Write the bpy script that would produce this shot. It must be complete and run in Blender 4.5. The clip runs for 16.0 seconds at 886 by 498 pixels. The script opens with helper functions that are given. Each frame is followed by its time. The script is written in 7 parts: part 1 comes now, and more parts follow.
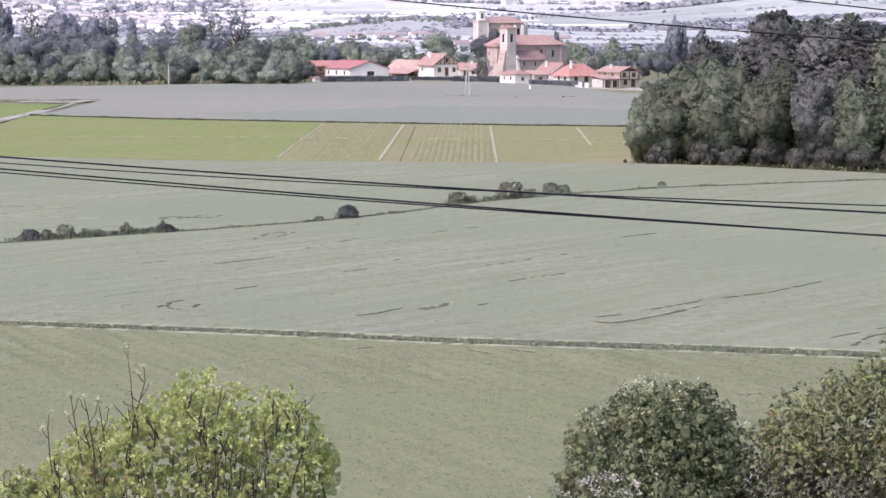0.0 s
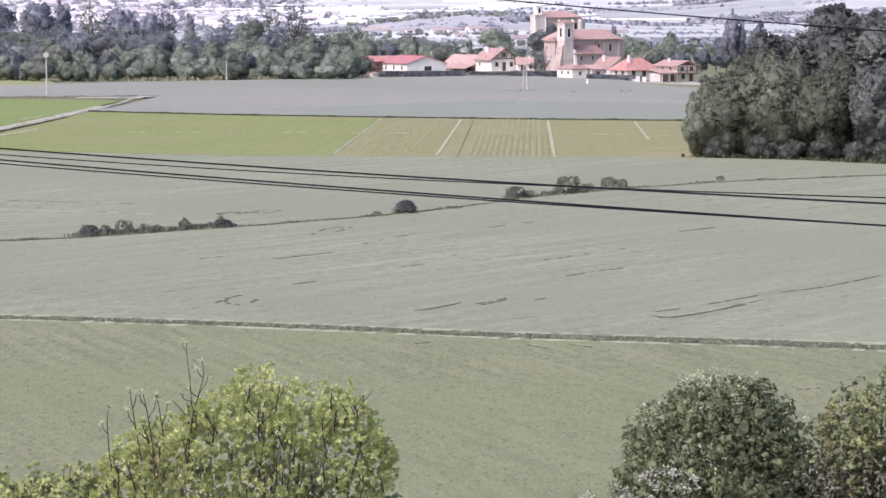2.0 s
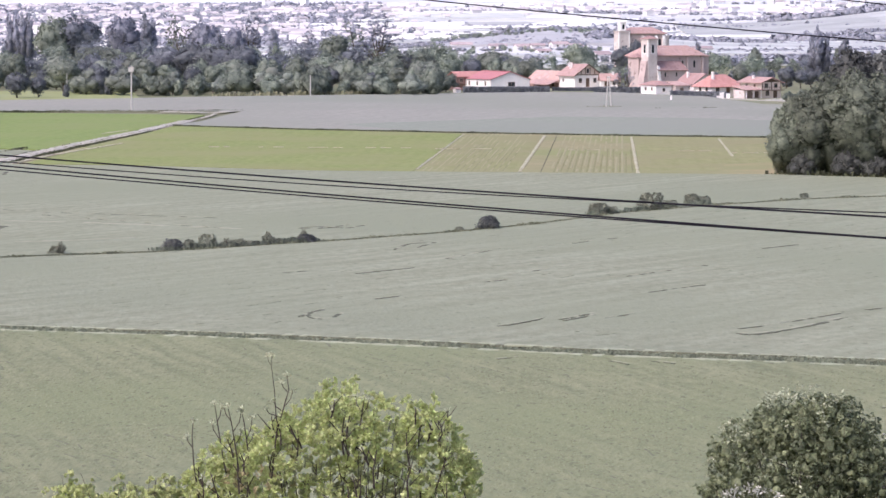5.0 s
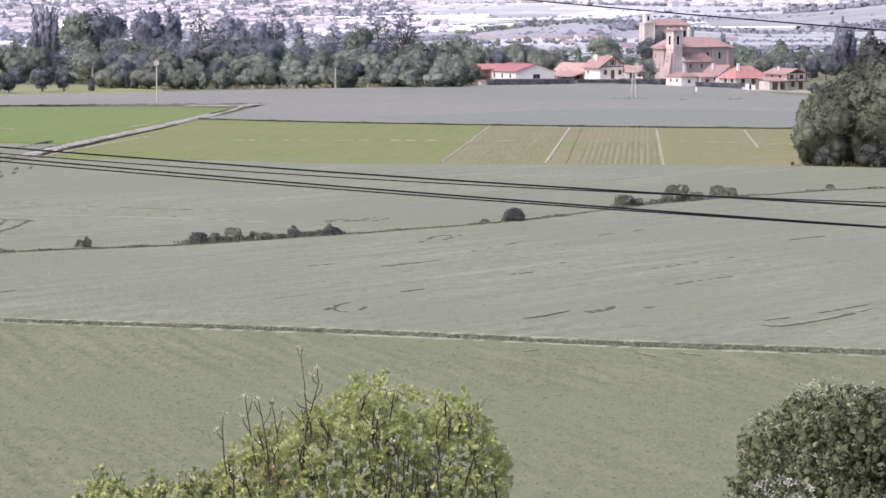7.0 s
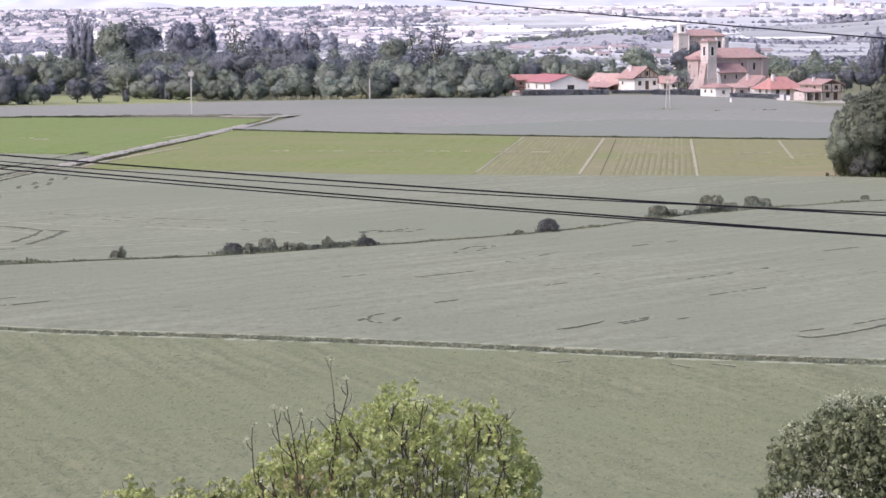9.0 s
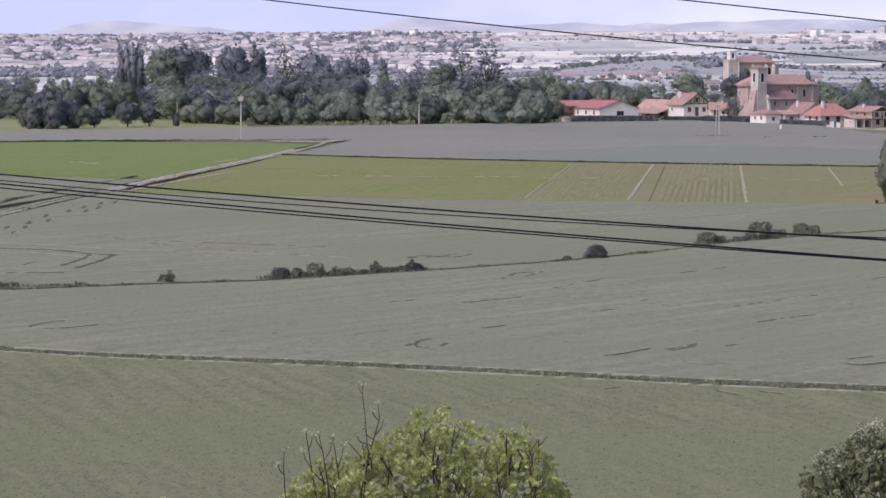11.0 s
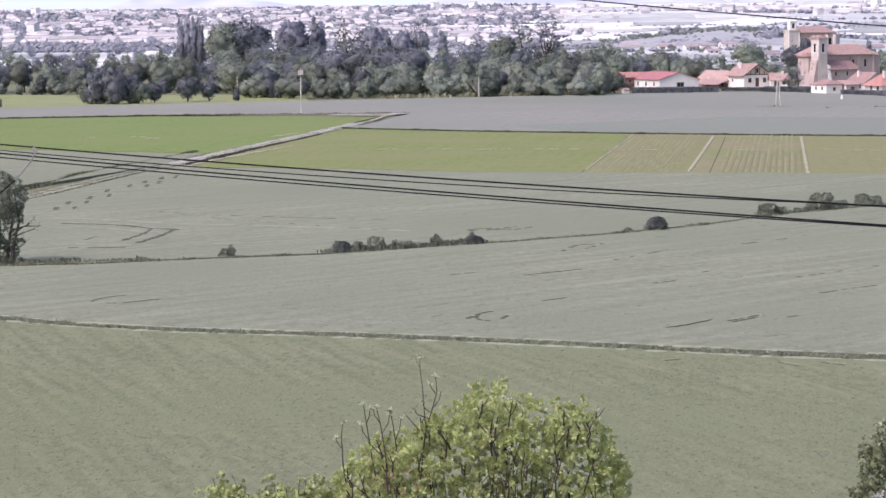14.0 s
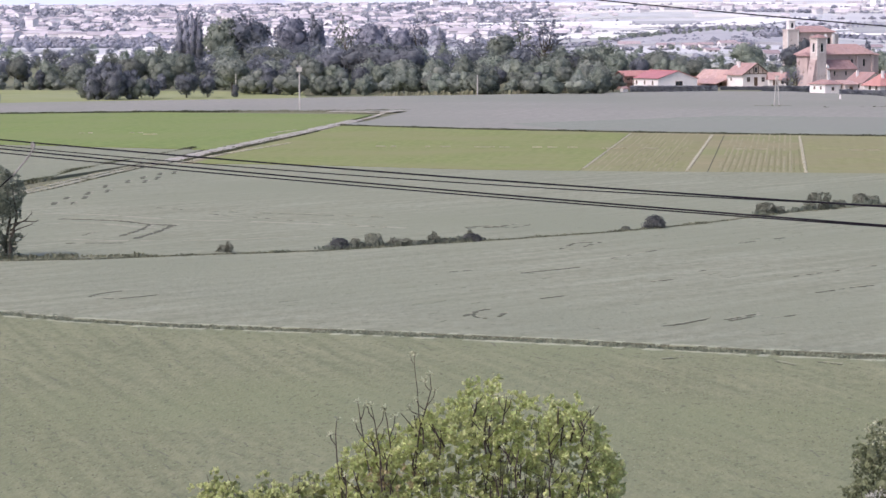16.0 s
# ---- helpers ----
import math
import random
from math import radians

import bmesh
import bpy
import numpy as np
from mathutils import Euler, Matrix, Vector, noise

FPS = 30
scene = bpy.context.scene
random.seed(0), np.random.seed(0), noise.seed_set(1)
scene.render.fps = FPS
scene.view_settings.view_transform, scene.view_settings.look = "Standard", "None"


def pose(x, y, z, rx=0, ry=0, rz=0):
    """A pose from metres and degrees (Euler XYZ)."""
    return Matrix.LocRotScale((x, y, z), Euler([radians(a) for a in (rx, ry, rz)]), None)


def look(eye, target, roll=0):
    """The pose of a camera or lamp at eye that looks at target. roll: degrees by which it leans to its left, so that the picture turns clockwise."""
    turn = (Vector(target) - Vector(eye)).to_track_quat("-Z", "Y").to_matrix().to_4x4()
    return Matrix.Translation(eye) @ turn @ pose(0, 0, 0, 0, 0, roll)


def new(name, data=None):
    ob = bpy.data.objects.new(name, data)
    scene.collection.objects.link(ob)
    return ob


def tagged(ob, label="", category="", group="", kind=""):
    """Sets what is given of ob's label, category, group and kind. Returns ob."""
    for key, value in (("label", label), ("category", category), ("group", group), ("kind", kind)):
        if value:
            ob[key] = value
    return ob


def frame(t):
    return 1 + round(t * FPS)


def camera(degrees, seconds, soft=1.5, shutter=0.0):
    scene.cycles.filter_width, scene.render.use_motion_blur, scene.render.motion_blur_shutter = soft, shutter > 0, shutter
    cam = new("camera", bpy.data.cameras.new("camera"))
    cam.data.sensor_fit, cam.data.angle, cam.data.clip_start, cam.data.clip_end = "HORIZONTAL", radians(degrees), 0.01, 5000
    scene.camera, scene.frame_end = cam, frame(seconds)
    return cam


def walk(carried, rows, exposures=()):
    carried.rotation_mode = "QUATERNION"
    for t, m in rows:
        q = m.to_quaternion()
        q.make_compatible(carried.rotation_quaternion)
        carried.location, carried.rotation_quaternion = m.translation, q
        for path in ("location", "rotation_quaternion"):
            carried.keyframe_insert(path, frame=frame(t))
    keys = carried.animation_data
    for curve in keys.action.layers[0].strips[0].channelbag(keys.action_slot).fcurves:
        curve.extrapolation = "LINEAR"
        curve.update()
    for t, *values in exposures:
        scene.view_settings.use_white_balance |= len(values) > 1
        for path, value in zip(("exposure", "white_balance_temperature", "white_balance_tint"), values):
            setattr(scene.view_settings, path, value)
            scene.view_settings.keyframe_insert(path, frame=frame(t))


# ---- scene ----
# camera and walk: seconds, sideways metres, turn, tilt down, lean (degrees)
EYE = 26.0
cam = camera(18.5, 16.0, soft=1.5)
PATH = [
    (0.0, 0.00, 0.0, 5.14, -0.0), (0.5, 0.00, -0.161, 5.336, -0.016), (1.0, 0.00, -0.397, 5.227, 0.009),
    (1.5, 0.00, -1.041, 5.061, 0.098), (2.0, 0.00, -1.222, 5.246, 0.235), (2.5, 0.00, -1.799, 5.265, 0.201),
    (3.0, 0.00, -1.888, 5.17, 0.108), (3.5, 0.00, -2.094, 4.969, 0.228), (3.7, 0.00, -2.29, 4.872, 0.152),
    (5.8, -0.03, -3.05, 4.932, 0.1), (6.0, -0.03, -3.015, 4.898, 0.054), (6.5, -0.04, -3.54, 4.705, 0.251),
    (7.0, -0.05, -3.502, 5.069, 0.295), (7.5, -0.04, -3.592, 5.047, 0.391), (8.0, -0.03, -4.055, 4.856, 0.487),
    (8.5, -0.02, -4.139, 4.819, 0.501), (8.7, -0.02, -4.131, 4.871, 0.4), (10.8, 0.11, -5.131, 4.249, 0.162),
    (11.0, 0.11, -5.26, 4.298, 0.145), (11.5, 0.11, -5.672, 4.708, 0.427), (12.0, 0.12, -5.715, 4.984, 0.278),
    (12.5, 0.12, -6.127, 4.668, 0.522), (13.0, 0.13, -6.487, 4.535, 0.725), (13.5, 0.13, -6.701, 4.721, 0.783),
    (14.0, 0.14, -6.544, 4.863, 0.575), (14.5, 0.14, -6.738, 4.678, 0.564), (15.0, 0.15, -6.867, 4.47, 0.503),
    (15.5, 0.15, -6.639, 4.616, 0.364), (16.0, 0.16, -6.498, 4.915, 0.255),
]

def shot(x, turn, tilt, lean):
    return pose(x, 0, EYE, 90 - tilt, 0, -turn) @ pose(0, 0, 0, 0, 0, -lean)


KELVIN, TINT, GAIN = 6130, 20.5, 0.52
EXPOSURES = [(t, GAIN + e, KELVIN, TINT + (2.5 if t > 5 else 1.0)) for t, e in ((0.0, 0.04), (3.5, 0.06), (6.0, -0.02), (6.5, -0.1), (8.7, -0.1), (10.8, -0.72), (11.1, -0.70), (11.5, -0.5), (12.0, -0.2), (13.0, -0.23), (13.5, -0.27), (14.2, -0.15), (15.0, -0.21), (15.5, -0.31), (16.0, -0.22))]
walk(cam, [(t, shot(x, a, b, c)) for t, x, a, b, c in PATH], EXPOSURES)

# ---- world and sun ----
SUN_EL, SUN_AZ = 48.0, 225.0          # degrees; azimuth clockwise from +y
world = bpy.data.worlds.new("sky")
scene.world = world
world.use_nodes = True
wn = world.node_tree
sky = wn.nodes.new("ShaderNodeTexSky")
sky.sky_type = 'NISHITA'
sky.sun_disc = False
sky.sun_elevation = radians(SUN_EL)
sky.sun_rotation = radians(SUN_AZ)
sky.air_density = 1.0
sky.dust_density = 4.0
sky.ozone_density = 1.0
wn.nodes["Background"].inputs["Strength"].default_value = 0.15
wn.links.new(sky.outputs[0], wn.nodes["Background"].inputs["Color"])
sun_data = bpy.data.lights.new("sun", 'SUN')
sun_data.energy = 1.5
sun_data.angle = radians(11.0)
sun_data.color = (1.0, 0.96, 0.91)
sun = new("sun", sun_data)
_d = Vector((math.sin(radians(SUN_AZ)) * math.cos(radians(SUN_EL)), math.cos(radians(SUN_AZ)) * math.cos(radians(SUN_EL)), math.sin(radians(SUN_EL))))
sun.matrix_world = look(_d * 100, (0, 0, 0))


# ---- materials ----
def surface(name, dark, light, scale=1.0, stretch=(1, 1, 1), rough=0.85, bump=0.3, fine=8.0, depth=0.05, spots=None, spot_at=0.62, spot_scale=2.3, lo=0.5, hi=0.95, streak=None, random_by=None, shift=0.12, leafy=0.0, spec=0.3, third=None, big=0.02, metal=0.0):
    """A dull surface in two tones at two scales, with relief; spots: a third tone in scattered flecks."""
    m = bpy.data.materials.new(name)
    m.use_nodes = True
    nt, bs = m.node_tree, m.node_tree.nodes["Principled BSDF"]
    N, L = nt.nodes.new, nt.links.new
    tc, mp = N("ShaderNodeTexCoord"), N("ShaderNodeMapping")
    mp.inputs["Scale"].default_value = stretch
    L(tc.outputs["Object"], mp.inputs["Vector"])
    n1, n2 = N("ShaderNodeTexNoise"), N("ShaderNodeTexNoise")
    n1.inputs["Scale"].default_value, n1.inputs["Detail"].default_value = scale, 5
    n2.inputs["Scale"].default_value, n2.inputs["Detail"].default_value = scale * fine, 6
    L(mp.outputs[0], n1.inputs["Vector"])
    L(mp.outputs[0], n2.inputs["Vector"])
    add = N("ShaderNodeMath")
    add.operation = 'MULTIPLY_ADD'
    L(n2.outputs["Fac"], add.inputs[0])
    add.inputs[1].default_value = 0.45
    L(n1.outputs["Fac"], add.inputs[2])
    tone = add.outputs[0]
    if streak:                       # drill rows: direction in degrees, scale across and along, weight
        ms = N("ShaderNodeMapping")
        ms.vector_type = 'TEXTURE'
        ms.inputs["Rotation"].default_value = (0, 0, radians(streak[0]))
        ms.inputs["Scale"].default_value = (1 / streak[2], 1 / streak[1], 1)
        L(tc.outputs["Object"], ms.inputs["Vector"])
        ns = N("ShaderNodeTexNoise")
        ns.inputs["Scale"].default_value, ns.inputs["Detail"].default_value = 1.0, 4
        L(ms.outputs[0], ns.inputs["Vector"])
        sa = N("ShaderNodeMath")
        sa.operation = 'MULTIPLY_ADD'
        sb = N("ShaderNodeMath")
        sb.operation = 'SUBTRACT'
        sb.inputs[1].default_value = 0.5
        L(ns.outputs["Fac"], sb.inputs[0])
        L(sb.outputs[0], sa.inputs[0])
        sa.inputs[1].default_value = streak[3]
        L(tone, sa.inputs[2])
        tone = sa.outputs[0]
    ramp = N("ShaderNodeMapRange")
    ramp.inputs["From Min"].default_value, ramp.inputs["From Max"].default_value = lo, hi
    L(tone, ramp.inputs["Value"])
    mix = N("ShaderNodeMix")
    mix.data_type = 'RGBA'
    mix.inputs["A"].default_value, mix.inputs["B"].default_value = (*dark, 1), (*light, 1)
    L(ramp.outputs[0], mix.inputs["Factor"])
    col = mix.outputs["Result"]
    if third:
        n3 = N("ShaderNodeTexNoise")
        n3.inputs["Scale"].default_value, n3.inputs["Detail"].default_value = big, 3
        L(tc.outputs["Object"], n3.inputs["Vector"])
        r3 = N("ShaderNodeMapRange")
        r3.inputs["From Min"].default_value, r3.inputs["From Max"].default_value = 0.4, 0.66
        L(n3.outputs["Fac"], r3.inputs["Value"])
        m3 = N("ShaderNodeMix")
        m3.data_type = 'RGBA'
        L(r3.outputs[0], m3.inputs["Factor"])
        L(col, m3.inputs["A"])
        m3.inputs["B"].default_value = (*third, 1)
        col = m3.outputs["Result"]
    if spots:
        n4 = N("ShaderNodeTexNoise")
        n4.inputs["Scale"].default_value, n4.inputs["Detail"].default_value = scale * spot_scale, 3
        L(mp.outputs[0], n4.inputs["Vector"])
        r4 = N("ShaderNodeMapRange")
        r4.inputs["From Min"].default_value, r4.inputs["From Max"].default_value = spot_at, spot_at + 0.08
        L(n4.outputs["Fac"], r4.inputs["Value"])
        m4 = N("ShaderNodeMix")
        m4.data_type = 'RGBA'
        L(r4.outputs[0], m4.inputs["Factor"])
        L(col, m4.inputs["A"])
        m4.inputs["B"].default_value = (*spots, 1)
        col = m4.outputs["Result"]
    if random_by:
        hsv = N("ShaderNodeHueSaturation")
        if random_by in ("object", "both"):
            src = N("ShaderNodeObjectInfo").outputs["Random"]
        else:
            src = N("ShaderNodeNewGeometry").outputs["Random Per Island"]
        if random_by == "both":
            av = N("ShaderNodeMath")
            av.operation = 'MULTIPLY_ADD'
            L(N("ShaderNodeNewGeometry").outputs["Random Per Island"], av.inputs[0])
            av.inputs[1].default_value = 0.6
            L(src, av.inputs[2])
            half = N("ShaderNodeMath")
            half.operation = 'MULTIPLY'
            half.inputs[1].default_value = 0.625
            L(av.outputs[0], half.inputs[0])
            src = half.outputs[0]
        va = N("ShaderNodeMapRange")
        va.inputs["To Min"].default_value, va.inputs["To Max"].default_value = 1 - shift * 3, 1 + shift * 3
        L(src, va.inputs["Value"])
        hu = N("ShaderNodeMapRange")
        hu.inputs["To Min"].default_value, hu.inputs["To Max"].default_value = 0.5 - shift * 0.12, 0.5 + shift * 0.12
        L(src, hu.inputs["Value"])
        L(va.outputs[0], hsv.inputs["Value"])
        L(hu.outputs[0], hsv.inputs["Hue"])
        L(col, hsv.inputs["Color"])
        col = hsv.outputs["Color"]
    L(col, bs.inputs["Base Color"])
    bs.inputs["Roughness"].default_value = rough
    bs.inputs["Metallic"].default_value = metal
    bs.inputs["Specular IOR Level"].default_value = spec
    if bump:
        b = N("ShaderNodeBump")
        b.inputs["Strength"].default_value, b.inputs["Distance"].default_value = bump, depth
        L(n2.outputs["Fac"], b.inputs["Height"])
        L(b.outputs[0], bs.inputs["Normal"])
    if leafy:
        tr, ms = N("ShaderNodeBsdfTranslucent"), N("ShaderNodeMixShader")
        L(col, tr.inputs["Color"])
        ms.inputs["Fac"].default_value = leafy
        L(bs.outputs[0], ms.inputs[1])
        L(tr.outputs[0], ms.inputs[2])
        L(ms.outputs[0], nt.nodes["Material Output"].inputs["Surface"])
    return m


def glass_pane(name):
    m = bpy.data.materials.new(name)
    m.use_nodes = True
    bs = m.node_tree.nodes["Principled BSDF"]
    bs.inputs["Base Color"].default_value = (0.03, 0.035, 0.04, 1)
    bs.inputs["Roughness"].default_value = 0.12
    return m


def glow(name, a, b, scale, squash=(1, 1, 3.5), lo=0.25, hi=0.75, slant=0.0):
    """Hazy distance: a mottled colour that gives off its own light."""
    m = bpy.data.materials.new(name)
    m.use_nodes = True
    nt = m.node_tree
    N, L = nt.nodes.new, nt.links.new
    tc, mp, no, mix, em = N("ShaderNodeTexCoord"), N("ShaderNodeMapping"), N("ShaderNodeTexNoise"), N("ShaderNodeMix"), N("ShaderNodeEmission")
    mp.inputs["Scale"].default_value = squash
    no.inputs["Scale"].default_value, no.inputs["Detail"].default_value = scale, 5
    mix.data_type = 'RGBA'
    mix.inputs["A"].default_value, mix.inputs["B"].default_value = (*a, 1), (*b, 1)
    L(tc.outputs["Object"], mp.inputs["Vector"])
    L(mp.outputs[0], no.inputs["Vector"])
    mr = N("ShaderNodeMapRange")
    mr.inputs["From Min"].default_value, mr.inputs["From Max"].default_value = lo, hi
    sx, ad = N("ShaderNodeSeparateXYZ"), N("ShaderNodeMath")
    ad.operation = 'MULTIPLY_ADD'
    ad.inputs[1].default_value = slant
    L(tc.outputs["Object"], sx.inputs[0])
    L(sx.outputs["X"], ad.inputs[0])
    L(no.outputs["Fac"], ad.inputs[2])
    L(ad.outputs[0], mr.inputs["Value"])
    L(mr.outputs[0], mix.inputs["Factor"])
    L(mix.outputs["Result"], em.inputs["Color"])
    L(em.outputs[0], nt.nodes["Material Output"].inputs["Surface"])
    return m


M_ground = surface("dry_grass_earth", (0.15, 0.155, 0.085), (0.25, 0.24, 0.15), 0.6, third=(0.17, 0.185, 0.10), bump=0.6, depth=0.1)
# the valley floor's pale grey holds the aerial haze
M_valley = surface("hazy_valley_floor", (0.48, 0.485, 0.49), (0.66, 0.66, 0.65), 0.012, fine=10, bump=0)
M_wheat_near = surface("young_wheat", (0.156, 0.171, 0.091), (0.254, 0.262, 0.150), 1.3, stretch=(1.0, 0.42, 1), fine=2.4, bump=1.0, depth=0.16, spots=(0.134, 0.146, 0.080), spot_at=0.60, spot_scale=1.5, lo=0.42, hi=1.02, third=(0.202, 0.224, 0.116), big=0.022, streak=(-66, 0.9, 0.06, 1.25))
M_wheat_mid = surface("earing_wheat", (0.196, 0.209, 0.136), (0.297, 0.309, 0.217), 1.1, stretch=(0.8, 0.5, 1), fine=2.4, bump=0.9, depth=0.14, spots=(0.168, 0.179, 0.117), spot_at=0.63, spot_scale=1.4, lo=0.44, hi=1.0, third=(0.228, 0.246, 0.164), big=0.02, streak=(54, 0.45, 0.035, 1.1))
M_wheat_far = surface("blue_green_wheat", (0.248, 0.244, 0.206), (0.312, 0.302, 0.262), 0.5, stretch=(1, 0.5, 1), fine=4, bump=0.3, depth=0.08, third=(0.238, 0.250, 0.200), big=0.008, streak=(80, 0.3, 0.02, 0.35))
M_wheat_teal = surface("teal_wheat", (0.208, 0.232, 0.182), (0.262, 0.280, 0.224), 0.5, stretch=(1, 0.5, 1), fine=4, bump=0.3, depth=0.08, third=(0.238, 0.250, 0.205), big=0.012, streak=(80, 0.3, 0.02, 0.35))
# crop sides: stalks in a darker tone that includes their shade
M_wheat_edge = surface("shade_toned_stalks", (0.130, 0.137, 0.090), (0.205, 0.208, 0.142), 1.5, stretch=(3, 3, 0.6), fine=6, bump=0.6)
M_meadow = surface("meadow_grass", (0.23, 0.26, 0.10), (0.30, 0.32, 0.14), 0.08, fine=10, bump=0.3, third=(0.28, 0.30, 0.15), big=0.02)
M_crop_green = surface("green_crop", (0.150, 0.208, 0.050), (0.212, 0.268, 0.080), 0.5, stretch=(1.5, 0.5, 1), fine=5, bump=0.4, third=(0.198, 0.238, 0.080), big=0.03, streak=(89, 0.6, 0.01, 0.5))
M_plot = surface("olive_crop", (0.172, 0.208, 0.058), (0.236, 0.264, 0.092), 0.5, stretch=(1.5, 0.5, 1), fine=5, bump=0.4, third=(0.235, 0.238, 0.100), big=0.03, streak=(89, 0.6, 0.01, 0.5))
M_plot_dry = surface("thin_olive_crop", (0.208, 0.216, 0.086), (0.266, 0.262, 0.122), 0.4, stretch=(1.5, 0.4, 1), fine=6, bump=0.4, third=(0.246, 0.228, 0.116), big=0.05, streak=(89, 0.8, 0.01, 0.5))
M_soil = surface("tilled_soil", (0.236, 0.216, 0.110), (0.296, 0.262, 0.145), 0.3, fine=10, bump=0.4, third=(0.222, 0.236, 0.098), big=0.03)
M_furrow = surface("dark_furrow", (0.176, 0.176, 0.080), (0.224, 0.214, 0.108), 0.5, fine=8, bump=0.4)
M_bare = surface("bare_brown_soil", (0.275, 0.225, 0.125), (0.345, 0.285, 0.165), 0.3, fine=10, bump=0.4, third=(0.24, 0.24, 0.11), big=0.06)
M_row = surface("crop_row", (0.262, 0.248, 0.135), (0.325, 0.302, 0.178), 0.5, fine=8, bump=0.4)
M_straw = surface("dry_straw_path", (0.34, 0.32, 0.22), (0.48, 0.45, 0.33), 0.5, fine=8, bump=0.3, spots=(0.26, 0.26, 0.14), spot_at=0.58, spot_scale=2)
M_gravel = surface("pale_gravel", (0.33, 0.31, 0.26), (0.52, 0.49, 0.43), 0.5, fine=10, bump=0.4, spots=(0.20, 0.21, 0.12), spot_at=0.56)
# flattened stalks, darkened so the ribbon shows a groove's shadow
M_lodged = surface("groove_dark_stalks", (0.066, 0.070, 0.046), (0.126, 0.128, 0.084), 1.5, fine=6, bump=0.5)
M_ear = surface("wheat_ears", (0.165, 0.185, 0.103), (0.262, 0.274, 0.168), 0.6, random_by="island", shift=0.06, leafy=0.2, bump=0)
M_margin = surface("dry_wheat_margin", (0.285, 0.305, 0.205), (0.395, 0.412, 0.290), 1.2, fine=5, bump=0.5)
M_gap = surface("thin_crop", (0.112, 0.124, 0.074), (0.182, 0.190, 0.120), 1.5, fine=6, bump=0.4)
M_bank = surface("bank_grass", (0.178, 0.188, 0.122), (0.290, 0.294, 0.198), 0.5, random_by="island", shift=0.08, leafy=0.4, bump=0)
M_balk = surface("balk_grass", (0.222, 0.244, 0.165), (0.352, 0.372, 0.262), 0.5, random_by="island", shift=0.085, leafy=0.4, bump=0)
M_pale_track = surface("pale_trodden_wheat", (0.272, 0.274, 0.195), (0.350, 0.347, 0.255), 1.5, fine=5, bump=0.4)
M_verge = surface("dry_verge_grass", (0.29, 0.29, 0.18), (0.43, 0.42, 0.29), 0.5, random_by="island", shift=0.1, leafy=0.4, bump=0)
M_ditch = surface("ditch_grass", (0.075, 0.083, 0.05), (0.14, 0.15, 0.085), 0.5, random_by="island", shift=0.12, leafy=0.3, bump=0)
# far leaves: distance haze is put into these four pale, bluish tones
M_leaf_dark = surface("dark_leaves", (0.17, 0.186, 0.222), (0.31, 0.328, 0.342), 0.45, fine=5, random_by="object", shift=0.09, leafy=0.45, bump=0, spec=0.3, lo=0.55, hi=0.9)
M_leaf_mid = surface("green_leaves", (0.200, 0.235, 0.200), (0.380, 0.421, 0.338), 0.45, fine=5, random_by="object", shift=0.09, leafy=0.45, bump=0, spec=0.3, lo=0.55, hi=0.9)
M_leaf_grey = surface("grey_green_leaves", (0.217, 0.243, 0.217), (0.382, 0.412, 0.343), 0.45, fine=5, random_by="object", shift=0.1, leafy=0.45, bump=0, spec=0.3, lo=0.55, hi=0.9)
M_leaf_hazed = surface("blue_grey_leaves", (0.222, 0.235, 0.292), (0.395, 0.408, 0.455), 0.45, fine=5, random_by="object", shift=0.1, leafy=0.45, bump=0, spec=0.3, lo=0.55, hi=0.9)
M_leaf_grove = surface("grove_leaves", (0.090, 0.096, 0.098), (0.250, 0.258, 0.236), 0.9, fine=5, random_by="object", shift=0.09, leafy=0.45, bump=0, spec=0.3, lo=0.55, hi=0.9)
M_leaf_soft = surface("soft_green_leaves", (0.122, 0.140, 0.109), (0.305, 0.332, 0.243), 0.9, fine=5, random_by="object", shift=0.09, leafy=0.45, bump=0, spec=0.3, lo=0.55, hi=0.9)
M_leaf_scrub = surface("scrub_leaves", (0.175, 0.185, 0.135), (0.365, 0.368, 0.280), 1.5, fine=5, random_by="object", shift=0.07, leafy=0.45, bump=0, spec=0.3, lo=0.55, hi=0.9)
# this dark tone paints the shadow under the grove into its bushes
M_undergrowth = surface("shade_toned_undergrowth", (0.085, 0.09, 0.085), (0.19, 0.195, 0.17), 0.9, fine=5, random_by="object", shift=0.06, leafy=0.4, bump=0, spec=0.3, lo=0.55, hi=0.9)
M_bark_pale = surface("pale_poplar_bark", (0.24, 0.22, 0.20), (0.40, 0.38, 0.35), 2.0, stretch=(3, 3, 0.6), fine=6, bump=0.6)
M_leaf_bright = surface("fresh_leaves", (0.430, 0.485, 0.180), (0.700, 0.725, 0.380), 4.0, random_by="island", shift=0.1, leafy=0.5, bump=0, rough=0.5)
# darker copy of the fresh leaves: the crown's inner shade as colour
M_leaf_inner = surface("shade_toned_inner_leaves", (0.300, 0.325, 0.180), (0.440, 0.455, 0.280), 4.0, random_by="island", shift=0.08, leafy=0.5, bump=0, rough=0.6)
M_leaf_haw = surface("hawthorn_leaves", (0.108, 0.130, 0.068), (0.312, 0.340, 0.184), 12.0, fine=4, random_by="island", shift=0.09, leafy=0.4, bump=0, rough=0.5, lo=0.55, hi=0.92)
M_leaf_olive = surface("olive_hedge_leaves", (0.170, 0.188, 0.096), (0.350, 0.370, 0.205), 10.0, fine=4, random_by="island", shift=0.09, leafy=0.4, bump=0, rough=0.55, lo=0.55, hi=0.92)
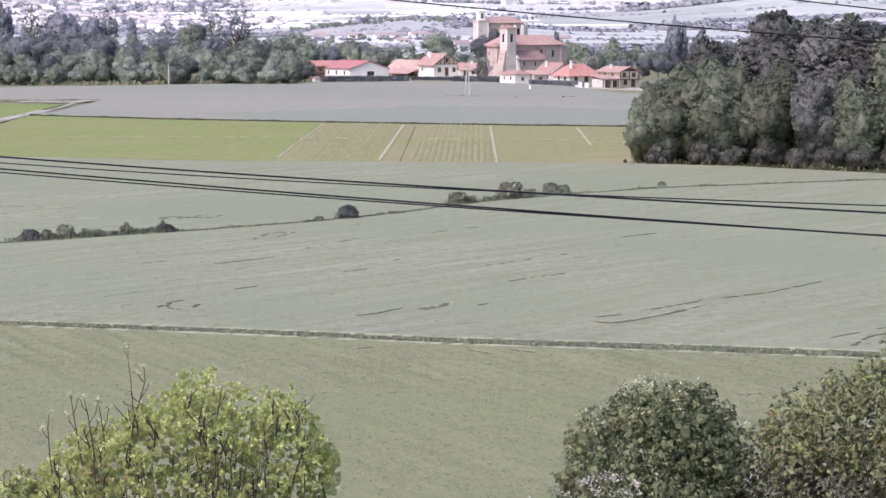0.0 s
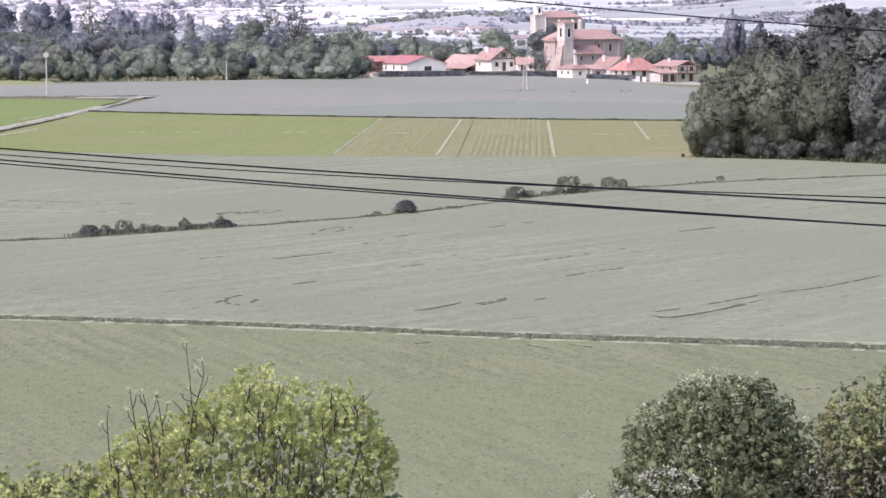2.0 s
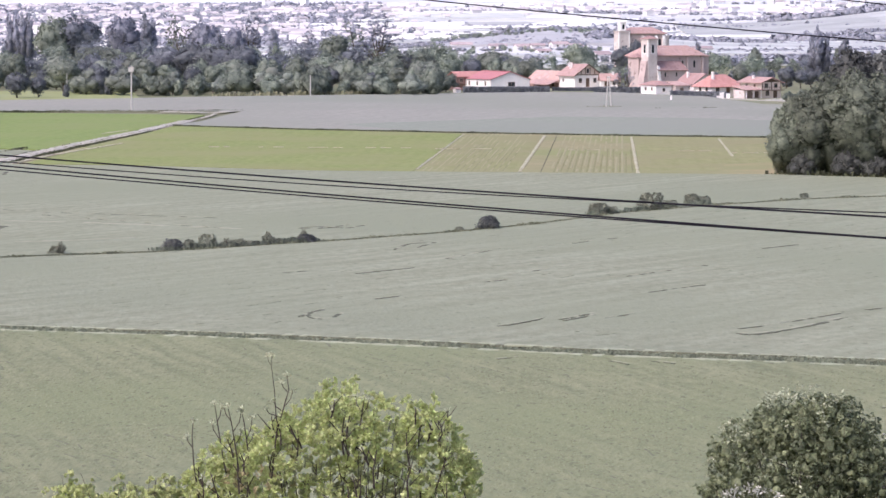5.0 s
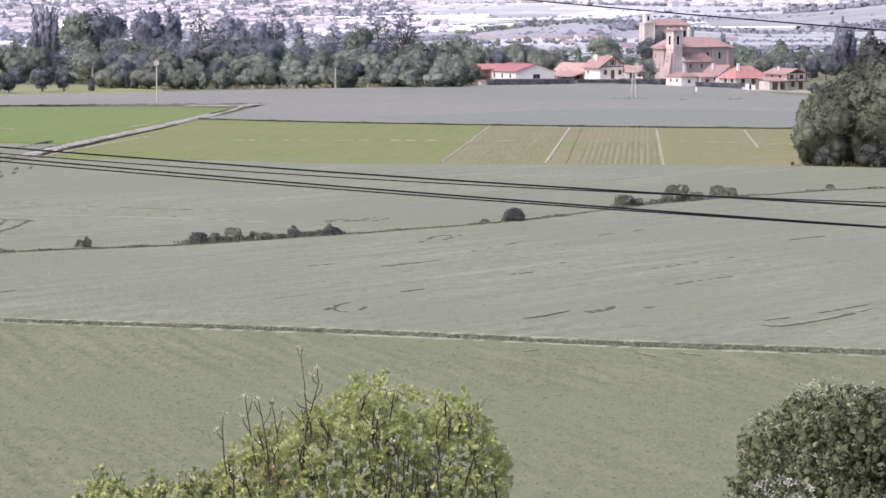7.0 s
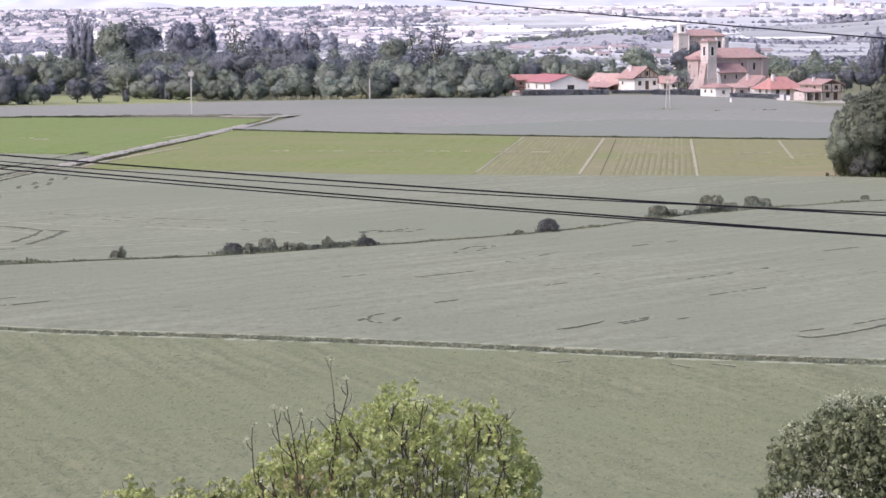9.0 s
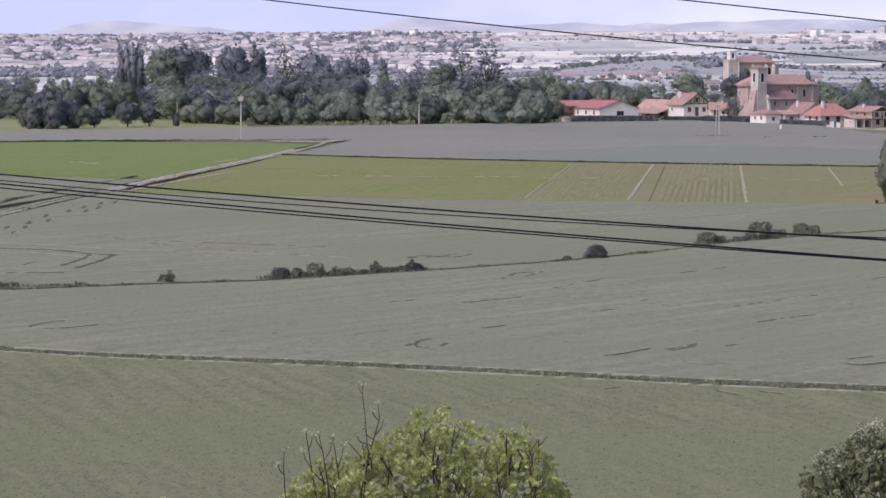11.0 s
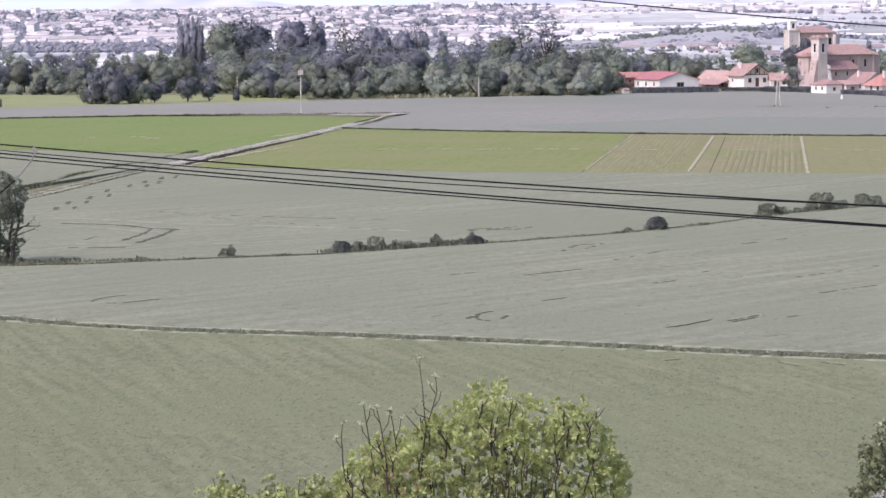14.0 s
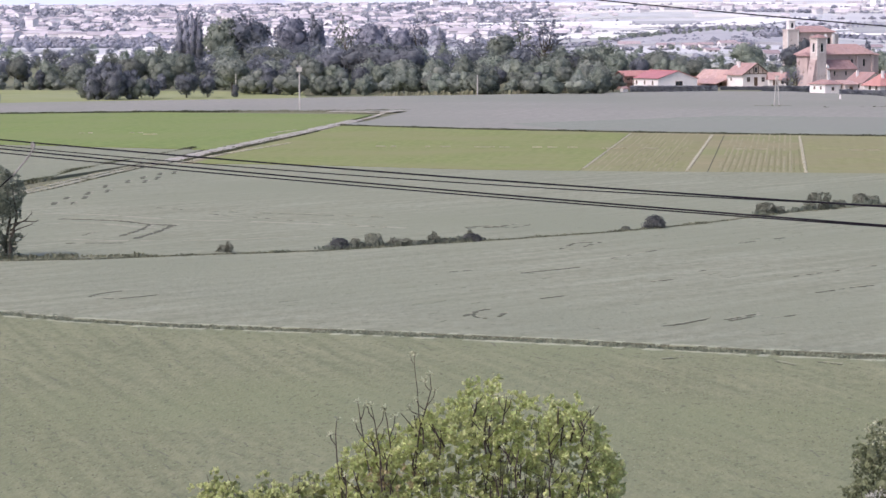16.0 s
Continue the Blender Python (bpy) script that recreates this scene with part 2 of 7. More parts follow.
M_leaf_lime = surface("lime_leaves", (0.270, 0.295, 0.125), (0.450, 0.468, 0.230), 6.0, random_by="island", shift=0.1, leafy=0.4, bump=0, rough=0.55)
M_leaf_dusky = surface("grey_brown_tufts", (0.130, 0.126, 0.095), (0.240, 0.230, 0.175), 6.0, random_by="island", shift=0.1, leafy=0.3, bump=0, rough=0.6)
M_leaf_rust = surface("rusty_young_leaves", (0.29, 0.235, 0.125), (0.42, 0.36, 0.20), 4.0, random_by="island", shift=0.1, leafy=0.35, bump=0)
M_blossom = surface("white_blossom", (0.42, 0.42, 0.36), (0.62, 0.61, 0.54), 6.0, random_by="island", shift=0.1, leafy=0.2, bump=0)
M_seed = surface("pale_seeds_and_lit_tips", (0.40, 0.42, 0.28), (0.60, 0.61, 0.44), 6.0, random_by="island", shift=0.1, leafy=0.2, bump=0)
M_bark = surface("grey_bark", (0.07, 0.06, 0.045), (0.16, 0.14, 0.11), 2.0, stretch=(3, 3, 0.6), fine=6, bump=0.7)
M_twig = surface("brown_twigs", (0.038, 0.028, 0.025), (0.091, 0.070, 0.056), 20.0, bump=0.5)
M_white = surface("white_render", (0.78, 0.74, 0.71), (0.90, 0.87, 0.84), 0.35, fine=12, bump=0.2, depth=0.02, spots=(0.66, 0.60, 0.55), spot_at=0.66)
M_cream = surface("cream_render", (0.62, 0.53, 0.45), (0.76, 0.67, 0.58), 0.35, fine=12, bump=0.2, depth=0.02, spots=(0.5, 0.42, 0.34), spot_at=0.68)
M_stone = surface("pinkish_sandstone", (0.400, 0.305, 0.285), (0.560, 0.450, 0.425), 0.35, fine=7, bump=0.5, spots=(0.29, 0.225, 0.21), spot_at=0.60, spot_scale=1.4, third=(0.52, 0.43, 0.41), big=0.15)
M_stone_pale = surface("pale_ashlar", (0.560, 0.485, 0.455), (0.710, 0.640, 0.610), 0.4, fine=8, bump=0.4, spots=(0.42, 0.35, 0.32), spot_at=0.61, spot_scale=1.5)
M_brick = surface("brown_brick", (0.26, 0.165, 0.14), (0.36, 0.24, 0.205), 0.8, fine=10, bump=0.4)
M_tile = surface("old_roof_tiles", (0.33, 0.215, 0.20), (0.48, 0.335, 0.315), 0.6, fine=9, bump=0.7, depth=0.08, spots=(0.25, 0.17, 0.155), spot_at=0.60, random_by="object", shift=0.07, third=(0.42, 0.27, 0.24), big=0.2)
M_tile_new = surface("bright_roof_tiles", (0.42, 0.20, 0.178), (0.52, 0.28, 0.25), 0.7, fine=9, bump=0.6, depth=0.08, spots=(0.34, 0.18, 0.165), spot_at=0.66)
M_sheet_red = surface("red_sheet_roof", (0.40, 0.165, 0.170), (0.50, 0.22, 0.222), 0.3, stretch=(6, 1, 1), fine=6, bump=0.3, rough=0.6)
M_wood = surface("dark_timber", (0.07, 0.05, 0.035), (0.16, 0.11, 0.08), 1.5, stretch=(5, 1, 1), fine=6, bump=0.4)
M_pole = surface("weathered_pole_wood", (0.42, 0.40, 0.37), (0.58, 0.56, 0.52), 2.0, stretch=(4, 4, 0.5), fine=6, bump=0.4)
M_steel = surface("grey_steel", (0.22, 0.22, 0.23), (0.36, 0.36, 0.37), 2.0, fine=6, bump=0.1, rough=0.5, metal=0.6)
M_wire = surface("dark_cable", (0.012, 0.011, 0.015), (0.022, 0.020, 0.026), 1.0, fine=6, bump=0.1, rough=0.95, spec=0.0)
M_glass = glass_pane("window_glass")
M_frame = surface("window_paint", (0.35, 0.28, 0.22), (0.5, 0.42, 0.35), 2.0, bump=0.1)
# town and far roofs: walls and tiles are whitened to carry the haze
M_town_wall = surface("haze_pale_render", (0.58, 0.57, 0.58), (0.90, 0.89, 0.87), 0.06, fine=6, bump=0, random_by="both", shift=0.09)
M_town_roof = surface("haze_pale_tiles", (0.42, 0.385, 0.40), (0.60, 0.56, 0.57), 0.02, fine=6, bump=0, random_by="both", shift=0.1)
M_tile_far = surface("haze_paled_far_tiles", (0.37, 0.29, 0.29), (0.48, 0.40, 0.395), 0.3, bump=0, random_by="object", shift=0.06)
# far fields, hill and woods: aerial haze is mixed into the colours
M_far_field = surface("haze_pale_field", (0.68, 0.67, 0.61), (0.86, 0.85, 0.80), 0.004, fine=8, bump=0, random_by="object", shift=0.05)
M_far_green = surface("haze_grey_pasture", (0.40, 0.415, 0.405), (0.52, 0.53, 0.515), 0.012, fine=6, bump=0, random_by="object", shift=0.06, lo=0.55, hi=0.85)
M_hill = surface("haze_grey_hill", (0.36, 0.362, 0.375), (0.46, 0.46, 0.47), 0.02, fine=6, bump=0)
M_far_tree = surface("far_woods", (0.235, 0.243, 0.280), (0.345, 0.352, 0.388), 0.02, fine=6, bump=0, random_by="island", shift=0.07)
# backdrop sheets: haze and sky brightness come from emission, not from lighting
M_ridge = glow("hill_haze_glow", (0.60, 0.62, 0.75), (0.84, 0.84, 0.90), 0.02, (0.5, 1, 2.2), 0.35, 0.70)
M_mount = glow("sky_haze_glow", (0.72, 0.79, 1.04), (1.12, 1.12, 1.16), 0.0016, slant=0.0003)


# ---- small builders ----
class Shape:
    """Collects points and faces of one mesh."""
    def __init__(self):
        self.v, self.f = [], []

    def box(self, x0, y0, z0, x1, y1, z1):
        n = len(self.v)
        self.v += [(x, y, z) for z in (z0, z1) for x, y in ((x0, y0), (x1, y0), (x1, y1), (x0, y1))]
        self.f += [(n + 3, n + 2, n + 1, n), (n + 4, n + 5, n + 6, n + 7)]
        self.f += [(n + i, n + (i + 1) % 4, n + 4 + (i + 1) % 4, n + 4 + i) for i in range(4)]

    def solid(self, low, high):
        """Joins two rings of the same count, closed at both ends."""
        n, k = len(self.v), len(low)
        self.v += [tuple(p) for p in low] + [tuple(p) for p in high]
        self.f += [tuple(range(n + k - 1, n - 1, -1)), tuple(range(n + k, n + 2 * k))]
        self.f += [(n + i, n + (i + 1) % k, n + k + (i + 1) % k, n + k + i) for i in range(k)]

    def tube(self, pts, radii, sides=6):
        pts = [Vector(p) for p in pts]
        n = len(self.v)
        for i, p in enumerate(pts):
            way = (pts[min(i + 1, len(pts) - 1)] - pts[max(i - 1, 0)]).normalized()
            side = way.cross(Vector((0.31, 0.17, 0.93)) if abs(way.z) < 0.9 else Vector((1, 0.1, 0))).normalized()
            up = side.cross(way)
            for k in range(sides):
                a = 2 * math.pi * k / sides
                self.v.append(tuple(p + (side * math.cos(a) + up * math.sin(a)) * radii[i]))
        for i in range(len(pts) - 1):
            for k in range(sides):
                a, b = n + i * sides + k, n + i * sides + (k + 1) % sides
                self.f.append((a, b, b + sides, a + sides))
        self.f += [tuple(range(n + sides - 1, n - 1, -1)), tuple(range(n + (len(pts) - 1) * sides, n + len(pts) * sides))]

    def mesh(self, name, material):
        me = bpy.data.meshes.new(name)
        me.from_pydata(self.v, [], self.f)
        me.materials.append(material)
        return me


def quads(name, verts, material, k=4):
    """A mesh of loose pieces of k corners each, from an array of points."""
    n = len(verts)
    me = bpy.data.meshes.new(name)
    me.vertices.add(n)
    me.vertices.foreach_set("co", np.ascontiguousarray(verts, dtype=np.float32).ravel())
    me.loops.add(n)
    me.loops.foreach_set("vertex_index", np.arange(n, dtype=np.int32))
    me.polygons.add(n // k)
    me.polygons.foreach_set("loop_start", np.arange(0, n, k, dtype=np.int32))
    me.update(calc_edges=True)
    me.materials.append(material)
    return me


def part(name, me, parent, label="", m=None):
    ob = new(name, me)
    ob.parent = parent
    if m is not None:
        ob.matrix_basis = m
    if label:
        tagged(ob, label)
    return ob


def thing(name, label, category, m=None, group="", kind="", me=None):
    ob = new(name, me)
    if m is not None:
        ob.matrix_basis = m
    return tagged(ob, label, category, group, kind)


def along(pts, step, closed=False, jitter=0.0, rng=None):
    """Points every step metres along a polyline."""
    out = []
    seq = list(zip(pts, pts[1:] + (pts[:1] if closed else [])))
    for (ax, ay), (bx, by) in seq:
        if closed or len(seq):
            n = max(1, int(math.hypot(bx - ax, by - ay) / step))
        for i in range(n):
            u = i / n
            x, y = ax + (bx - ax) * u, ay + (by - ay) * u
            if jitter and i:
                x, y = x + rng.uniform(-jitter, jitter), y + rng.uniform(-jitter, jitter)
            out.append((x, y))
    if not closed:
        out.append(pts[-1])
    return out


def smooth_line(pts, steps=6):
    """A rounder polyline through the points (Catmull-Rom)."""
    p = [Vector(q) for q in pts]
    p = [p[0] * 2 - p[1]] + p + [p[-1] * 2 - p[-2]]
    out = []
    for i in range(1, len(p) - 2):
        for k in range(steps):
            u = k / steps
            a, b, c, d = p[i - 1], p[i], p[i + 1], p[i + 2]
            q = 0.5 * (2 * b + (c - a) * u + (2 * a - 5 * b + 4 * c - d) * u * u + (3 * b - a - 3 * c + d) * u ** 3)
            out.append(tuple(q))
    out.append(tuple(p[-2]))
    return out


def field(name, label, pts, top, material, edge_material=None, thick=0.45, jitter=0.18, seed=1):
    """A standing crop: a slab with an uneven edge."""
    rng = random.Random(seed)
    ring = along(pts, 2.5, True, jitter, rng)
    me = bpy.data.meshes.new(name)
    n = len(ring)
    v = [(x, y, top) for x, y in ring] + [(x, y, top - thick) for x, y in ring]
    f = [tuple(range(n))] + [(i, n + i, n + (i + 1) % n, (i + 1) % n) for i in range(n)]
    area = sum(ring[i][0] * ring[(i + 1) % n][1] - ring[(i + 1) % n][0] * ring[i][1] for i in range(n))
    if area < 0:
        f = [tuple(reversed(q)) for q in f]
    me.from_pydata(v, [], f)
    me.materials.append(material)
    me.materials.append(edge_material or material)
    for p in me.polygons:
        p.material_index = 0 if p.index == 0 else 1
    return tagged(new(name, me), label, "field", kind="structure")


def ribbon(shape, pts, width, z, rng=None, wobble=0.0, thick=0.03, broken=0.0):
    """A low strip along a line, with uneven sides."""
    pts = along(pts, max(0.8, width * 1.2)) if wobble else pts
    for i in range(len(pts) - 1):
        if broken and rng.random() < broken:
            continue
        a, b = Vector((*pts[i], 0)), Vector((*pts[i + 1], 0))
        d = (b - a)
        if d.length < 1e-4:
            continue
        s = Vector((-d.y, d.x, 0)).normalized()
        w0 = width / 2 * (1 + (rng.uniform(-wobble, wobble) if wobble else 0))
        w1 = width / 2 * (1 + (rng.uniform(-wobble, wobble) if wobble else 0))
        low = [a + s * w0, b + s * w1, b - s * w1, a - s * w0]
        low = low[::-1]
        shape.solid([(p.x, p.y, z - 0.1) for p in low], [(p.x, p.y, z + thick) for p in low])


# ---- ground ----
def ground_z(x, y):
    """Height of the bare ground: the hillside under the camera, the flat fields, the slowly rising valley."""
    if y < 104:
        z = 24.3 - 0.238 * max(y, 1.0) + 0.25 * math.sin(x * 0.13 + y * 0.07) * min(1, max(y, 0) / 10)
        return max(z, -0.45) if y > 90 else z
    if y < 1500:
        return -0.45
    u = max(0.0, (y - 1850) / 2650)
    z = -0.45 + 42.0 * u ** 1.35 + 5.0 * noise.noise((x * 0.0016, y * 0.0016, 0)) * min(1, u * 4)
    for cx, cy, sx, sy, h in ((-20, 2120, 85, 170, 11), (420, 2950, 150, 330, 20), (-150, 3400, 260, 400, 6)):
        z += h * math.exp(-((x - cx) / sx) ** 2 - ((y - cy) / sy) ** 2)
    return z


def build_ground():
    ys = [-150, -60, -20] + list(range(0, 112, 4)) + [130, 160, 220, 300, 400, 550, 700, 900, 1200, 1500] + list(range(1560, 4901, 60))
    fr = [-1, -0.8, -0.6, -0.5, -0.42] + [i / 60 for i in range(-23, 19)] + [0.4, 0.5, 0.7, 1]
    s = Shape()
    for y in ys:
        half = 260 + max(y, 0) * 0.75
        s.v += [(f * half, y, ground_z(f * half, y)) for f in fr]
    n = len(fr)
    for j in range(len(ys) - 1):
        for i in range(n - 1):
            s.f.append((j * n + i, j * n + i + 1, (j + 1) * n + i + 1, (j + 1) * n + i))
    ob = new("ground", s.mesh("ground", M_ground))
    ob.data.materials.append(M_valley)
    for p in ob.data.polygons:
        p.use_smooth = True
        # beyond 1500 m the sheet turns to the haze-paled colour
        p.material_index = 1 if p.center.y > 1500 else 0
    tagged(ob, "rough grassy earth sheet running from the hillside to the valley", "ground", kind="structure")


build_ground()

BALK = [(-92, 247), (-67.0, 232.9), (-58.0, 227.4), (-47.7, 223.5), (-34.9, 220.8), (-25.2, 218.2), (-12.2, 214.0), (0.7, 209.4), (13.6, 206.2), (26.1, 202.8), (34.5, 200.0), (52, 195)]
DITCH = [(-108, 276), (-81.0, 281.9), (-71.2, 284.6), (-58.4, 291.5), (-47.3, 296.6), (-37.2, 305.4), (-28.3, 313.1), (-15.2, 326.2), (-5.9, 338.7), (4.9, 358.1), (16.7, 372.0), (31.0, 385.9), (42.1, 391.9), (66.0, 404.6), (92, 414)]
STRIP_LOW = [(-101, 474), (-78.0, 471.0), (-45.9, 456.8), (-17.3, 453.1), (30.4, 448.3), (47.3, 440.3), (55.4, 432.7), (68.7, 421.0), (92, 417)]
STRIP_TOP = [(-99.0, 646), (-62.0, 624.0), (-23.2, 607.1), (8.2, 595.6), (38.5, 587.2), (90, 575)]
TRACK = [(-96.1, 744.4), (-97.7, 673.0), (-99.7, 610.5), (-101.6, 563.0), (-103.3, 523.0), (-104.3, 483.0), (-106.3, 459.5), (-107.0, 431.0), (-107.2, 406.0), (-108.6, 380), (-113, 340), (-120, 300), (-124, 282)]
FAR_EDGE = [(-300, 770), (-229.9, 804.2), (-206.0, 820.6), (-150.8, 848.2), (-118.6, 872), (-89.0, 886.1), (-44.3, 911.8), (-12.7, 925), (12.8, 920), (39.2, 873.7), (52.5, 801.2), (95, 770)]


def off(pts, dx, dy):
    return [(x + dx, y + dy) for x, y in pts]


field("wheat_field", "grey-green young wheat field at the foot of the hill", [(-92, 118), (-95, 246)] + [(x, y + np.interp(x, (-60, 40), (-0.8, -1.7))) for x, y in BALK[1:]] + [(56, 118)], 0.0, M_wheat_near, M_wheat_edge, seed=1)
field("wheat_field", "pale grey-green wheat field with flattened tracks", [(x, y + np.interp(x, (-60, 40), (1.6, 2.3))) for x, y in BALK] + off(DITCH, 0, -0.2)[::-1], 0.0, M_wheat_mid, M_wheat_edge, seed=2)
field("wheat_field", "pale wheat field between hedge ditch and striped plots", off(DITCH, 0, 1.9) + off(STRIP_LOW[::-1], 0, -1.4) + [(x + 2.3, y) for x, y in TRACK[5:12]], 0.0, M_wheat_mid, M_wheat_edge, seed=3)
field("plot_field", "light green and brown low crop in striped plots", STRIP_LOW + [(92, 573)] + off(STRIP_TOP[:-1][::-1], 0, -3), -0.20, M_soil, M_soil, 0.25, seed=4)
field("green_field", "bright green low crop field beside a track", [(-240, 575), (-160, 550.2), (-105.6, 527), (-104.2, 567.8), (-102.2, 611.8), (-100.2, 666), (-99.5, 712), (-161.9, 730), (-205.6, 716), (-290, 690)], -0.1, M_crop_green, M_crop_green, 0.35, seed=5)
field("wheat_field", "grey-green wheat field beside the gravel track", [(-127, 320), (-124.2, 340), (-118.2, 380), (-115.4, 406.5), (-113.0, 430.7), (-109.3, 459.3), (-106.7, 482), (-106.3, 522), (-160, 546), (-260, 575), (-240, 300)], 0.0, M_wheat_mid, M_wheat_edge, seed=6)
field("wheat_field", "broad blue-green wheat field in front of the village", STRIP_TOP + [(95, 765)] + FAR_EDGE[::-1] + [(-300, 705), (-205.6, 724), (-161.9, 738), (-106, 738), (-93, 736), (-94.5, 664)], 0.0, M_wheat_far, M_wheat_edge, seed=7)
field("wheat_field", "greener strip of wheat along the plots", [(x, y + 0.4) for x, y in STRIP_TOP[2:5]] + [(60, 583), (62, 660), (30, 690), (-5, 700), (-35, 672), (-58, 650), (-40, 616)], 0.008, M_wheat_teal, M_wheat_teal, 0.2, 1.2, seed=17)
field("meadow", "yellow-green mown meadow in front of the woods", [(-330, 800), (-229, 812), (-206, 828), (-141, 858), (-155, 932), (-272, 958), (-380, 985)], -0.2, M_meadow, M_meadow, 0.25, seed=8)


# the sown part of the plots, denser to the left
def build_plots():
    rng = random.Random(11)
    field("plot_crop", "pale green sown plot", [(-99, 477), (-78.0, 473.0), (-46, 458.8), (-28.8, 455.6), (-26.8, 600), (-62.0, 619.0), (-97.0, 641)], -0.12, M_plot, M_plot, 0.1, seed=21)
    field("plot_crop", "thin olive crop in a striped plot", [(-28.2, 455.4), (-11.2, 453.6), (-9.2, 592.0), (-26.2, 599.6)], -0.175, M_plot_dry, M_plot_dry, 0.05, seed=22)
    field("plot_crop", "thin olive crop in a striped plot", [(9.6, 451.2), (29.6, 449.4), (36, 447.5), (88, 423), (88, 570), (38, 582.5), (10.8, 590.0)], -0.175, M_plot_dry, M_plot_dry, 0.05, seed=23)
    field("plot_crop", "bare brown patch in a striped plot", [(22, 450.5), (30, 448.8), (36.5, 446.0), (37, 468), (33, 486), (24, 478)], -0.17, M_bare, M_bare, 0.05, 1.0, seed=24)
    # darker ribbons laid between the crop rows
    furrows = Shape()
    for k in range(13):
        x = -5.0 + k * 1.1
        ribbon(furrows, [(x, 455), (x + 0.9, 455 + rng.uniform(55, 80))], 0.26, -0.19, rng, 0.4, 0.012, 0.05)
    for k in range(9):
        x = -22 + k * 1.05
        ribbon(furrows, [(x, 456), (x + 1.2, 456 + rng.uniform(60, 110))], 0.24, -0.17, rng, 0.4, 0.012, 0.1)
    tagged(new("furrows", furrows.mesh("furrows", M_furrow)), "dark furrows between the crop rows", "crop", kind="stuff")
    rows = Shape()
    for x, gap in [(x0 + k * g, g) for x0, x1, g in ((-27.2, -11.5, 1.05), (-5.6, 8.6, 1.1)) for k in range(int((x1 - x0) / g))]:
        y0, y1 = 455.5 - 0.12 * (x + 10), 600 - 0.29 * (x + 10)
        n = 14
        for k in range(n):
            if rng.random() < 0.25:
                continue
            a, b = y0 + (y1 - y0) * k / n, y0 + (y1 - y0) * (k + 1) / n
            w, h = min(gap, 1.2) * rng.uniform(0.13, 0.24), rng.uniform(0.03, 0.07)
            t0, t1 = (a - y0) * 0.013, (b - y0) * 0.013
            rows.solid([(x + t0 - w, a, -0.21), (x + t0 + w, a, -0.21), (x + t1 + w, b, -0.21), (x + t1 - w, b, -0.21)],
                       [(x + t0 - w * .5, a, -0.2 + h), (x + t0 + w * .5, a, -0.2 + h), (x + t1 + w * .5, b, -0.2 + h), (x + t1 - w * .5, b, -0.2 + h)])
    tagged(new("crop_rows", rows.mesh("crop_rows", M_row)), "low green crop rows on brown soil", "crop", kind="stuff")
    for a, b, w in (((-28.4, 463), (-26.4, 600), 0.32), ((-10.7, 456.5), (-8.5, 592), 0.5), ((9.0, 452.0), (10.2, 587), 0.42), ((27.6, 506.4), (28.5, 578), 0.4)):
        s = Shape()
        ribbon(s, [a, b], w, -0.10, rng, 0.7, 0.02)
        tagged(new("straw_path", s.mesh("straw_path", M_straw)), "pale dry straw path between crop plots", "path", kind="structure")
    s = Shape()
    ribbon(s, [(-7.2, 454), (-5.9, 590)], 0.13, -0.17, rng, 0.4, 0.02)
    tagged(new("furrow", s.mesh("furrow", M_lodged)), "dark furrow between crop plots", "furrow", kind="structure")
    # pale irrigation pipes lying across the plots
    for x0, x1, y in ((-76.5, -70, 538), (-65.5, -59, 537), (-54.5, -45.6, 535.5), (-43, -33.5, 535), (-29, -17.5, 531), (-3, 3.6, 528), (18.5, 24.5, 525), (25.2, 27, 519), (28, 36, 517), (-139, -135, 600), (-150, -147, 598), (-135, -131, 592)):
        s = Shape()
        for k in range(int((x1 - x0) / 1.0)):
            a = x0 + k * 1.0
            if rng.random() < 0.3:
                continue
            s.box(a, y - 0.2, -0.1, a + 1.0, y + 0.2, rng.uniform(0.02, 0.1))
        if s.v:
            tagged(new("straw_line", s.mesh("straw_line", M_straw)), "broken pale straw line across low crop", "straw", kind="structure")


build_plots()


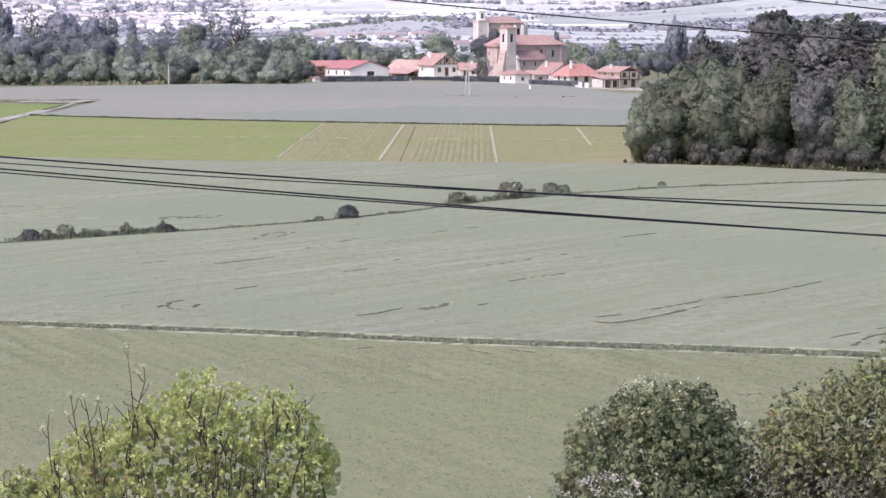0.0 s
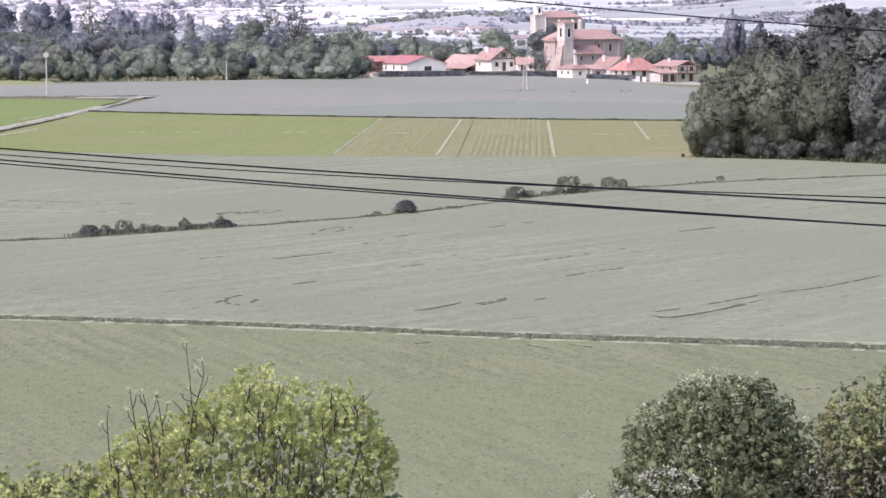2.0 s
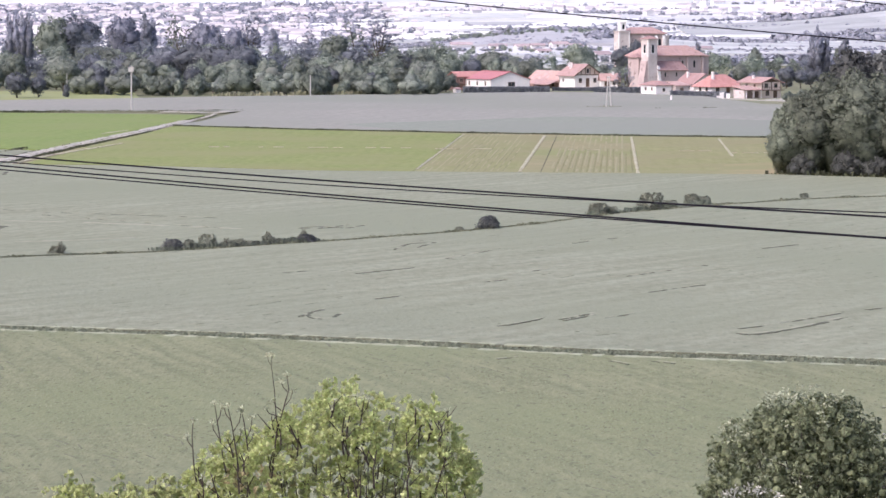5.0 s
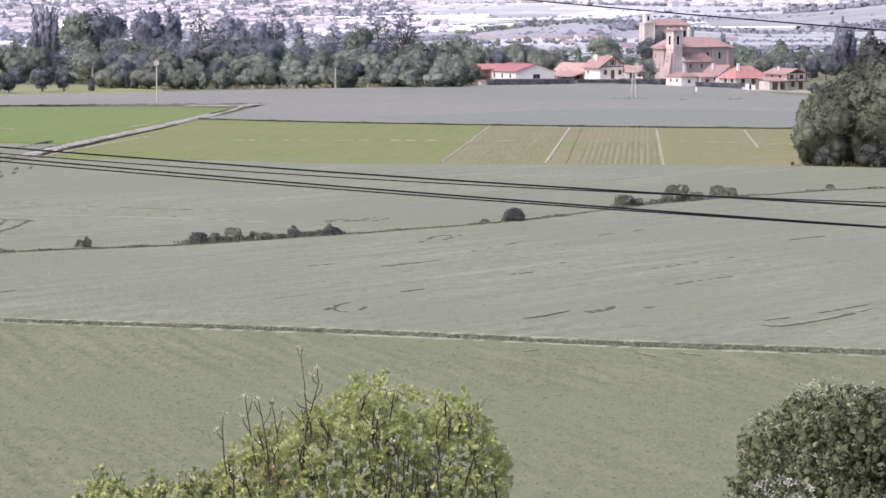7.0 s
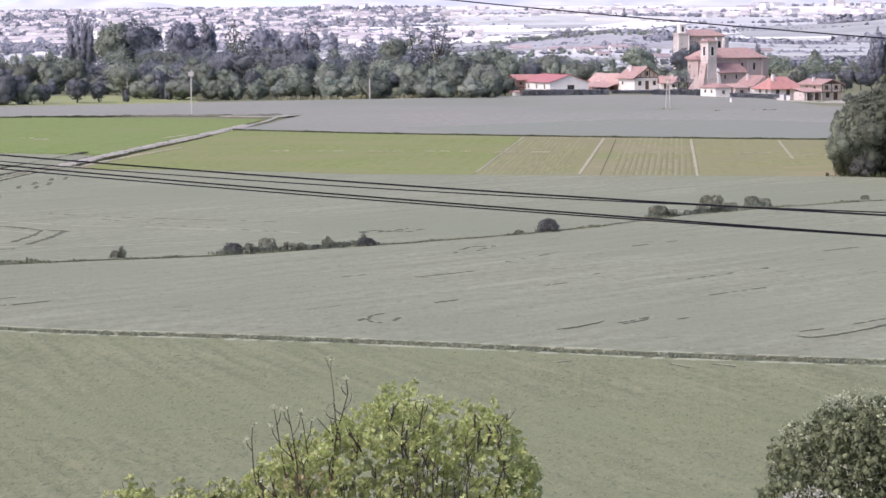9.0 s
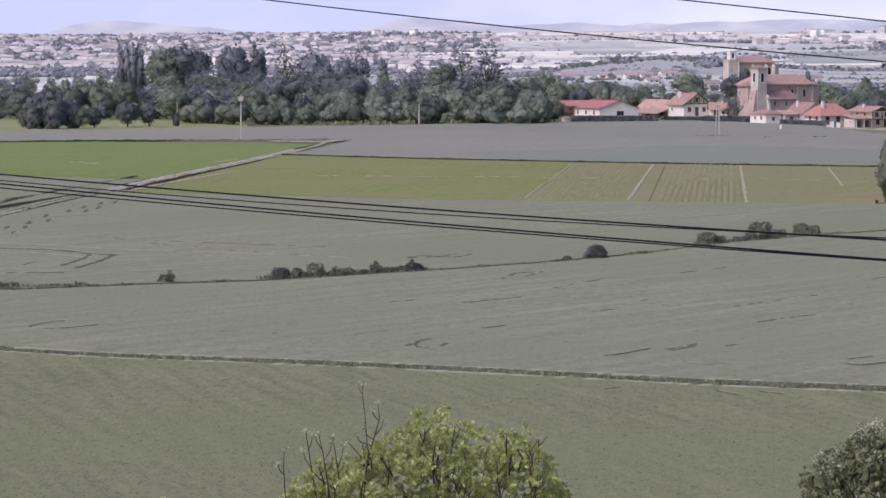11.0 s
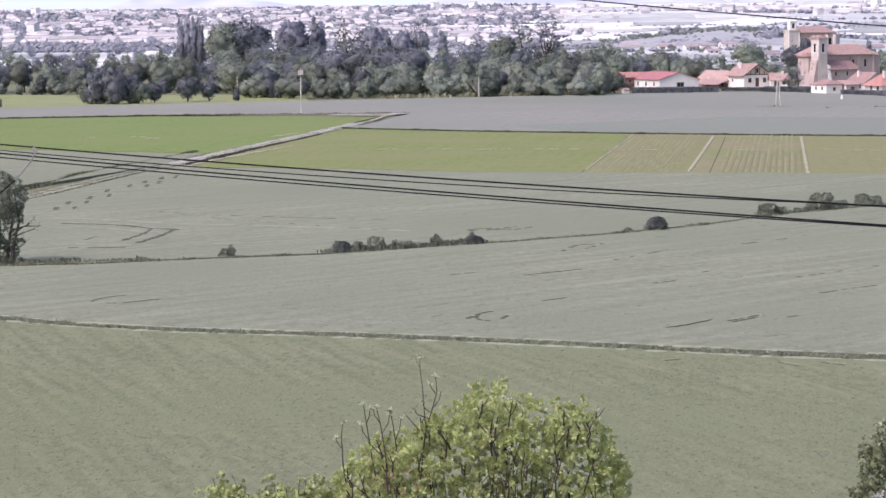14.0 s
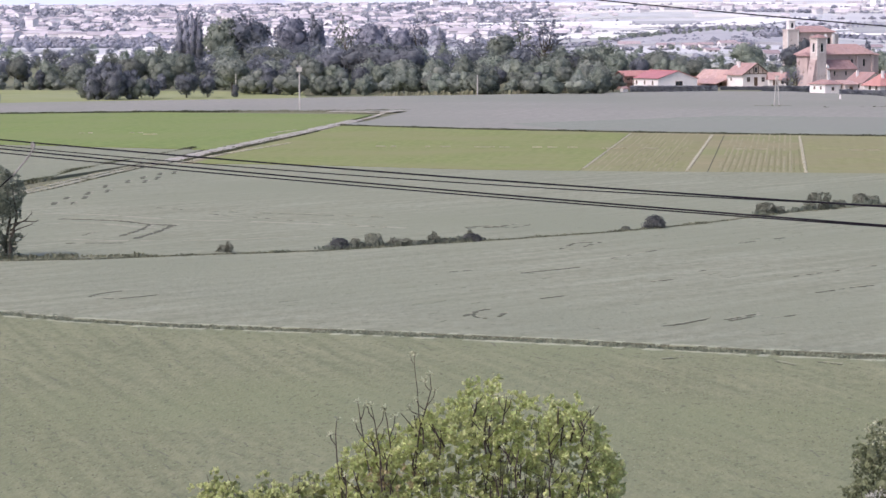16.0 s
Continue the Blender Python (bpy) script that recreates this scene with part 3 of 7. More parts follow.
def build_tracks():
    rng = random.Random(5)
    for dx, w, cut in ((-0.85, 2.0, 0.0), (1.0, 0.9, 0.15)):
        s = Shape()
        ribbon(s, off(smooth_line(TRACK[1:6]), dx, 0), w, 0.0, rng, 0.5, 0.03, cut)
        tagged(new("gravel_track", s.mesh("gravel_track", M_gravel)), "pale gravel farm track between fields", "track", kind="structure")
    # the bare strip along the plots and a short spur beside the green field
    for pts, w in (([(-94.5, 553.0), (-96.4, 536), (-98.4, 519), (-100.1, 501.4), (-101.1, 478.0), (-103.0, 466)], 1.0), ([(-104.0, 616.5), (-105.2, 608), (-106.7, 598.7)], 0.8)):
        s = Shape()
        ribbon(s, smooth_line(pts), w, -0.05, rng, 0.6, 0.03, 0.08)
        tagged(new("straw_path", s.mesh("straw_path", M_straw)), "pale dry strip beside the gravel track", "path", kind="structure")
    for dx, w in ((-0.9, 0.8), (0.8, 1.1)):
        s = Shape()
        ribbon(s, off(smooth_line(TRACK[5:]), dx, 0), w, 0.0, rng, 0.7, 0.03, 0.1)
        tagged(new("grass_track", s.mesh("grass_track", M_pale_track)), "faint grassy end of the farm track", "track", kind="structure")
    s = Shape()
    ribbon(s, smooth_line([(-95.8, 738), (-99.5, 728), (-104, 730), (-114, 733)]), 3.6, 0.0, rng, 0.4, 0.03)
    ribbon(s, smooth_line([(-98.0, 722), (-97.2, 700), (-97.7, 673)]), 0.9, 0.0, rng, 0.6, 0.03, 0.2)
    tagged(new("gravel_turnout", s.mesh("gravel_turnout", M_gravel)), "pale gravel turning place at the track's end", "track", kind="structure")


build_tracks()


# flattened wheel tracks in the wheat, their groove shadow painted as dark ribbons
def build_marks():
    rng = random.Random(9)

    def mark(pts, w, broken=0.25, z=0.0, curve=True):
        s = Shape()
        ribbon(s, smooth_line(pts) if curve else pts, w * 0.6, z, rng, 0.8, 0.035, broken)
        if s.v:
            tagged(new("flattened_track", s.mesh("flattened_track", M_lodged)), "wheel track of flattened wheat, its groove shadow painted dark", "crop track", group="flattened tracks in the wheat", kind="structure")
            e = Shape()
            ribbon(e, off(smooth_line(pts) if curve else pts, 0.15, 0.5 + w * 0.9), w * 0.5, z, rng, 0.9, 0.03, 0.3)
            if e.v:
                tagged(new("bent_straw", e.mesh("bent_straw", M_pale_track)), "pale bent straw along a wheel track", "crop track", group="bent straw in the wheat", kind="structure")

    mark([(-24.5, 232.8), (-24.3, 234.6)], 0.6, 0)
    mark([(-23.8, 233.2), (-23.9, 236.4), (-23.1, 238.7)], 0.6, 0)
    mark([(-21.5, 232.9), (-21.3, 235.5)], 0.5, 0)
    mark([(-23.7, 232.8), (-23.0, 231.5), (-21.7, 231.5)], 0.3, 0.4)
    mark([(-61.1, 246.5), (-60.8, 249.5), (-59.3, 252.2)], 0.45, 0.2)
    mark([(-61.1, 246.5), (-58.4, 245.0), (-55.2, 248.6)], 0.35, 0.45)
    mark([(-7.5, 226.4), (-5.7, 228.2), (-3.5, 232.5)], 0.55, 0.2)
    mark([(-2.0, 231.7), (-0.5, 234.3), (0.7, 236.6)], 0.55, 0.15)
    mark([(12.5, 222.3), (14.0, 221.5), (17.9, 226.3), (22.1, 233.5)], 0.7, 0.05)
    mark([(12.9, 225.5), (16.4, 229.3), (22.4, 237.6)], 0.4, 0.35)
    mark([(25.0, 240.6), (28.9, 244.4), (31.8, 248.8), (35.7, 254.9)], 0.45, 0.3)
    mark([(-6.1, 227.9), (-3.8, 231.7)], 0.5, 0.2)
    mark([(-1.6, 230.9), (0.8, 235.3)], 0.5, 0.1)
    mark([(31.4, 206.6), (33.2, 211.5), (35.2, 214.5)], 0.5, 0.1)
    mark([(30.4, 211.5), (35.8, 218.2)], 0.45, 0.25)
    mark([(-23.5, 271.9), (-20.4, 275.6), (-16.9, 279.9)], 0.5, 0.25)
    mark([(-30.4, 273.1), (-27.8, 275.6)], 0.4, 0.4)
    mark([(6.2, 255.1), (9.4, 259.7), (11.7, 262.4)], 0.5, 0.2)
    mark([(20.0, 303.9), (24.2, 309.2)], 0.5, 0.4)
    mark([(-21.0, 301.0), (-19.9, 308.4), (-18.0, 310.0)], 0.6, 0.3)
    mark([(-18.6, 303.9), (-17.1, 310.7)], 0.5, 0.4)
    mark([(-19.1, 248.0), (-17.2, 250.5)], 0.4, 0.3)
    mark([(-9.6, 264.4), (-7.2, 267.3)], 0.4, 0.3)
    mark([(1.7, 232.6), (4.3, 236.6)], 0.35, 0.5)
    mark([(-14.7, 289.7), (-10.3, 300.2)], 0.4, 0.5)
    mark([(-8.1, 270.8), (1.0, 286.4)], 0.35, 0.6)
    mark([(4.3, 270.8), (12.8, 283.1)], 0.35, 0.6)
    mark([(-5.3, 303.9), (5.1, 319.5)], 0.35, 0.6)
    mark([(-88.5, 342.3), (-80.3, 339.4), (-75.0, 333.8), (-71.6, 332.8)], 1.2, 0.2)
    mark([(-71.6, 332.8), (-71.3, 323.1), (-71.8, 312.4)], 1.0, 0.0)
    mark([(-74.6, 332.8), (-74.1, 324.9), (-74.4, 315.6)], 0.9, 0.1)
    mark([(-79.1, 316.5), (-78.9, 321.5)], 0.5, 0.2)
    mark([(-78.3, 305.3), (-71.8, 306.1)], 1.0, 0.4)
    mark([(-35.2, 330.7), (-32.6, 333.4), (-29.0, 331.6), (-27.2, 336.0)], 0.5, 0.3)
    mark([(-80.5, 363.5), (-71.4, 357.0), (-47.2, 347.6)], 0.3, 0.6)
    mark([(-72.1, 352.9), (-53.0, 337.2), (-41.9, 329.0)], 0.35, 0.6)
    mark([(-32.4, 330.7), (-30.3, 332.5)], 0.6, 0.1)
    mark([(-96.1, 367.7), (-97.1, 372.8)], 0.9, 0)
    mark([(-93.8, 368.7), (-94.7, 373.8)], 0.9, 0)
    mark([(-97.3, 379.1), (-98.3, 384.5)], 0.9, 0)
    mark([(-94.9, 380.2), (-95.9, 385.6)], 0.9, 0)
    mark([(-96.8, 389.9), (-97.8, 395.6)], 0.9, 0)
    mark([(-95.1, 394.9), (-96.1, 400.7)], 0.9, 0)
    mark([(-98.0, 405.4), (-99.0, 411.5)], 0.9, 0)
    mark([(-97.3, 417.7), (-98.4, 424.2)], 0.9, 0)
    mark([(-94.6, 417.6), (-95.6, 424.1)], 0.9, 0)
    mark([(-97.2, 427.9), (-98.3, 434.7)], 0.9, 0)
    mark([(-96.7, 438.5), (-97.9, 445.6)], 0.9, 0)
    mark([(-94.5, 426.3), (-95.6, 433.0)], 0.9, 0)
    mark([(-95.0, 441.5), (-96.1, 448.7)], 0.9, 0)
    mark([(23.0, 180.8), (24.0, 182.7)], 0.4, 0.1)
    mark([(19.5, 180.0), (21.3, 180.8)], 0.3, 0.3)
    mark([(5.2, 203.8), (6.8, 202.5)], 0.3, 0.3)
    mark([(2.0, 203.8), (3.6, 201.5)], 0.25, 0.3)
    mark([(-6.8, 204.4), (-5.1, 205.8)], 0.3, 0.3)
    mark([(-34.6, 329.7), (-31.4, 332.3), (-29.1, 336.8)], 0.5, 0.3)
    for line, w in (([(-95.1, 350.3), (-90.0, 351.2), (-82.4, 348.1), (-73.6, 342.1), (-60.4, 338.2), (-42.0, 329.9)], 1.1), ([(-88.5, 333.9), (-83.1, 335.7), (-75.9, 330.2), (-72.8, 328.4)], 0.8), ([(-79.0, 310.8), (-71.9, 309.2), (-62.2, 310.8), (-52.4, 316.4)], 0.8)):
        s = Shape()
        ribbon(s, smooth_line(line), w, 0.0, rng, 0.7, 0.025, 0.12)
        tagged(new("pale_track", s.mesh("pale_track", M_pale_track)), "pale trodden tramline through the wheat", "crop track", group="pale tramlines in the wheat", kind="structure")
    # short gaps and lodged patches along the drill rows
    for label, n, x_of, y0, y1, turn, ok in (("short dark gaps in the near wheat", 420, (-0.3, 0.2), 135, 235, -66, lambda x, y: y < np.interp(x, [p[0] for p in BALK], [p[1] for p in BALK]) - 2),
                                             ("short dark gaps in the pale wheat", 190, (-0.3, 0.2), 200, 400, 54, lambda x, y: np.interp(x, [p[0] for p in BALK], [p[1] for p in BALK]) + 5 < y < np.interp(x, [p[0] for p in DITCH], [p[1] for p in DITCH]) - 3)):
        s = Shape()
        for _ in range(n * 3):
            y = rng.uniform(y0, y1)
            x = rng.uniform(*x_of) * y
            if not ok(x, y) or noise.noise((x * 0.05, y * 0.03, 4)) < -0.05:
                continue
            a = radians(turn + rng.uniform(-14, 14))
            L, w = 0.3 + 2.6 * rng.random() ** 2.5, rng.uniform(0.06, 0.17)
            ribbon(s, [(x, y), (x + L * .5 * math.cos(a), y + L * .5 * math.sin(a) + .05), (x + L * math.cos(a), y + L * math.sin(a))], w, 0.0, rng, 0.6, 0.02)
        tagged(new("crop_gaps", s.mesh("crop_gaps", M_gap)), label, "crop", kind="stuff")


build_marks()


# grass on banks and ditch sides
def grass_bank(name, label, pts, width, per_m, h0, h1, material, seed, z=-0.45):
    rng = np.random.default_rng(seed)
    line = np.array(along(pts, 0.5))
    n = int(len(line) * 0.5 * per_m)
    i = rng.integers(0, len(line) - 1, n)
    u = rng.random(n)[:, None]
    p = line[i] * (1 - u) + line[i + 1] * u
    clump = 0.8 + 0.35 * np.abs(np.sin(p[:, 0] * 0.7) * np.sin(p[:, 0] * 0.23 + p[:, 1] * 0.11))
    p = p + rng.normal(0, width / 3, (n, 2))
    a = rng.random(n) * math.pi
    h = (h0 + (h1 - h0) * rng.random(n) ** 2) * clump
    w = h * rng.uniform(0.14, 0.4, n)
    dx, dy = np.cos(a) * w, np.sin(a) * w
    lean = rng.normal(0, 0.2, (n, 2)) * h[:, None]
    v = np.empty((n, 4, 3))
    v[:, 0] = np.stack([p[:, 0] - dx * .6, p[:, 1] - dy * .6, np.full(n, z)], 1)
    v[:, 1] = np.stack([p[:, 0] + dx * .6, p[:, 1] + dy * .6, np.full(n, z)], 1)
    v[:, 2] = np.stack([p[:, 0] + dx + lean[:, 0], p[:, 1] + dy + lean[:, 1], z + h * .8], 1)
    v[:, 3] = np.stack([p[:, 0] - dx * .5 + lean[:, 0], p[:, 1] - dy * .5 + lean[:, 1], z + h], 1)
    return tagged(new(name, quads(name, v.reshape(-1, 3), material)), label, "grass", kind="stuff")


grass_bank("ditch_grass", "rank grass along the hedge ditch", off(DITCH, 0, 0.9), 1.5, 95, 0.3, 0.66, M_bank, 1)
grass_bank("balk_grass", "dry grass on the balk between wheat fields", [(x, y + np.interp(x, (-60, 40), (0.6, 0.3))) for x, y in BALK], 3.0, 260, 0.2, 0.54, M_balk, 2)
grass_bank("ditch_grass", "dark grassy ditch behind the striped plots", off(STRIP_TOP, 0, -1.6), 1.2, 60, 0.35, 0.62, M_ditch, 3)
grass_bank("ditch_grass", "dark grassy ditch behind the bright green field", [(-290, 697), (-205.6, 720), (-161.9, 737), (-112, 741), (-94, 746)], 1.4, 50, 0.4, 0.72, M_ditch, 4)
grass_bank("verge_grass", "weeds along the gravel track", off(TRACK[1:], -2.2, 0), 1.2, 12, 0.3, 0.5, M_verge, 5)
grass_bank("verge_grass", "weeds along the gravel track", off(TRACK[5:], 2.3, 0), 1.2, 12, 0.3, 0.5, M_verge, 12)
grass_bank("ditch_grass", "dark weedy gutter along the gravel track", off(TRACK[2:6], 2.0, 0), 0.7, 60, 0.3, 0.62, M_ditch, 13)
grass_bank("verge_grass", "weeds on the middle of the gravel track", off(TRACK[1:], 0.25, 0), 0.4, 5, 0.45, 0.6, M_bank, 6)
grass_bank("ditch_grass", "dark weedy ditch beside the gravel track", [(-115.4, 412.1), (-114.0, 430.8), (-114.9, 453.0), (-114.2, 470.2), (-113.5, 484.8), (-112.6, 504.4), (-110.8, 532.2)], 1.8, 40, 0.35, 0.6, M_bank, 8)
grass_bank("ditch_grass", "dark line of weeds in the ditch beside the track", off([(-115.4, 412.1), (-114.0, 430.8), (-114.9, 453.0), (-114.2, 470.2), (-113.5, 484.8), (-112.6, 504.4), (-110.8, 532.2)], 0.5, 0), 0.6, 45, 0.4, 0.66, M_ditch, 14)
grass_bank("ditch_scrub", "low grey-green scrub on the ditch bank", [(-47.5, 299.3), (-44, 301.6), (-40, 304.9), (-36, 308.6), (-31, 312.6)], 1.1, 60, 0.4, 1.05, M_leaf_soft, 9)
grass_bank("ditch_scrub", "low scrub on the ditch bank", [(0.5, 354), (4.9, 360), (10, 367.5), (17.5, 376.5)], 1.0, 40, 0.5, 1.1, M_leaf_soft, 10)
grass_bank("ditch_scrub", "low scrub on the ditch bank", [(-84, 284), (-74, 287), (-66, 290)], 1.4, 60, 0.4, 0.95, M_bank, 11)
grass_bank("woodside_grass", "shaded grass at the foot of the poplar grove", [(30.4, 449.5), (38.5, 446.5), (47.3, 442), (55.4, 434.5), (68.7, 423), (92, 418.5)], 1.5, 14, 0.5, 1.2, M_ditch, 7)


# the thin pale margin of the near wheat along the balk
def wheat_margin():
    s = Shape()
    ribbon(s, [(x, y + np.interp(x, (-60, 40), (-1.2, -2.1))) for x, y in BALK[1:]], 0.7, 0.0, random.Random(12), 0.8, 0.02, 0.3)
    tagged(new("wheat_margin", s.mesh("wheat_margin", M_margin)), "thin pale margin of the near wheat", "crop", kind="structure")
    s = Shape()
    ribbon(s, [(x, y + np.interp(x, (-60, 40), (2.0, 2.7))) for x, y in BALK[1:]], 0.6, 0.0, random.Random(13), 0.8, 0.02, 0.3)
    tagged(new("wheat_margin", s.mesh("wheat_margin", M_margin)), "thin pale margin of the far wheat", "crop", kind="structure")


wheat_margin()


# ears that stand proud of the wheat
def ears(name, label, n, x_of, y0, y1, size, material, seed):
    rng = np.random.default_rng(seed)
    y = y0 + (y1 - y0) * rng.random(n)
    x = (x_of[0] + (x_of[1] - x_of[0]) * rng.random(n)) * y
    keep = noise_keep(x, y, seed)
    x, y = x[keep], y[keep]
    n = len(x)
    h, a = size * rng.uniform(0.5, 1.3, n), rng.uniform(-0.7, 0.7, n)
    w = h * rng.uniform(0.5, 1.6, n)
    dx, dy = np.cos(a) * w, np.sin(a) * w
    z = np.zeros(n)
    v = np.empty((n, 4, 3))
    v[:, 0] = np.stack([x - dx, y - dy, z - 0.02], 1)
    v[:, 1] = np.stack([x + dx, y + dy, z - 0.02], 1)
    lx, ly = rng.normal(0, 1.6, n) * h, (2.2 + rng.random(n) * 2) * h
    v[:, 2] = np.stack([x + dx * .7 + lx, y + dy * .7 + ly, z + h * .9], 1)
    v[:, 3] = np.stack([x - dx * .6 + lx, y - dy * .6 + ly, z + h], 1)
    tagged(new(name, quads(name, v.reshape(-1, 3), material)), label, "crop", kind="stuff")


def noise_keep(x, y, seed):
    s = np.sin(x * 0.31 + seed) * np.sin(y * 0.17 + x * 0.05) + np.sin(x * 0.9 + y * 0.33)
    return s > -0.6


ears("wheat_ears", "uneven ears over the near wheat", 34000, (-0.30, 0.19), 128, 199, 0.05, M_ear, 3)
ears("wheat_ears", "dark tufts and gaps in the near wheat", 2600, (-0.30, 0.19), 128, 199, 0.06, M_gap, 4)


# ---- trees ----
def crown_lobes(rng, h, kind):
    """Lobes of a crown for a tree h high."""
    L = []
    if kind == "round":                          # one broad dome with low bulges
        R, cz, rz = h * 0.37, h * 0.58, h * 0.40
        for i in range(9):
            a, e = rng.uniform(0, 2 * math.pi), rng.uniform(-0.6, 1.1)
            r = R * rng.uniform(0.36, 0.56)
            c = math.cos(e) * 0.62
            L.append((R * c * math.cos(a), R * c * math.sin(a), cz + rz * math.sin(e) * 0.62, r, r, r * rng.uniform(0.8, 1.0)))
        L.append((0, 0, cz, R * 0.86, R * 0.86, rz * 0.88))
    elif kind == "poplar":
        R, n = h * 0.10, 22
        for i in range(n):
            u = i / (n - 1)
            a, r = rng.uniform(0, 2 * math.pi), R * rng.uniform(0.62, 0.8) * (1 - 0.65 * max(0, u - 0.45) / 0.55)
            L.append((R * .4 * math.cos(a), R * .4 * math.sin(a), h * (0.1 + 0.86 * u), r, r, r * 2.1))
    elif kind == "shrub":
        R = h * 0.58
        for i in range(13):
            a, k = rng.uniform(0, 2 * math.pi), rng.uniform(0.15, 0.8)
            r = R * rng.uniform(0.32, 0.5)
            L.append((R * k * math.cos(a), R * k * math.sin(a), max(r * 0.7, h * rng.uniform(0.25, 0.85) * (1.15 - 0.6 * k)), r, r, r * 0.85))
        L.append((0, 0, h * 0.42, R * 0.82, R * 0.82, h * 0.44))
    elif kind == "full":
        R = h * 0.36
        for i in range(16):
            a, u = rng.uniform(0, 2 * math.pi), rng.uniform(0.04, 0.95)
            prof = (0.75 + 0.3 * u / 0.45) if u < 0.45 else 1.05 * math.sqrt(max(0.02, 1 - ((u - 0.45) / 0.55) ** 2))
            k, r = R * prof * rng.uniform(0.5, 0.72), R * rng.uniform(0.28, 0.46)
            L.append((k * math.cos(a), k * math.sin(a), h * u * 0.95, r, r, r * rng.uniform(0.8, 1.2)))
        L.append((0, 0, h * 0.46, R * 0.88, R * 0.88, h * 0.45))
    elif kind in ("sprays", "spire"):            # upright plumes that hang over one another
        R = h * (0.37 if kind == "sprays" else 0.25)
        for i in range(22):
            a, u = rng.uniform(0, 2 * math.pi), rng.uniform(0.10, 0.92)
            prof = (0.8 + 0.5 * u) if u < 0.45 else 1.03 * math.sqrt(max(0.03, 1 - ((u - 0.45) / 0.56) ** 2))
            k, r = R * prof * rng.uniform(0.4, 0.74), h * 0.36 * rng.uniform(0.17, 0.38)
            L.append((k * math.cos(a), k * math.sin(a), h * u * 0.93, r, r, r * rng.uniform(1.2, 2.0)))
        L.append((0, 0, h * 0.5, R * 0.72, R * 0.72, h * 0.42))
    elif kind == "wispy":
        R = h * 0.30
        for i in range(22):
            a, k, u = rng.uniform(0, 2 * math.pi), rng.uniform(0.2, 1.0), rng.uniform(0.25, 1.0)
            r = R * rng.uniform(0.16, 0.36)
            L.append((R * k * math.cos(a) * (1.25 - .6 * u), R * k * math.sin(a) * (1.25 - .6 * u), h * u * 0.93, r, r, r * rng.uniform(1.0, 1.5)))
        L.append((0, 0, h * 0.52, R * 0.5, R * 0.5, h * 0.30))
    return L


def trunk_shape(rng, h, kind, lobes, base=0.025, limbs=6):
    s = Shape()
    r0 = h * base
    top = h * (0.85 if kind == "poplar" else 0.6)
    bx, by = rng.uniform(-.02, .02) * h, rng.uniform(-.02, .02) * h
    axis = [(0, 0, -0.5), (bx * .3, by * .3, top * 0.3), (bx, by, top * 0.65), (bx * .6, by * .6, top)]
    s.tube(axis, [r0 * 1.25, r0, r0 * 0.65, r0 * 0.2], 7)
    for i in range(limbs):
        q = lobes[i % len(lobes)]
        z0 = min(top * rng.uniform(0.25, 0.7), max(q[2] * 0.7, top * .15))
        s.tube([(bx * .5, by * .5, z0), (q[0] * .5, q[1] * .5, (z0 + q[2]) * .5 + h * .02), (q[0] * .95, q[1] * .95, q[2])], [r0 * .45, r0 * .3, r0 * .08], 5)
    return s


PLANTS = {}


def round_body(rounds):
    """Corners of the triangles of a ball."""
    t = np.array([[(a, 0, 0), (0, b, 0), (0, 0, c)] if a * b * c > 0 else [(0, b, 0), (a, 0, 0), (0, 0, c)] for a in (1, -1) for b in (1, -1) for c in (1, -1)], float)
    for _ in range(rounds):
        p, q, r = t[:, 0], t[:, 1], t[:, 2]
        pq, qr, rp = (p + q) / 2, (q + r) / 2, (r + p) / 2
        t = np.concatenate([np.stack(x, 1) for x in ((p, pq, rp), (q, qr, pq), (r, rp, qr), (pq, qr, rp))])
        t /= np.linalg.norm(t, axis=2)[:, :, None]
    return t.reshape(-1, 3)


BALL = {0: round_body(0), 1: round_body(1), 2: round_body(2)}


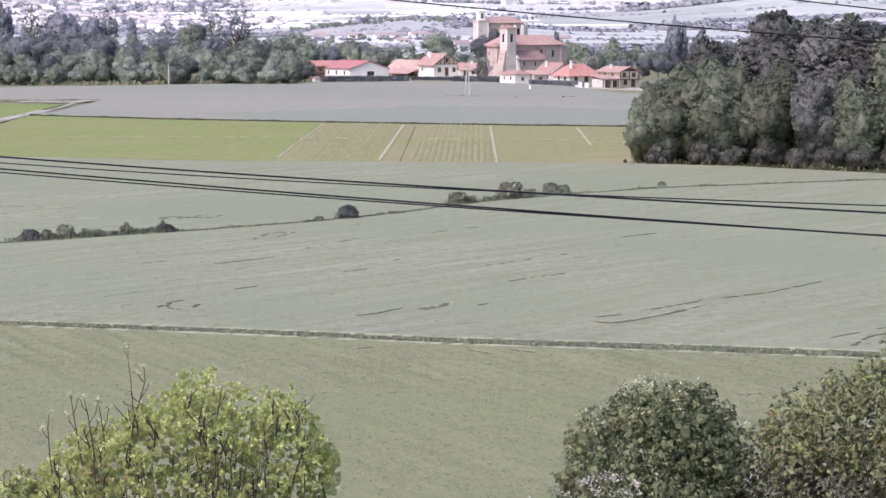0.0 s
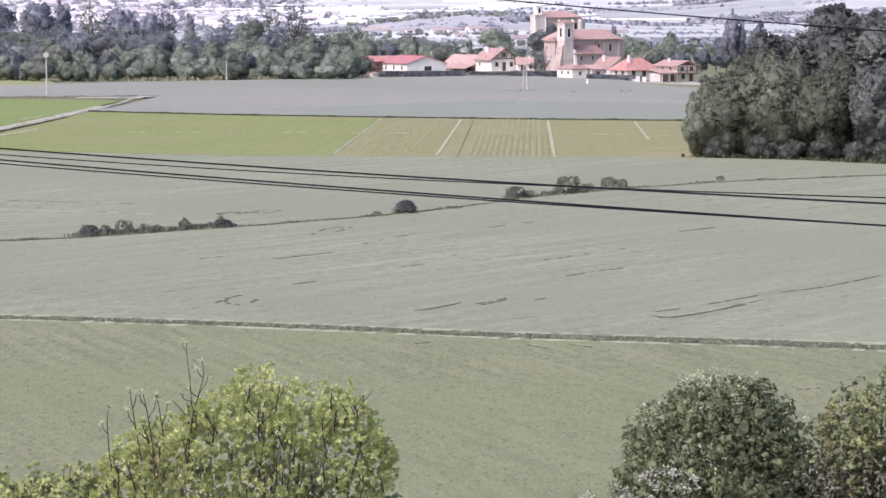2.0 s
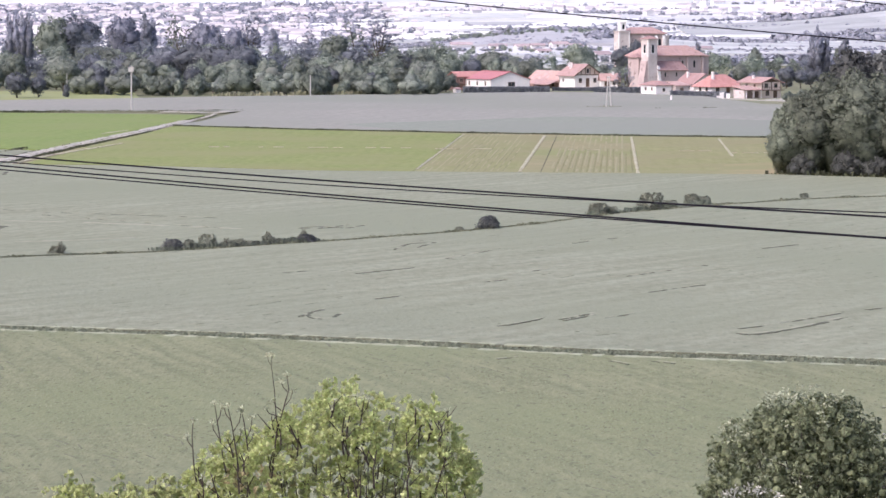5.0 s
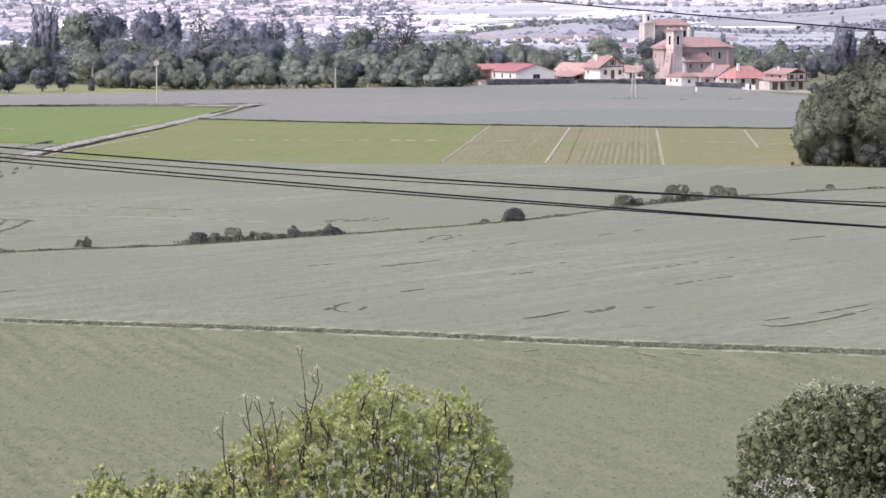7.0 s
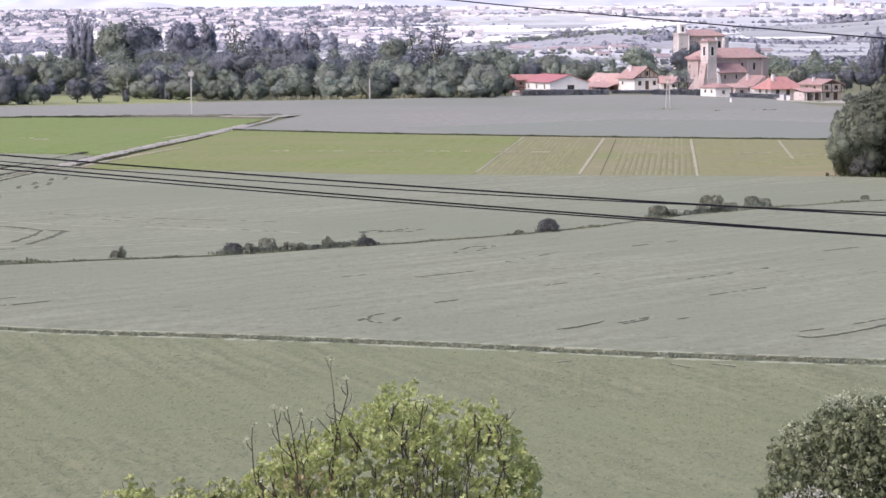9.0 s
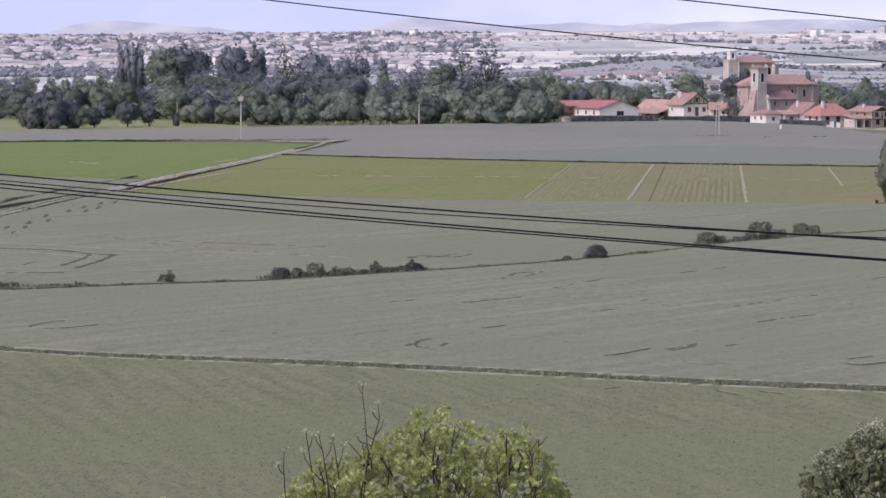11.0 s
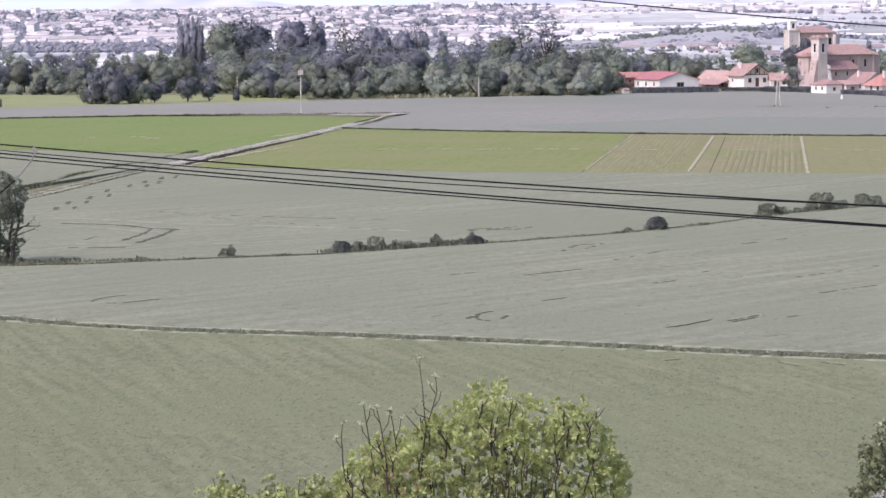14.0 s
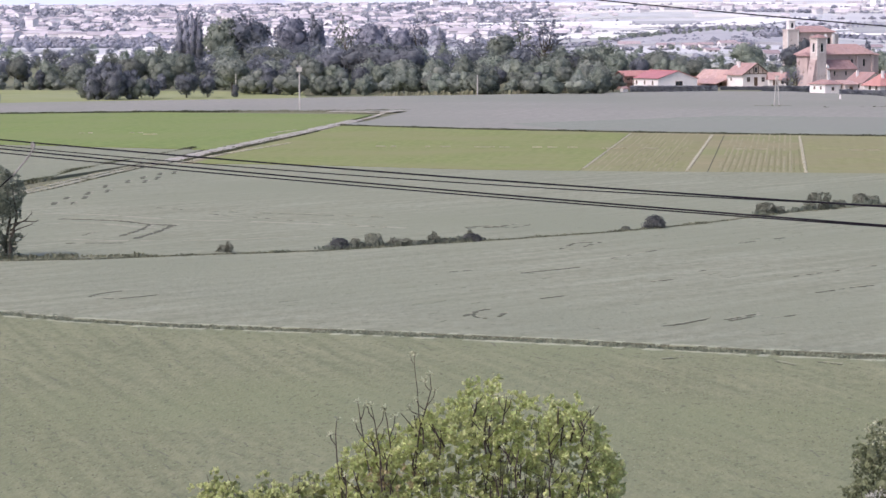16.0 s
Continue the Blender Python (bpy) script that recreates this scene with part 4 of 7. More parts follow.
def clumped(rng, lobes, sub, per, leaf, thin=0.0, jitter=0.5, small=(0.06, 0.14), reach=0.94, rounds=1, body=(0.68, 0.92), knots=False):
    """Corners and soft normals of leaf triangles: each lobe carries smaller clumps, each clump its leaves."""
    lobes = np.asarray(lobes, float)
    size = lobes[:, 3] * lobes[:, 5]
    k = np.repeat(np.arange(len(lobes)), np.maximum(3, sub * size / np.median(size)).astype(int))
    m = len(k)
    d = rng.normal(size=(m, 3)) + (0, 0, 0.25)
    d /= np.linalg.norm(d, axis=1)[:, None]
    c = lobes[k, :3] + d * lobes[k, 3:] * (reach * 1.1 - np.abs(rng.normal(0, 0.11 + thin * 0.5, m)))[:, None]
    q = (c[:, None] - lobes[None, :, :3]) / lobes[None, :, 3:]
    inner = ((q ** 2).sum(2) < 0.5).any(1)
    c, d, k = c[~inner], d[~inner], k[~inner]
    r = np.minimum(lobes[k, 3], np.median(lobes[:, 3]) * 1.3) * rng.uniform(*small, len(c))
    m = len(c)
    # leaves
    n = m * per
    f = rng.normal(size=(n, 3)) + np.repeat(d, per, 0) * 0.9 + (0, 0, 0.25)
    f /= np.linalg.norm(f, axis=1)[:, None]
    rr = np.repeat(r, per)
    far = 1 - np.abs(rng.normal(0, 0.12 + thin, n)) + (rng.random(n) < 0.12) * rng.uniform(0, 0.4, n)
    p = np.repeat(c, per, 0) + f * (rr * far)[:, None] * (1, 1, 0.92)
    g = f + rng.normal(0, jitter, (n, 3))
    g /= np.linalg.norm(g, axis=1)[:, None]
    t = np.cross(g, rng.normal(size=(n, 3)))
    t /= np.linalg.norm(t, axis=1)[:, None]
    b = np.cross(g, t)
    s = (leaf * rng.uniform(0.55, 1.4, n))[:, None]
    v = np.stack([p - t * s - b * s * 0.6, p + t * s - b * s * 0.45, p + b * s * 1.1 - g * s * 0.2], 1).reshape(-1, 3)
    soft = f * 0.25 + np.repeat(d, per, 0) * 0.8 + g * 0.2
    nv = np.repeat(soft, 3, 0)
    # the close mass of twigs and leaves inside each lobe
    if not thin:
        ball = BALL[rounds]
        uniq, idx = np.unique(np.round(ball, 5), axis=0, return_inverse=True)
        bump = rng.uniform(*body, (len(lobes), len(uniq), 1))
        close = (lobes[:, None, :3] + uniq[None] * lobes[:, None, 3:] * bump)[:, idx.ravel()]
        v = np.concatenate([v, close.reshape(-1, 3)])
        nv = np.concatenate([nv, np.tile(ball, (len(lobes), 1))])
    if knots:                        # a close heart in each clump
        ball = BALL[0]
        uniq, idx = np.unique(np.round(ball, 5), axis=0, return_inverse=True)
        bump = rng.uniform(0.7, 1.1, (m, len(uniq), 1))
        heart = (c[:, None] + uniq[None] * r[:, None, None] * bump)[:, idx.ravel()]
        v = np.concatenate([v, heart.reshape(-1, 3)])
        nv = np.concatenate([nv, (ball[None] * 0.4 + d[:, None] * 0.8).reshape(-1, 3)])
    nv /= np.linalg.norm(nv, axis=1)[:, None]
    mid = lobes[:, :3].mean(0) - (0, 0, lobes[:, 3].max() * 0.3)
    out = v - mid
    nv = nv * 0.6 + (0.95 if knots else 0.5) * out / (np.linalg.norm(out, axis=1)[:, None] + 1e-6)
    return v, nv / np.linalg.norm(nv, axis=1)[:, None]


def foliage(name, corners, material):
    """A mesh of loose leaf triangles with soft normals."""
    v, nv = corners
    me = quads(name, v, material, 3)
    me.normals_split_custom_set_from_vertices(nv.tolist())
    return me


def species(key, kind, h, sub, per, leaf, material, seed, base=0.025, limbs=6, jitter=0.5, thin=0.0, bark=None, small=(0.06, 0.14), reach=0.94, rounds=1, body=(0.68, 0.92), knots=False):
    rng = np.random.default_rng(seed)
    lobes = crown_lobes(rng, h, kind)
    crown = foliage("crown_" + key, clumped(rng, lobes, sub, per, leaf, thin, jitter, small, reach, rounds, body, knots), material)
    trunk = trunk_shape(rng, h, kind, lobes, base, limbs).mesh("trunk_" + key, bark or M_bark)
    PLANTS[key] = (h, crown, trunk)


def plant(key, name, label, category, x, y, z, height, turn, group="", wide=1.0):
    """One tree or bush, scaled to its height."""
    h, crown, trunk = PLANTS[key]
    k = height / h
    ob = thing(name, label, category, pose(x, y, z, 0, 0, turn) @ Matrix.Diagonal((k * wide, k * wide, k, 1)), group)
    part("trunk", trunk, ob)
    part("crown", crown, ob)
    return ob


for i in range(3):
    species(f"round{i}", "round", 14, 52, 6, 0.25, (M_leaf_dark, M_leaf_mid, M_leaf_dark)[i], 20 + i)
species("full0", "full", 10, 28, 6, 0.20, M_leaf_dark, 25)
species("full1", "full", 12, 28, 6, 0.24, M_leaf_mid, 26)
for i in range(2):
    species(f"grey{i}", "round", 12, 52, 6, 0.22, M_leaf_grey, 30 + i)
    species(f"wispy{i}", "wispy", 20, 22, 9, 0.26, (M_leaf_hazed, M_leaf_mid)[i], 50 + i, thin=0.35, jitter=0.8, limbs=16)
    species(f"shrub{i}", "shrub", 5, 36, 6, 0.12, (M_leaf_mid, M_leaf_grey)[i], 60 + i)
# the tallest far trees carry the strongest haze in their leaf colour
species("bluish", "round", 20, 52, 6, 0.36, M_leaf_hazed, 34)
species("poplar0", "poplar", 22, 24, 7, 0.26, M_leaf_hazed, 70, small=(0.15, 0.3))
species("poplar1", "poplar", 22, 24, 7, 0.26, M_leaf_hazed, 71, small=(0.15, 0.3))


JOINED = {}


def wood(n, y0, y1, x_of, h0, h1, keys, label, group, seed, gap, z=-0.45, joined=False):
    """Trees at random in a wedge of the plan, not too close to one another."""
    rng = random.Random(seed)
    done = []
    for _ in range(n * 12):
        if len(done) >= n:
            break
        y = rng.uniform(y0, y1)
        x = rng.uniform(*x_of) * y
        if any((x - a) ** 2 + ((y - b) * 0.6) ** 2 < gap * gap for a, b in done):
            continue
        done.append((x, y))
        key = rng.choice(keys)
        h, turn, wide = rng.uniform(h0, h1), rng.uniform(0, 360), rng.uniform(0.9, 1.25)
        if joined:                   # deep in the wood: only the mass of crowns shows
            hh, crown, _ = PLANTS[key]
            co = np.empty(len(crown.vertices) * 3, dtype=np.float32)
            crown.vertices.foreach_get("co", co)
            co = co.reshape(-1, 3, 3)[::3].reshape(-1, 3) * (h / hh)
            c, s = math.cos(radians(turn)), math.sin(radians(turn))
            co = np.stack([(co[:, 0] * c - co[:, 1] * s) * wide + x, (co[:, 0] * s + co[:, 1] * c) * wide + y, co[:, 2] + (z if y < 1500 else ground_z(x, y))], 1)
            JOINED.setdefault((label, crown.materials[0].name), []).append(co)
        else:
            plant(key, "tree", label, "tree", x, y, z, h, turn, group, wide)


W2 = -0.052
ROUND = ["round0", "round1", "full1", "grey0", "grey1"]
SHRUBS = ["shrub0", "shrub1", "full0", "full1"]
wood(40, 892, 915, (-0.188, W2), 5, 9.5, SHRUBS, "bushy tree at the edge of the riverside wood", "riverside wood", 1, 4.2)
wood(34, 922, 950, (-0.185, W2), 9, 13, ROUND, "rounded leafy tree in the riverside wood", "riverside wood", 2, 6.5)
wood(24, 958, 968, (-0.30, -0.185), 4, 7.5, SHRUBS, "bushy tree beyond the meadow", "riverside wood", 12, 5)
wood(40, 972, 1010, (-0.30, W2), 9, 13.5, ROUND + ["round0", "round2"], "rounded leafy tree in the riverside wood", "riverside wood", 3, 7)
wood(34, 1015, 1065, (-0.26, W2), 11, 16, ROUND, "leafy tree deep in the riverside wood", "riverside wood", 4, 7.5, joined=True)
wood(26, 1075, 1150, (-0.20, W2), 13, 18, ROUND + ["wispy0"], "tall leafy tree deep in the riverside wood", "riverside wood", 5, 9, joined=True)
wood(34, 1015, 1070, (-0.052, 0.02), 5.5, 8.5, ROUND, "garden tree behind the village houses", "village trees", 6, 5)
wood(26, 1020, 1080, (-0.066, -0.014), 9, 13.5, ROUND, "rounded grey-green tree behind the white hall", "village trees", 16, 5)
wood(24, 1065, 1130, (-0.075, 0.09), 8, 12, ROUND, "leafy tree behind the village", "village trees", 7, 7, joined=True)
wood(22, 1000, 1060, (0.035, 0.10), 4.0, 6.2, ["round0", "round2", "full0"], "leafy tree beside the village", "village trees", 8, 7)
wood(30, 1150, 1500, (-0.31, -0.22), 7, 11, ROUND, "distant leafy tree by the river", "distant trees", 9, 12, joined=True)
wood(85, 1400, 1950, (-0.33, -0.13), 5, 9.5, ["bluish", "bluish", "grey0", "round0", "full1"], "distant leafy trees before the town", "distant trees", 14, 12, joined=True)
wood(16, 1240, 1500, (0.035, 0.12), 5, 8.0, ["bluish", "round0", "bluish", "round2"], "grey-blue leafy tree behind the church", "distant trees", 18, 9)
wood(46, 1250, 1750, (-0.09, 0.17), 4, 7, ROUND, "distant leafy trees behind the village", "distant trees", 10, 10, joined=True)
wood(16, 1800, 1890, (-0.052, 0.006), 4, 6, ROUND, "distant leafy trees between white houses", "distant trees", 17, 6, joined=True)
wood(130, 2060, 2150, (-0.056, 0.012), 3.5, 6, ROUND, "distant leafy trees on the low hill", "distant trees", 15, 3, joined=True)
for (_label, _m), _v in JOINED.items():
    tagged(new("deep_wood", quads("deep_wood", np.concatenate(_v), bpy.data.materials[_m], 3)), "mass of " + _label.replace(" tree ", " trees "), "trees", kind="stuff")

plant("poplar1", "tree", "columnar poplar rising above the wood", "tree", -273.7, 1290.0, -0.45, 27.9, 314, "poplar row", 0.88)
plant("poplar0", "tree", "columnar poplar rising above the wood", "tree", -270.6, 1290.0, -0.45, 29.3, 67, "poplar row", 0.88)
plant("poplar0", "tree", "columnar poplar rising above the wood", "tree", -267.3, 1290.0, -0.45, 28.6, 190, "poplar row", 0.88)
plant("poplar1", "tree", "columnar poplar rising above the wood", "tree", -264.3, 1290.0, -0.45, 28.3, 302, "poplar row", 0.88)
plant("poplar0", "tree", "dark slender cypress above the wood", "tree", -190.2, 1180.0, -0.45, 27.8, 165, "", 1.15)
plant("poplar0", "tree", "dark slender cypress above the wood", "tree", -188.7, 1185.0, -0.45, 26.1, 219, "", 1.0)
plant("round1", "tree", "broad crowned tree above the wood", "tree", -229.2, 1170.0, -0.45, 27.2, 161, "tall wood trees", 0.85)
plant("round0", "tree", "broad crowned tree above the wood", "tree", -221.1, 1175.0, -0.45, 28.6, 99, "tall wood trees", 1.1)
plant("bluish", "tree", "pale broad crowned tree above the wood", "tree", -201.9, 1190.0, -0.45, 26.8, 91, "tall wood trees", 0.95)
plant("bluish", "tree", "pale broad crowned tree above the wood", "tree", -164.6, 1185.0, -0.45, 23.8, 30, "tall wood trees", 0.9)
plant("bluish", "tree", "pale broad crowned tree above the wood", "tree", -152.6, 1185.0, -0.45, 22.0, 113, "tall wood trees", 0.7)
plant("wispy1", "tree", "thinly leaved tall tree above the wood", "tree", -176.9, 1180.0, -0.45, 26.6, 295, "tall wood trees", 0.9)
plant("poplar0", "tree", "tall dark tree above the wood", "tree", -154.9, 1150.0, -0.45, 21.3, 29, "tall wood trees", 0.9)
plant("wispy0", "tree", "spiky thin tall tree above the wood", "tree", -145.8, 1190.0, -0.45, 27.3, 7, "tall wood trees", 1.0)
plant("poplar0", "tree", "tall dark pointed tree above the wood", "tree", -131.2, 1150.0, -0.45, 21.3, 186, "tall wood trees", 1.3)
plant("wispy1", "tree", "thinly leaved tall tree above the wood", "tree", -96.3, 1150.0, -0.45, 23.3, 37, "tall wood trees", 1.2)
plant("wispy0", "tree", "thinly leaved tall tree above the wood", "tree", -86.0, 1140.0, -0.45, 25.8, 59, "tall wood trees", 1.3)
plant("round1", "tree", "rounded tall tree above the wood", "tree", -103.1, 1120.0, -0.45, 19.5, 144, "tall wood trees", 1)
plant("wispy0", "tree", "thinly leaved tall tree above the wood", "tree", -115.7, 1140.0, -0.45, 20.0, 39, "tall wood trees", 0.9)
plant("round2", "tree", "dark dense tree in the wood", "tree", -137.8, 960.0, -0.45, 17.1, 301, "riverside wood", 1.25)
plant("round0", "tree", "dark dense tree in the wood", "tree", -128.0, 955.0, -0.45, 17.7, 303, "riverside wood", 1.3)
plant("round2", "tree", "dark dense tree in the wood", "tree", -119.4, 950.0, -0.45, 16.5, 264, "riverside wood", 1.2)
plant("round2", "tree", "dark dense tree in the wood", "tree", -148.8, 965.0, -0.45, 16.1, 257, "riverside wood", 1.2)
plant("grey0", "tree", "grey-green rounded willow at the wood's edge", "tree", -179.0, 930.0, -0.45, 12.5, 218, "riverside wood", 1.3)
plant("grey1", "tree", "grey-green rounded willow at the wood's edge", "tree", -165.1, 930.0, -0.45, 11.8, 12, "riverside wood", 1.2)
plant("full0", "tree", "dark leafy tree standing at the edge of the meadow", "tree", -207.0, 845.1, -0.45, 10.9, 262, "meadow trees", 1.0)
plant("full0", "tree", "dark leafy tree standing at the edge of the meadow", "tree", -200.5, 843.9, -0.45, 12.3, 143, "meadow trees", 1.0)
plant("full0", "tree", "dark leafy tree standing at the edge of the meadow", "tree", -196.1, 848.6, -0.45, 9.9, 306, "meadow trees", 1.0)
plant("shrub0", "tree", "dark leafy tree standing at the edge of the meadow", "tree", -210.9, 851.3, -0.45, 8.1, 117, "meadow trees", 1.0)
plant("shrub0", "tree", "dark leafy tree standing at the edge of the meadow", "tree", -194.2, 848.2, -0.45, 7.2, 16, "meadow trees", 0.9)
plant("round0", "tree", "small rounded tree at the edge of the meadow", "tree", -189.9, 853.0, -1.7, 8.3, 174, "meadow trees", 0.9)
plant("round0", "tree", "rounded tree on a short trunk in the meadow", "tree", -181.1, 862.6, -1.7, 10.3, 140, "meadow trees", 1.05)
plant("round2", "tree", "rounded tree on a short trunk in the meadow", "tree", -175.0, 867.1, -1.7, 8.3, 7, "meadow trees", 0.85)
plant("full0", "tree", "dark leafy tree standing at the edge of the meadow", "tree", -166.8, 871.3, -0.45, 4.4, 307, "meadow trees", 0.8)
plant("shrub0", "tree", "small round bush in the meadow", "tree", -230.7, 817.6, -0.45, 3.0, 105, "meadow trees", 0.6)
plant("round0", "tree", "leafy tree beyond the meadow", "tree", -272.3, 1000.0, -0.45, 8.3, 7, "riverside wood", 1.2)
plant("grey0", "tree", "leafy tree beyond the meadow", "tree", -258.8, 990.0, -0.45, 6.3, 146, "riverside wood", 1.3)
plant("grey1", "tree", "leafy tree beyond the meadow", "tree", -281.0, 1000.0, -0.45, 6.2, 45, "riverside wood", 1.2)
plant("round1", "tree", "rounded leafy tree between village and old church", "tree", -2.1, 1120.0, -0.45, 15.6, 283, "village trees", 1.2)
plant("round2", "tree", "round dark tree in front of the old church", "tree", 15.2, 1110.0, -0.45, 14.1, 201, "village trees", 0.9)
plant("wispy0", "tree", "grey-green garden tree beside the church", "tree", 15.2, 942.0, -0.45, 8.9, 203, "village trees", 0.8)
plant("wispy0", "tree", "garden tree beside the church", "tree", 12.1, 944.0, -0.45, 7.3, 88, "village trees", 1)
plant("round2", "tree", "round dark tree beside the old church", "tree", 21.7, 1140.0, -0.45, 16.6, 84, "village trees", 0.6)
plant("poplar1", "tree", "dark conifer behind the church", "tree", 47.9, 1150.0, -0.45, 15.5, 332, "village trees", 1.0)
plant("round1", "tree", "leafy tree behind the church roof", "tree", 51.5, 1120.0, -0.45, 11.7, 106, "village trees", 1)
plant("poplar0", "tree", "tall dark cypress behind the village", "tree", 92.2, 1080.0, -0.45, 22.7, 171, "village cypresses", 1.05)
plant("poplar0", "tree", "tall dark cypress behind the village", "tree", 95.1, 1082.0, -0.45, 19.8, 277, "village cypresses", 1.05)
plant("poplar0", "tree", "tall dark cypress behind the village", "tree", 90.1, 1082.0, -0.45, 19.3, 95, "village cypresses", 1.0)
plant("poplar1", "tree", "broad dark conifer behind the village", "tree", 102.4, 1080.0, -0.45, 17.6, 40, "village cypresses", 1.7)
plant("full1", "tree", "round dark tree on the far meadow", "tree", 122.0, 1300.0, -0.45, 13.0, 195, "distant trees", 0.9)
plant("full1", "tree", "round dark tree on the far meadow", "tree", 78.0, 1250.0, -0.45, 11.5, 5, "distant trees", 1)
plant("round0", "tree", "dark garden tree behind the houses", "tree", 64.5, 985.0, -0.45, 7.7, 226, "village trees", 1)
plant("round2", "tree", "dark garden tree behind the houses", "tree", 72.7, 985.0, -0.45, 8.1, 168, "village trees", 1.1)
plant("round0", "tree", "dark garden tree behind the houses", "tree", 77.8, 985.0, -0.45, 7.3, 357, "village trees", 1.1)
plant("grey1", "tree", "garden tree behind the houses", "tree", 56.6, 990.0, -0.45, 9.3, 295, "village trees", 0.9)
plant("shrub0", "tree", "round shrub beside the white hall", "tree", -47.3, 935.0, -0.45, 6.8, 51, "village trees", 1)
plant("shrub1", "tree", "round shrub beside the white hall", "tree", -50.6, 925.0, -0.45, 5.4, 288, "village trees", 1)

# ---- poplar grove beside the plots ----
for i in range(4):
    species(f"grove{i}", ("sprays", "spire", "sprays", "spire")[i], 18, 130, 6, 0.15, (M_leaf_soft, M_leaf_grove, M_leaf_soft, M_leaf_grove)[i], 80 + i, base=0.014, limbs=12, jitter=0.6, bark=M_bark_pale, small=(0.05, 0.17), body=(0.62, 0.95), reach=0.95, rounds=2, knots=True)
species("willow", "sprays", 9, 110, 4, 0.08, M_leaf_soft, 90, jitter=0.6, small=(0.05, 0.17), body=(0.62, 0.95), rounds=2, knots=True)
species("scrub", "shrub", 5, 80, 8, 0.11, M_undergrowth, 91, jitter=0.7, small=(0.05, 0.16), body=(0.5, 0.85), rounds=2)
_grove = "tree with dense foliage in the grove"


def grove():
    plant("grove0", "tree", "broad grey-green tree near the grove's corner", "tree", 45.2, 449, -0.45, 17.4, 10, "grove", 1.2)
    plant("grove2", "tree", "grey-green tree at the grove's corner", "tree", 38.0, 453, -0.45, 15.4, 40, "grove", 1.2)
    plant("willow", "tree", "low bushy willow at the grove's corner", "tree", 34.6, 452, -0.45, 12.8, 60, "grove", 1.05)
    for k, x, y, h, w in (("grove2", 53.5, 446, 16.2, 1.05), ("grove3", 60.5, 441, 15.0, 1.1), ("grove2", 67.0, 435, 14.0, 1.15), ("grove0", 74, 431, 15, 1.1),
                          ("grove1", 47, 466, 20.0, 1.1), ("grove3", 52.0, 472, 20.5, 1.3), ("grove1", 57.8, 470, 24.6, 1.3), ("grove3", 65.0, 466, 24.2, 1.5), ("grove1", 71.5, 460, 22.8, 1.5), ("grove0", 78, 456, 23, 1.2), ("grove3", 84, 448, 22, 1.1),
                          ("grove0", 63.5, 488, 24.0, 1.3), ("grove2", 70, 486, 22.6, 1.1), ("grove3", 77, 480, 21.8, 1.1), ("grove1", 90, 432, 20, 1.1), ("grove2", 82, 426, 15, 1.1)):
        plant(k, "tree", ("tall dark " if h > 19 else "leafy grey-green ") + _grove, "tree", x, y, -0.45, h, x * 41 % 360, "grove", w)
    # low bushes, coloured dark to give the shadow at the grove's foot
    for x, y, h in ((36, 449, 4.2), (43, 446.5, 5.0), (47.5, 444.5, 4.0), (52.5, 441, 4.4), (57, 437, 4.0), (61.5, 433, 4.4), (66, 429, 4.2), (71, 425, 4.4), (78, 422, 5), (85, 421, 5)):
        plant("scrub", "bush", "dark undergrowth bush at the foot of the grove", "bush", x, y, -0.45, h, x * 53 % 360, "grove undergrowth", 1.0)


grove()

# ---- bushes along the ditch ----
species("ditch0", "shrub", 2.0, 60, 10, 0.045, M_leaf_grove, 101, jitter=0.6, body=(0.4, 0.7))
species("ditch1", "shrub", 2.0, 60, 10, 0.05, M_leaf_scrub, 102, jitter=0.7, thin=0.12)
species("ditch2", "wispy", 2.2, 10, 24, 0.05, M_leaf_scrub, 103, thin=0.35, jitter=0.8, limbs=14)
for k, x, y, h, w in (("ditch0", -45.8, 301.1, 1.75, 0.95), ("ditch1", -44.3, 302.3, 1.5, 0.7), ("ditch1", -42.3, 303.8, 2.0, 0.75), ("ditch2", -40.4, 305.3, 1.5, 1.3), ("ditch1", -39.2, 306.2, 1.2, 1.1),
                      ("ditch2", -36.2, 309.0, 1.9, 1.2), ("ditch1", -37.6, 307.8, 0.9, 1.3), ("ditch1", -34.9, 310.0, 1.0, 1.3), ("ditch0", -32.0, 312.2, 1.45, 1.15), ("ditch2", -32.2, 312.3, 1.9, .9),
                      ("ditch1", -15.1, 328.4, 0.95, 1.0), ("ditch1", -57.8, 295.2, 1.35, 1.0), ("ditch2", -57.4, 295.4, 1.8, .8)):
    plant(k, "bush", "small scrubby bush on the ditch bank", "bush", x, y, -0.45, h, x * 61 % 360, "bushes on the ditch bank", w * 1.35)
plant("ditch0", "bush", "dense rounded dark bush on the ditch bank", "bush", -11.7, 331.6, -0.45, 2.25, 20, "bushes on the ditch bank", 1.11)
plant("ditch1", "bush", "wide grey-green bush on the ditch bank", "bush", 2.0, 356.6, -0.45, 2.0, 20, "bushes on the ditch bank", 1.42)
plant("ditch1", "bush", "wide grey-green bush on the ditch bank", "bush", 3.6, 357.5, -0.45, 1.45, 80, "bushes on the ditch bank", 1.08)
plant("ditch1", "bush", "tall grey-green bush on the ditch bank", "bush", 9.0, 366.0, -0.45, 2.8, 40, "bushes on the ditch bank", 1.22)
plant("ditch1", "bush", "low grey-green bush on the ditch bank", "bush", 11.6, 369.6, -0.45, 1.5, 70, "bushes on the ditch bank", 1.35)
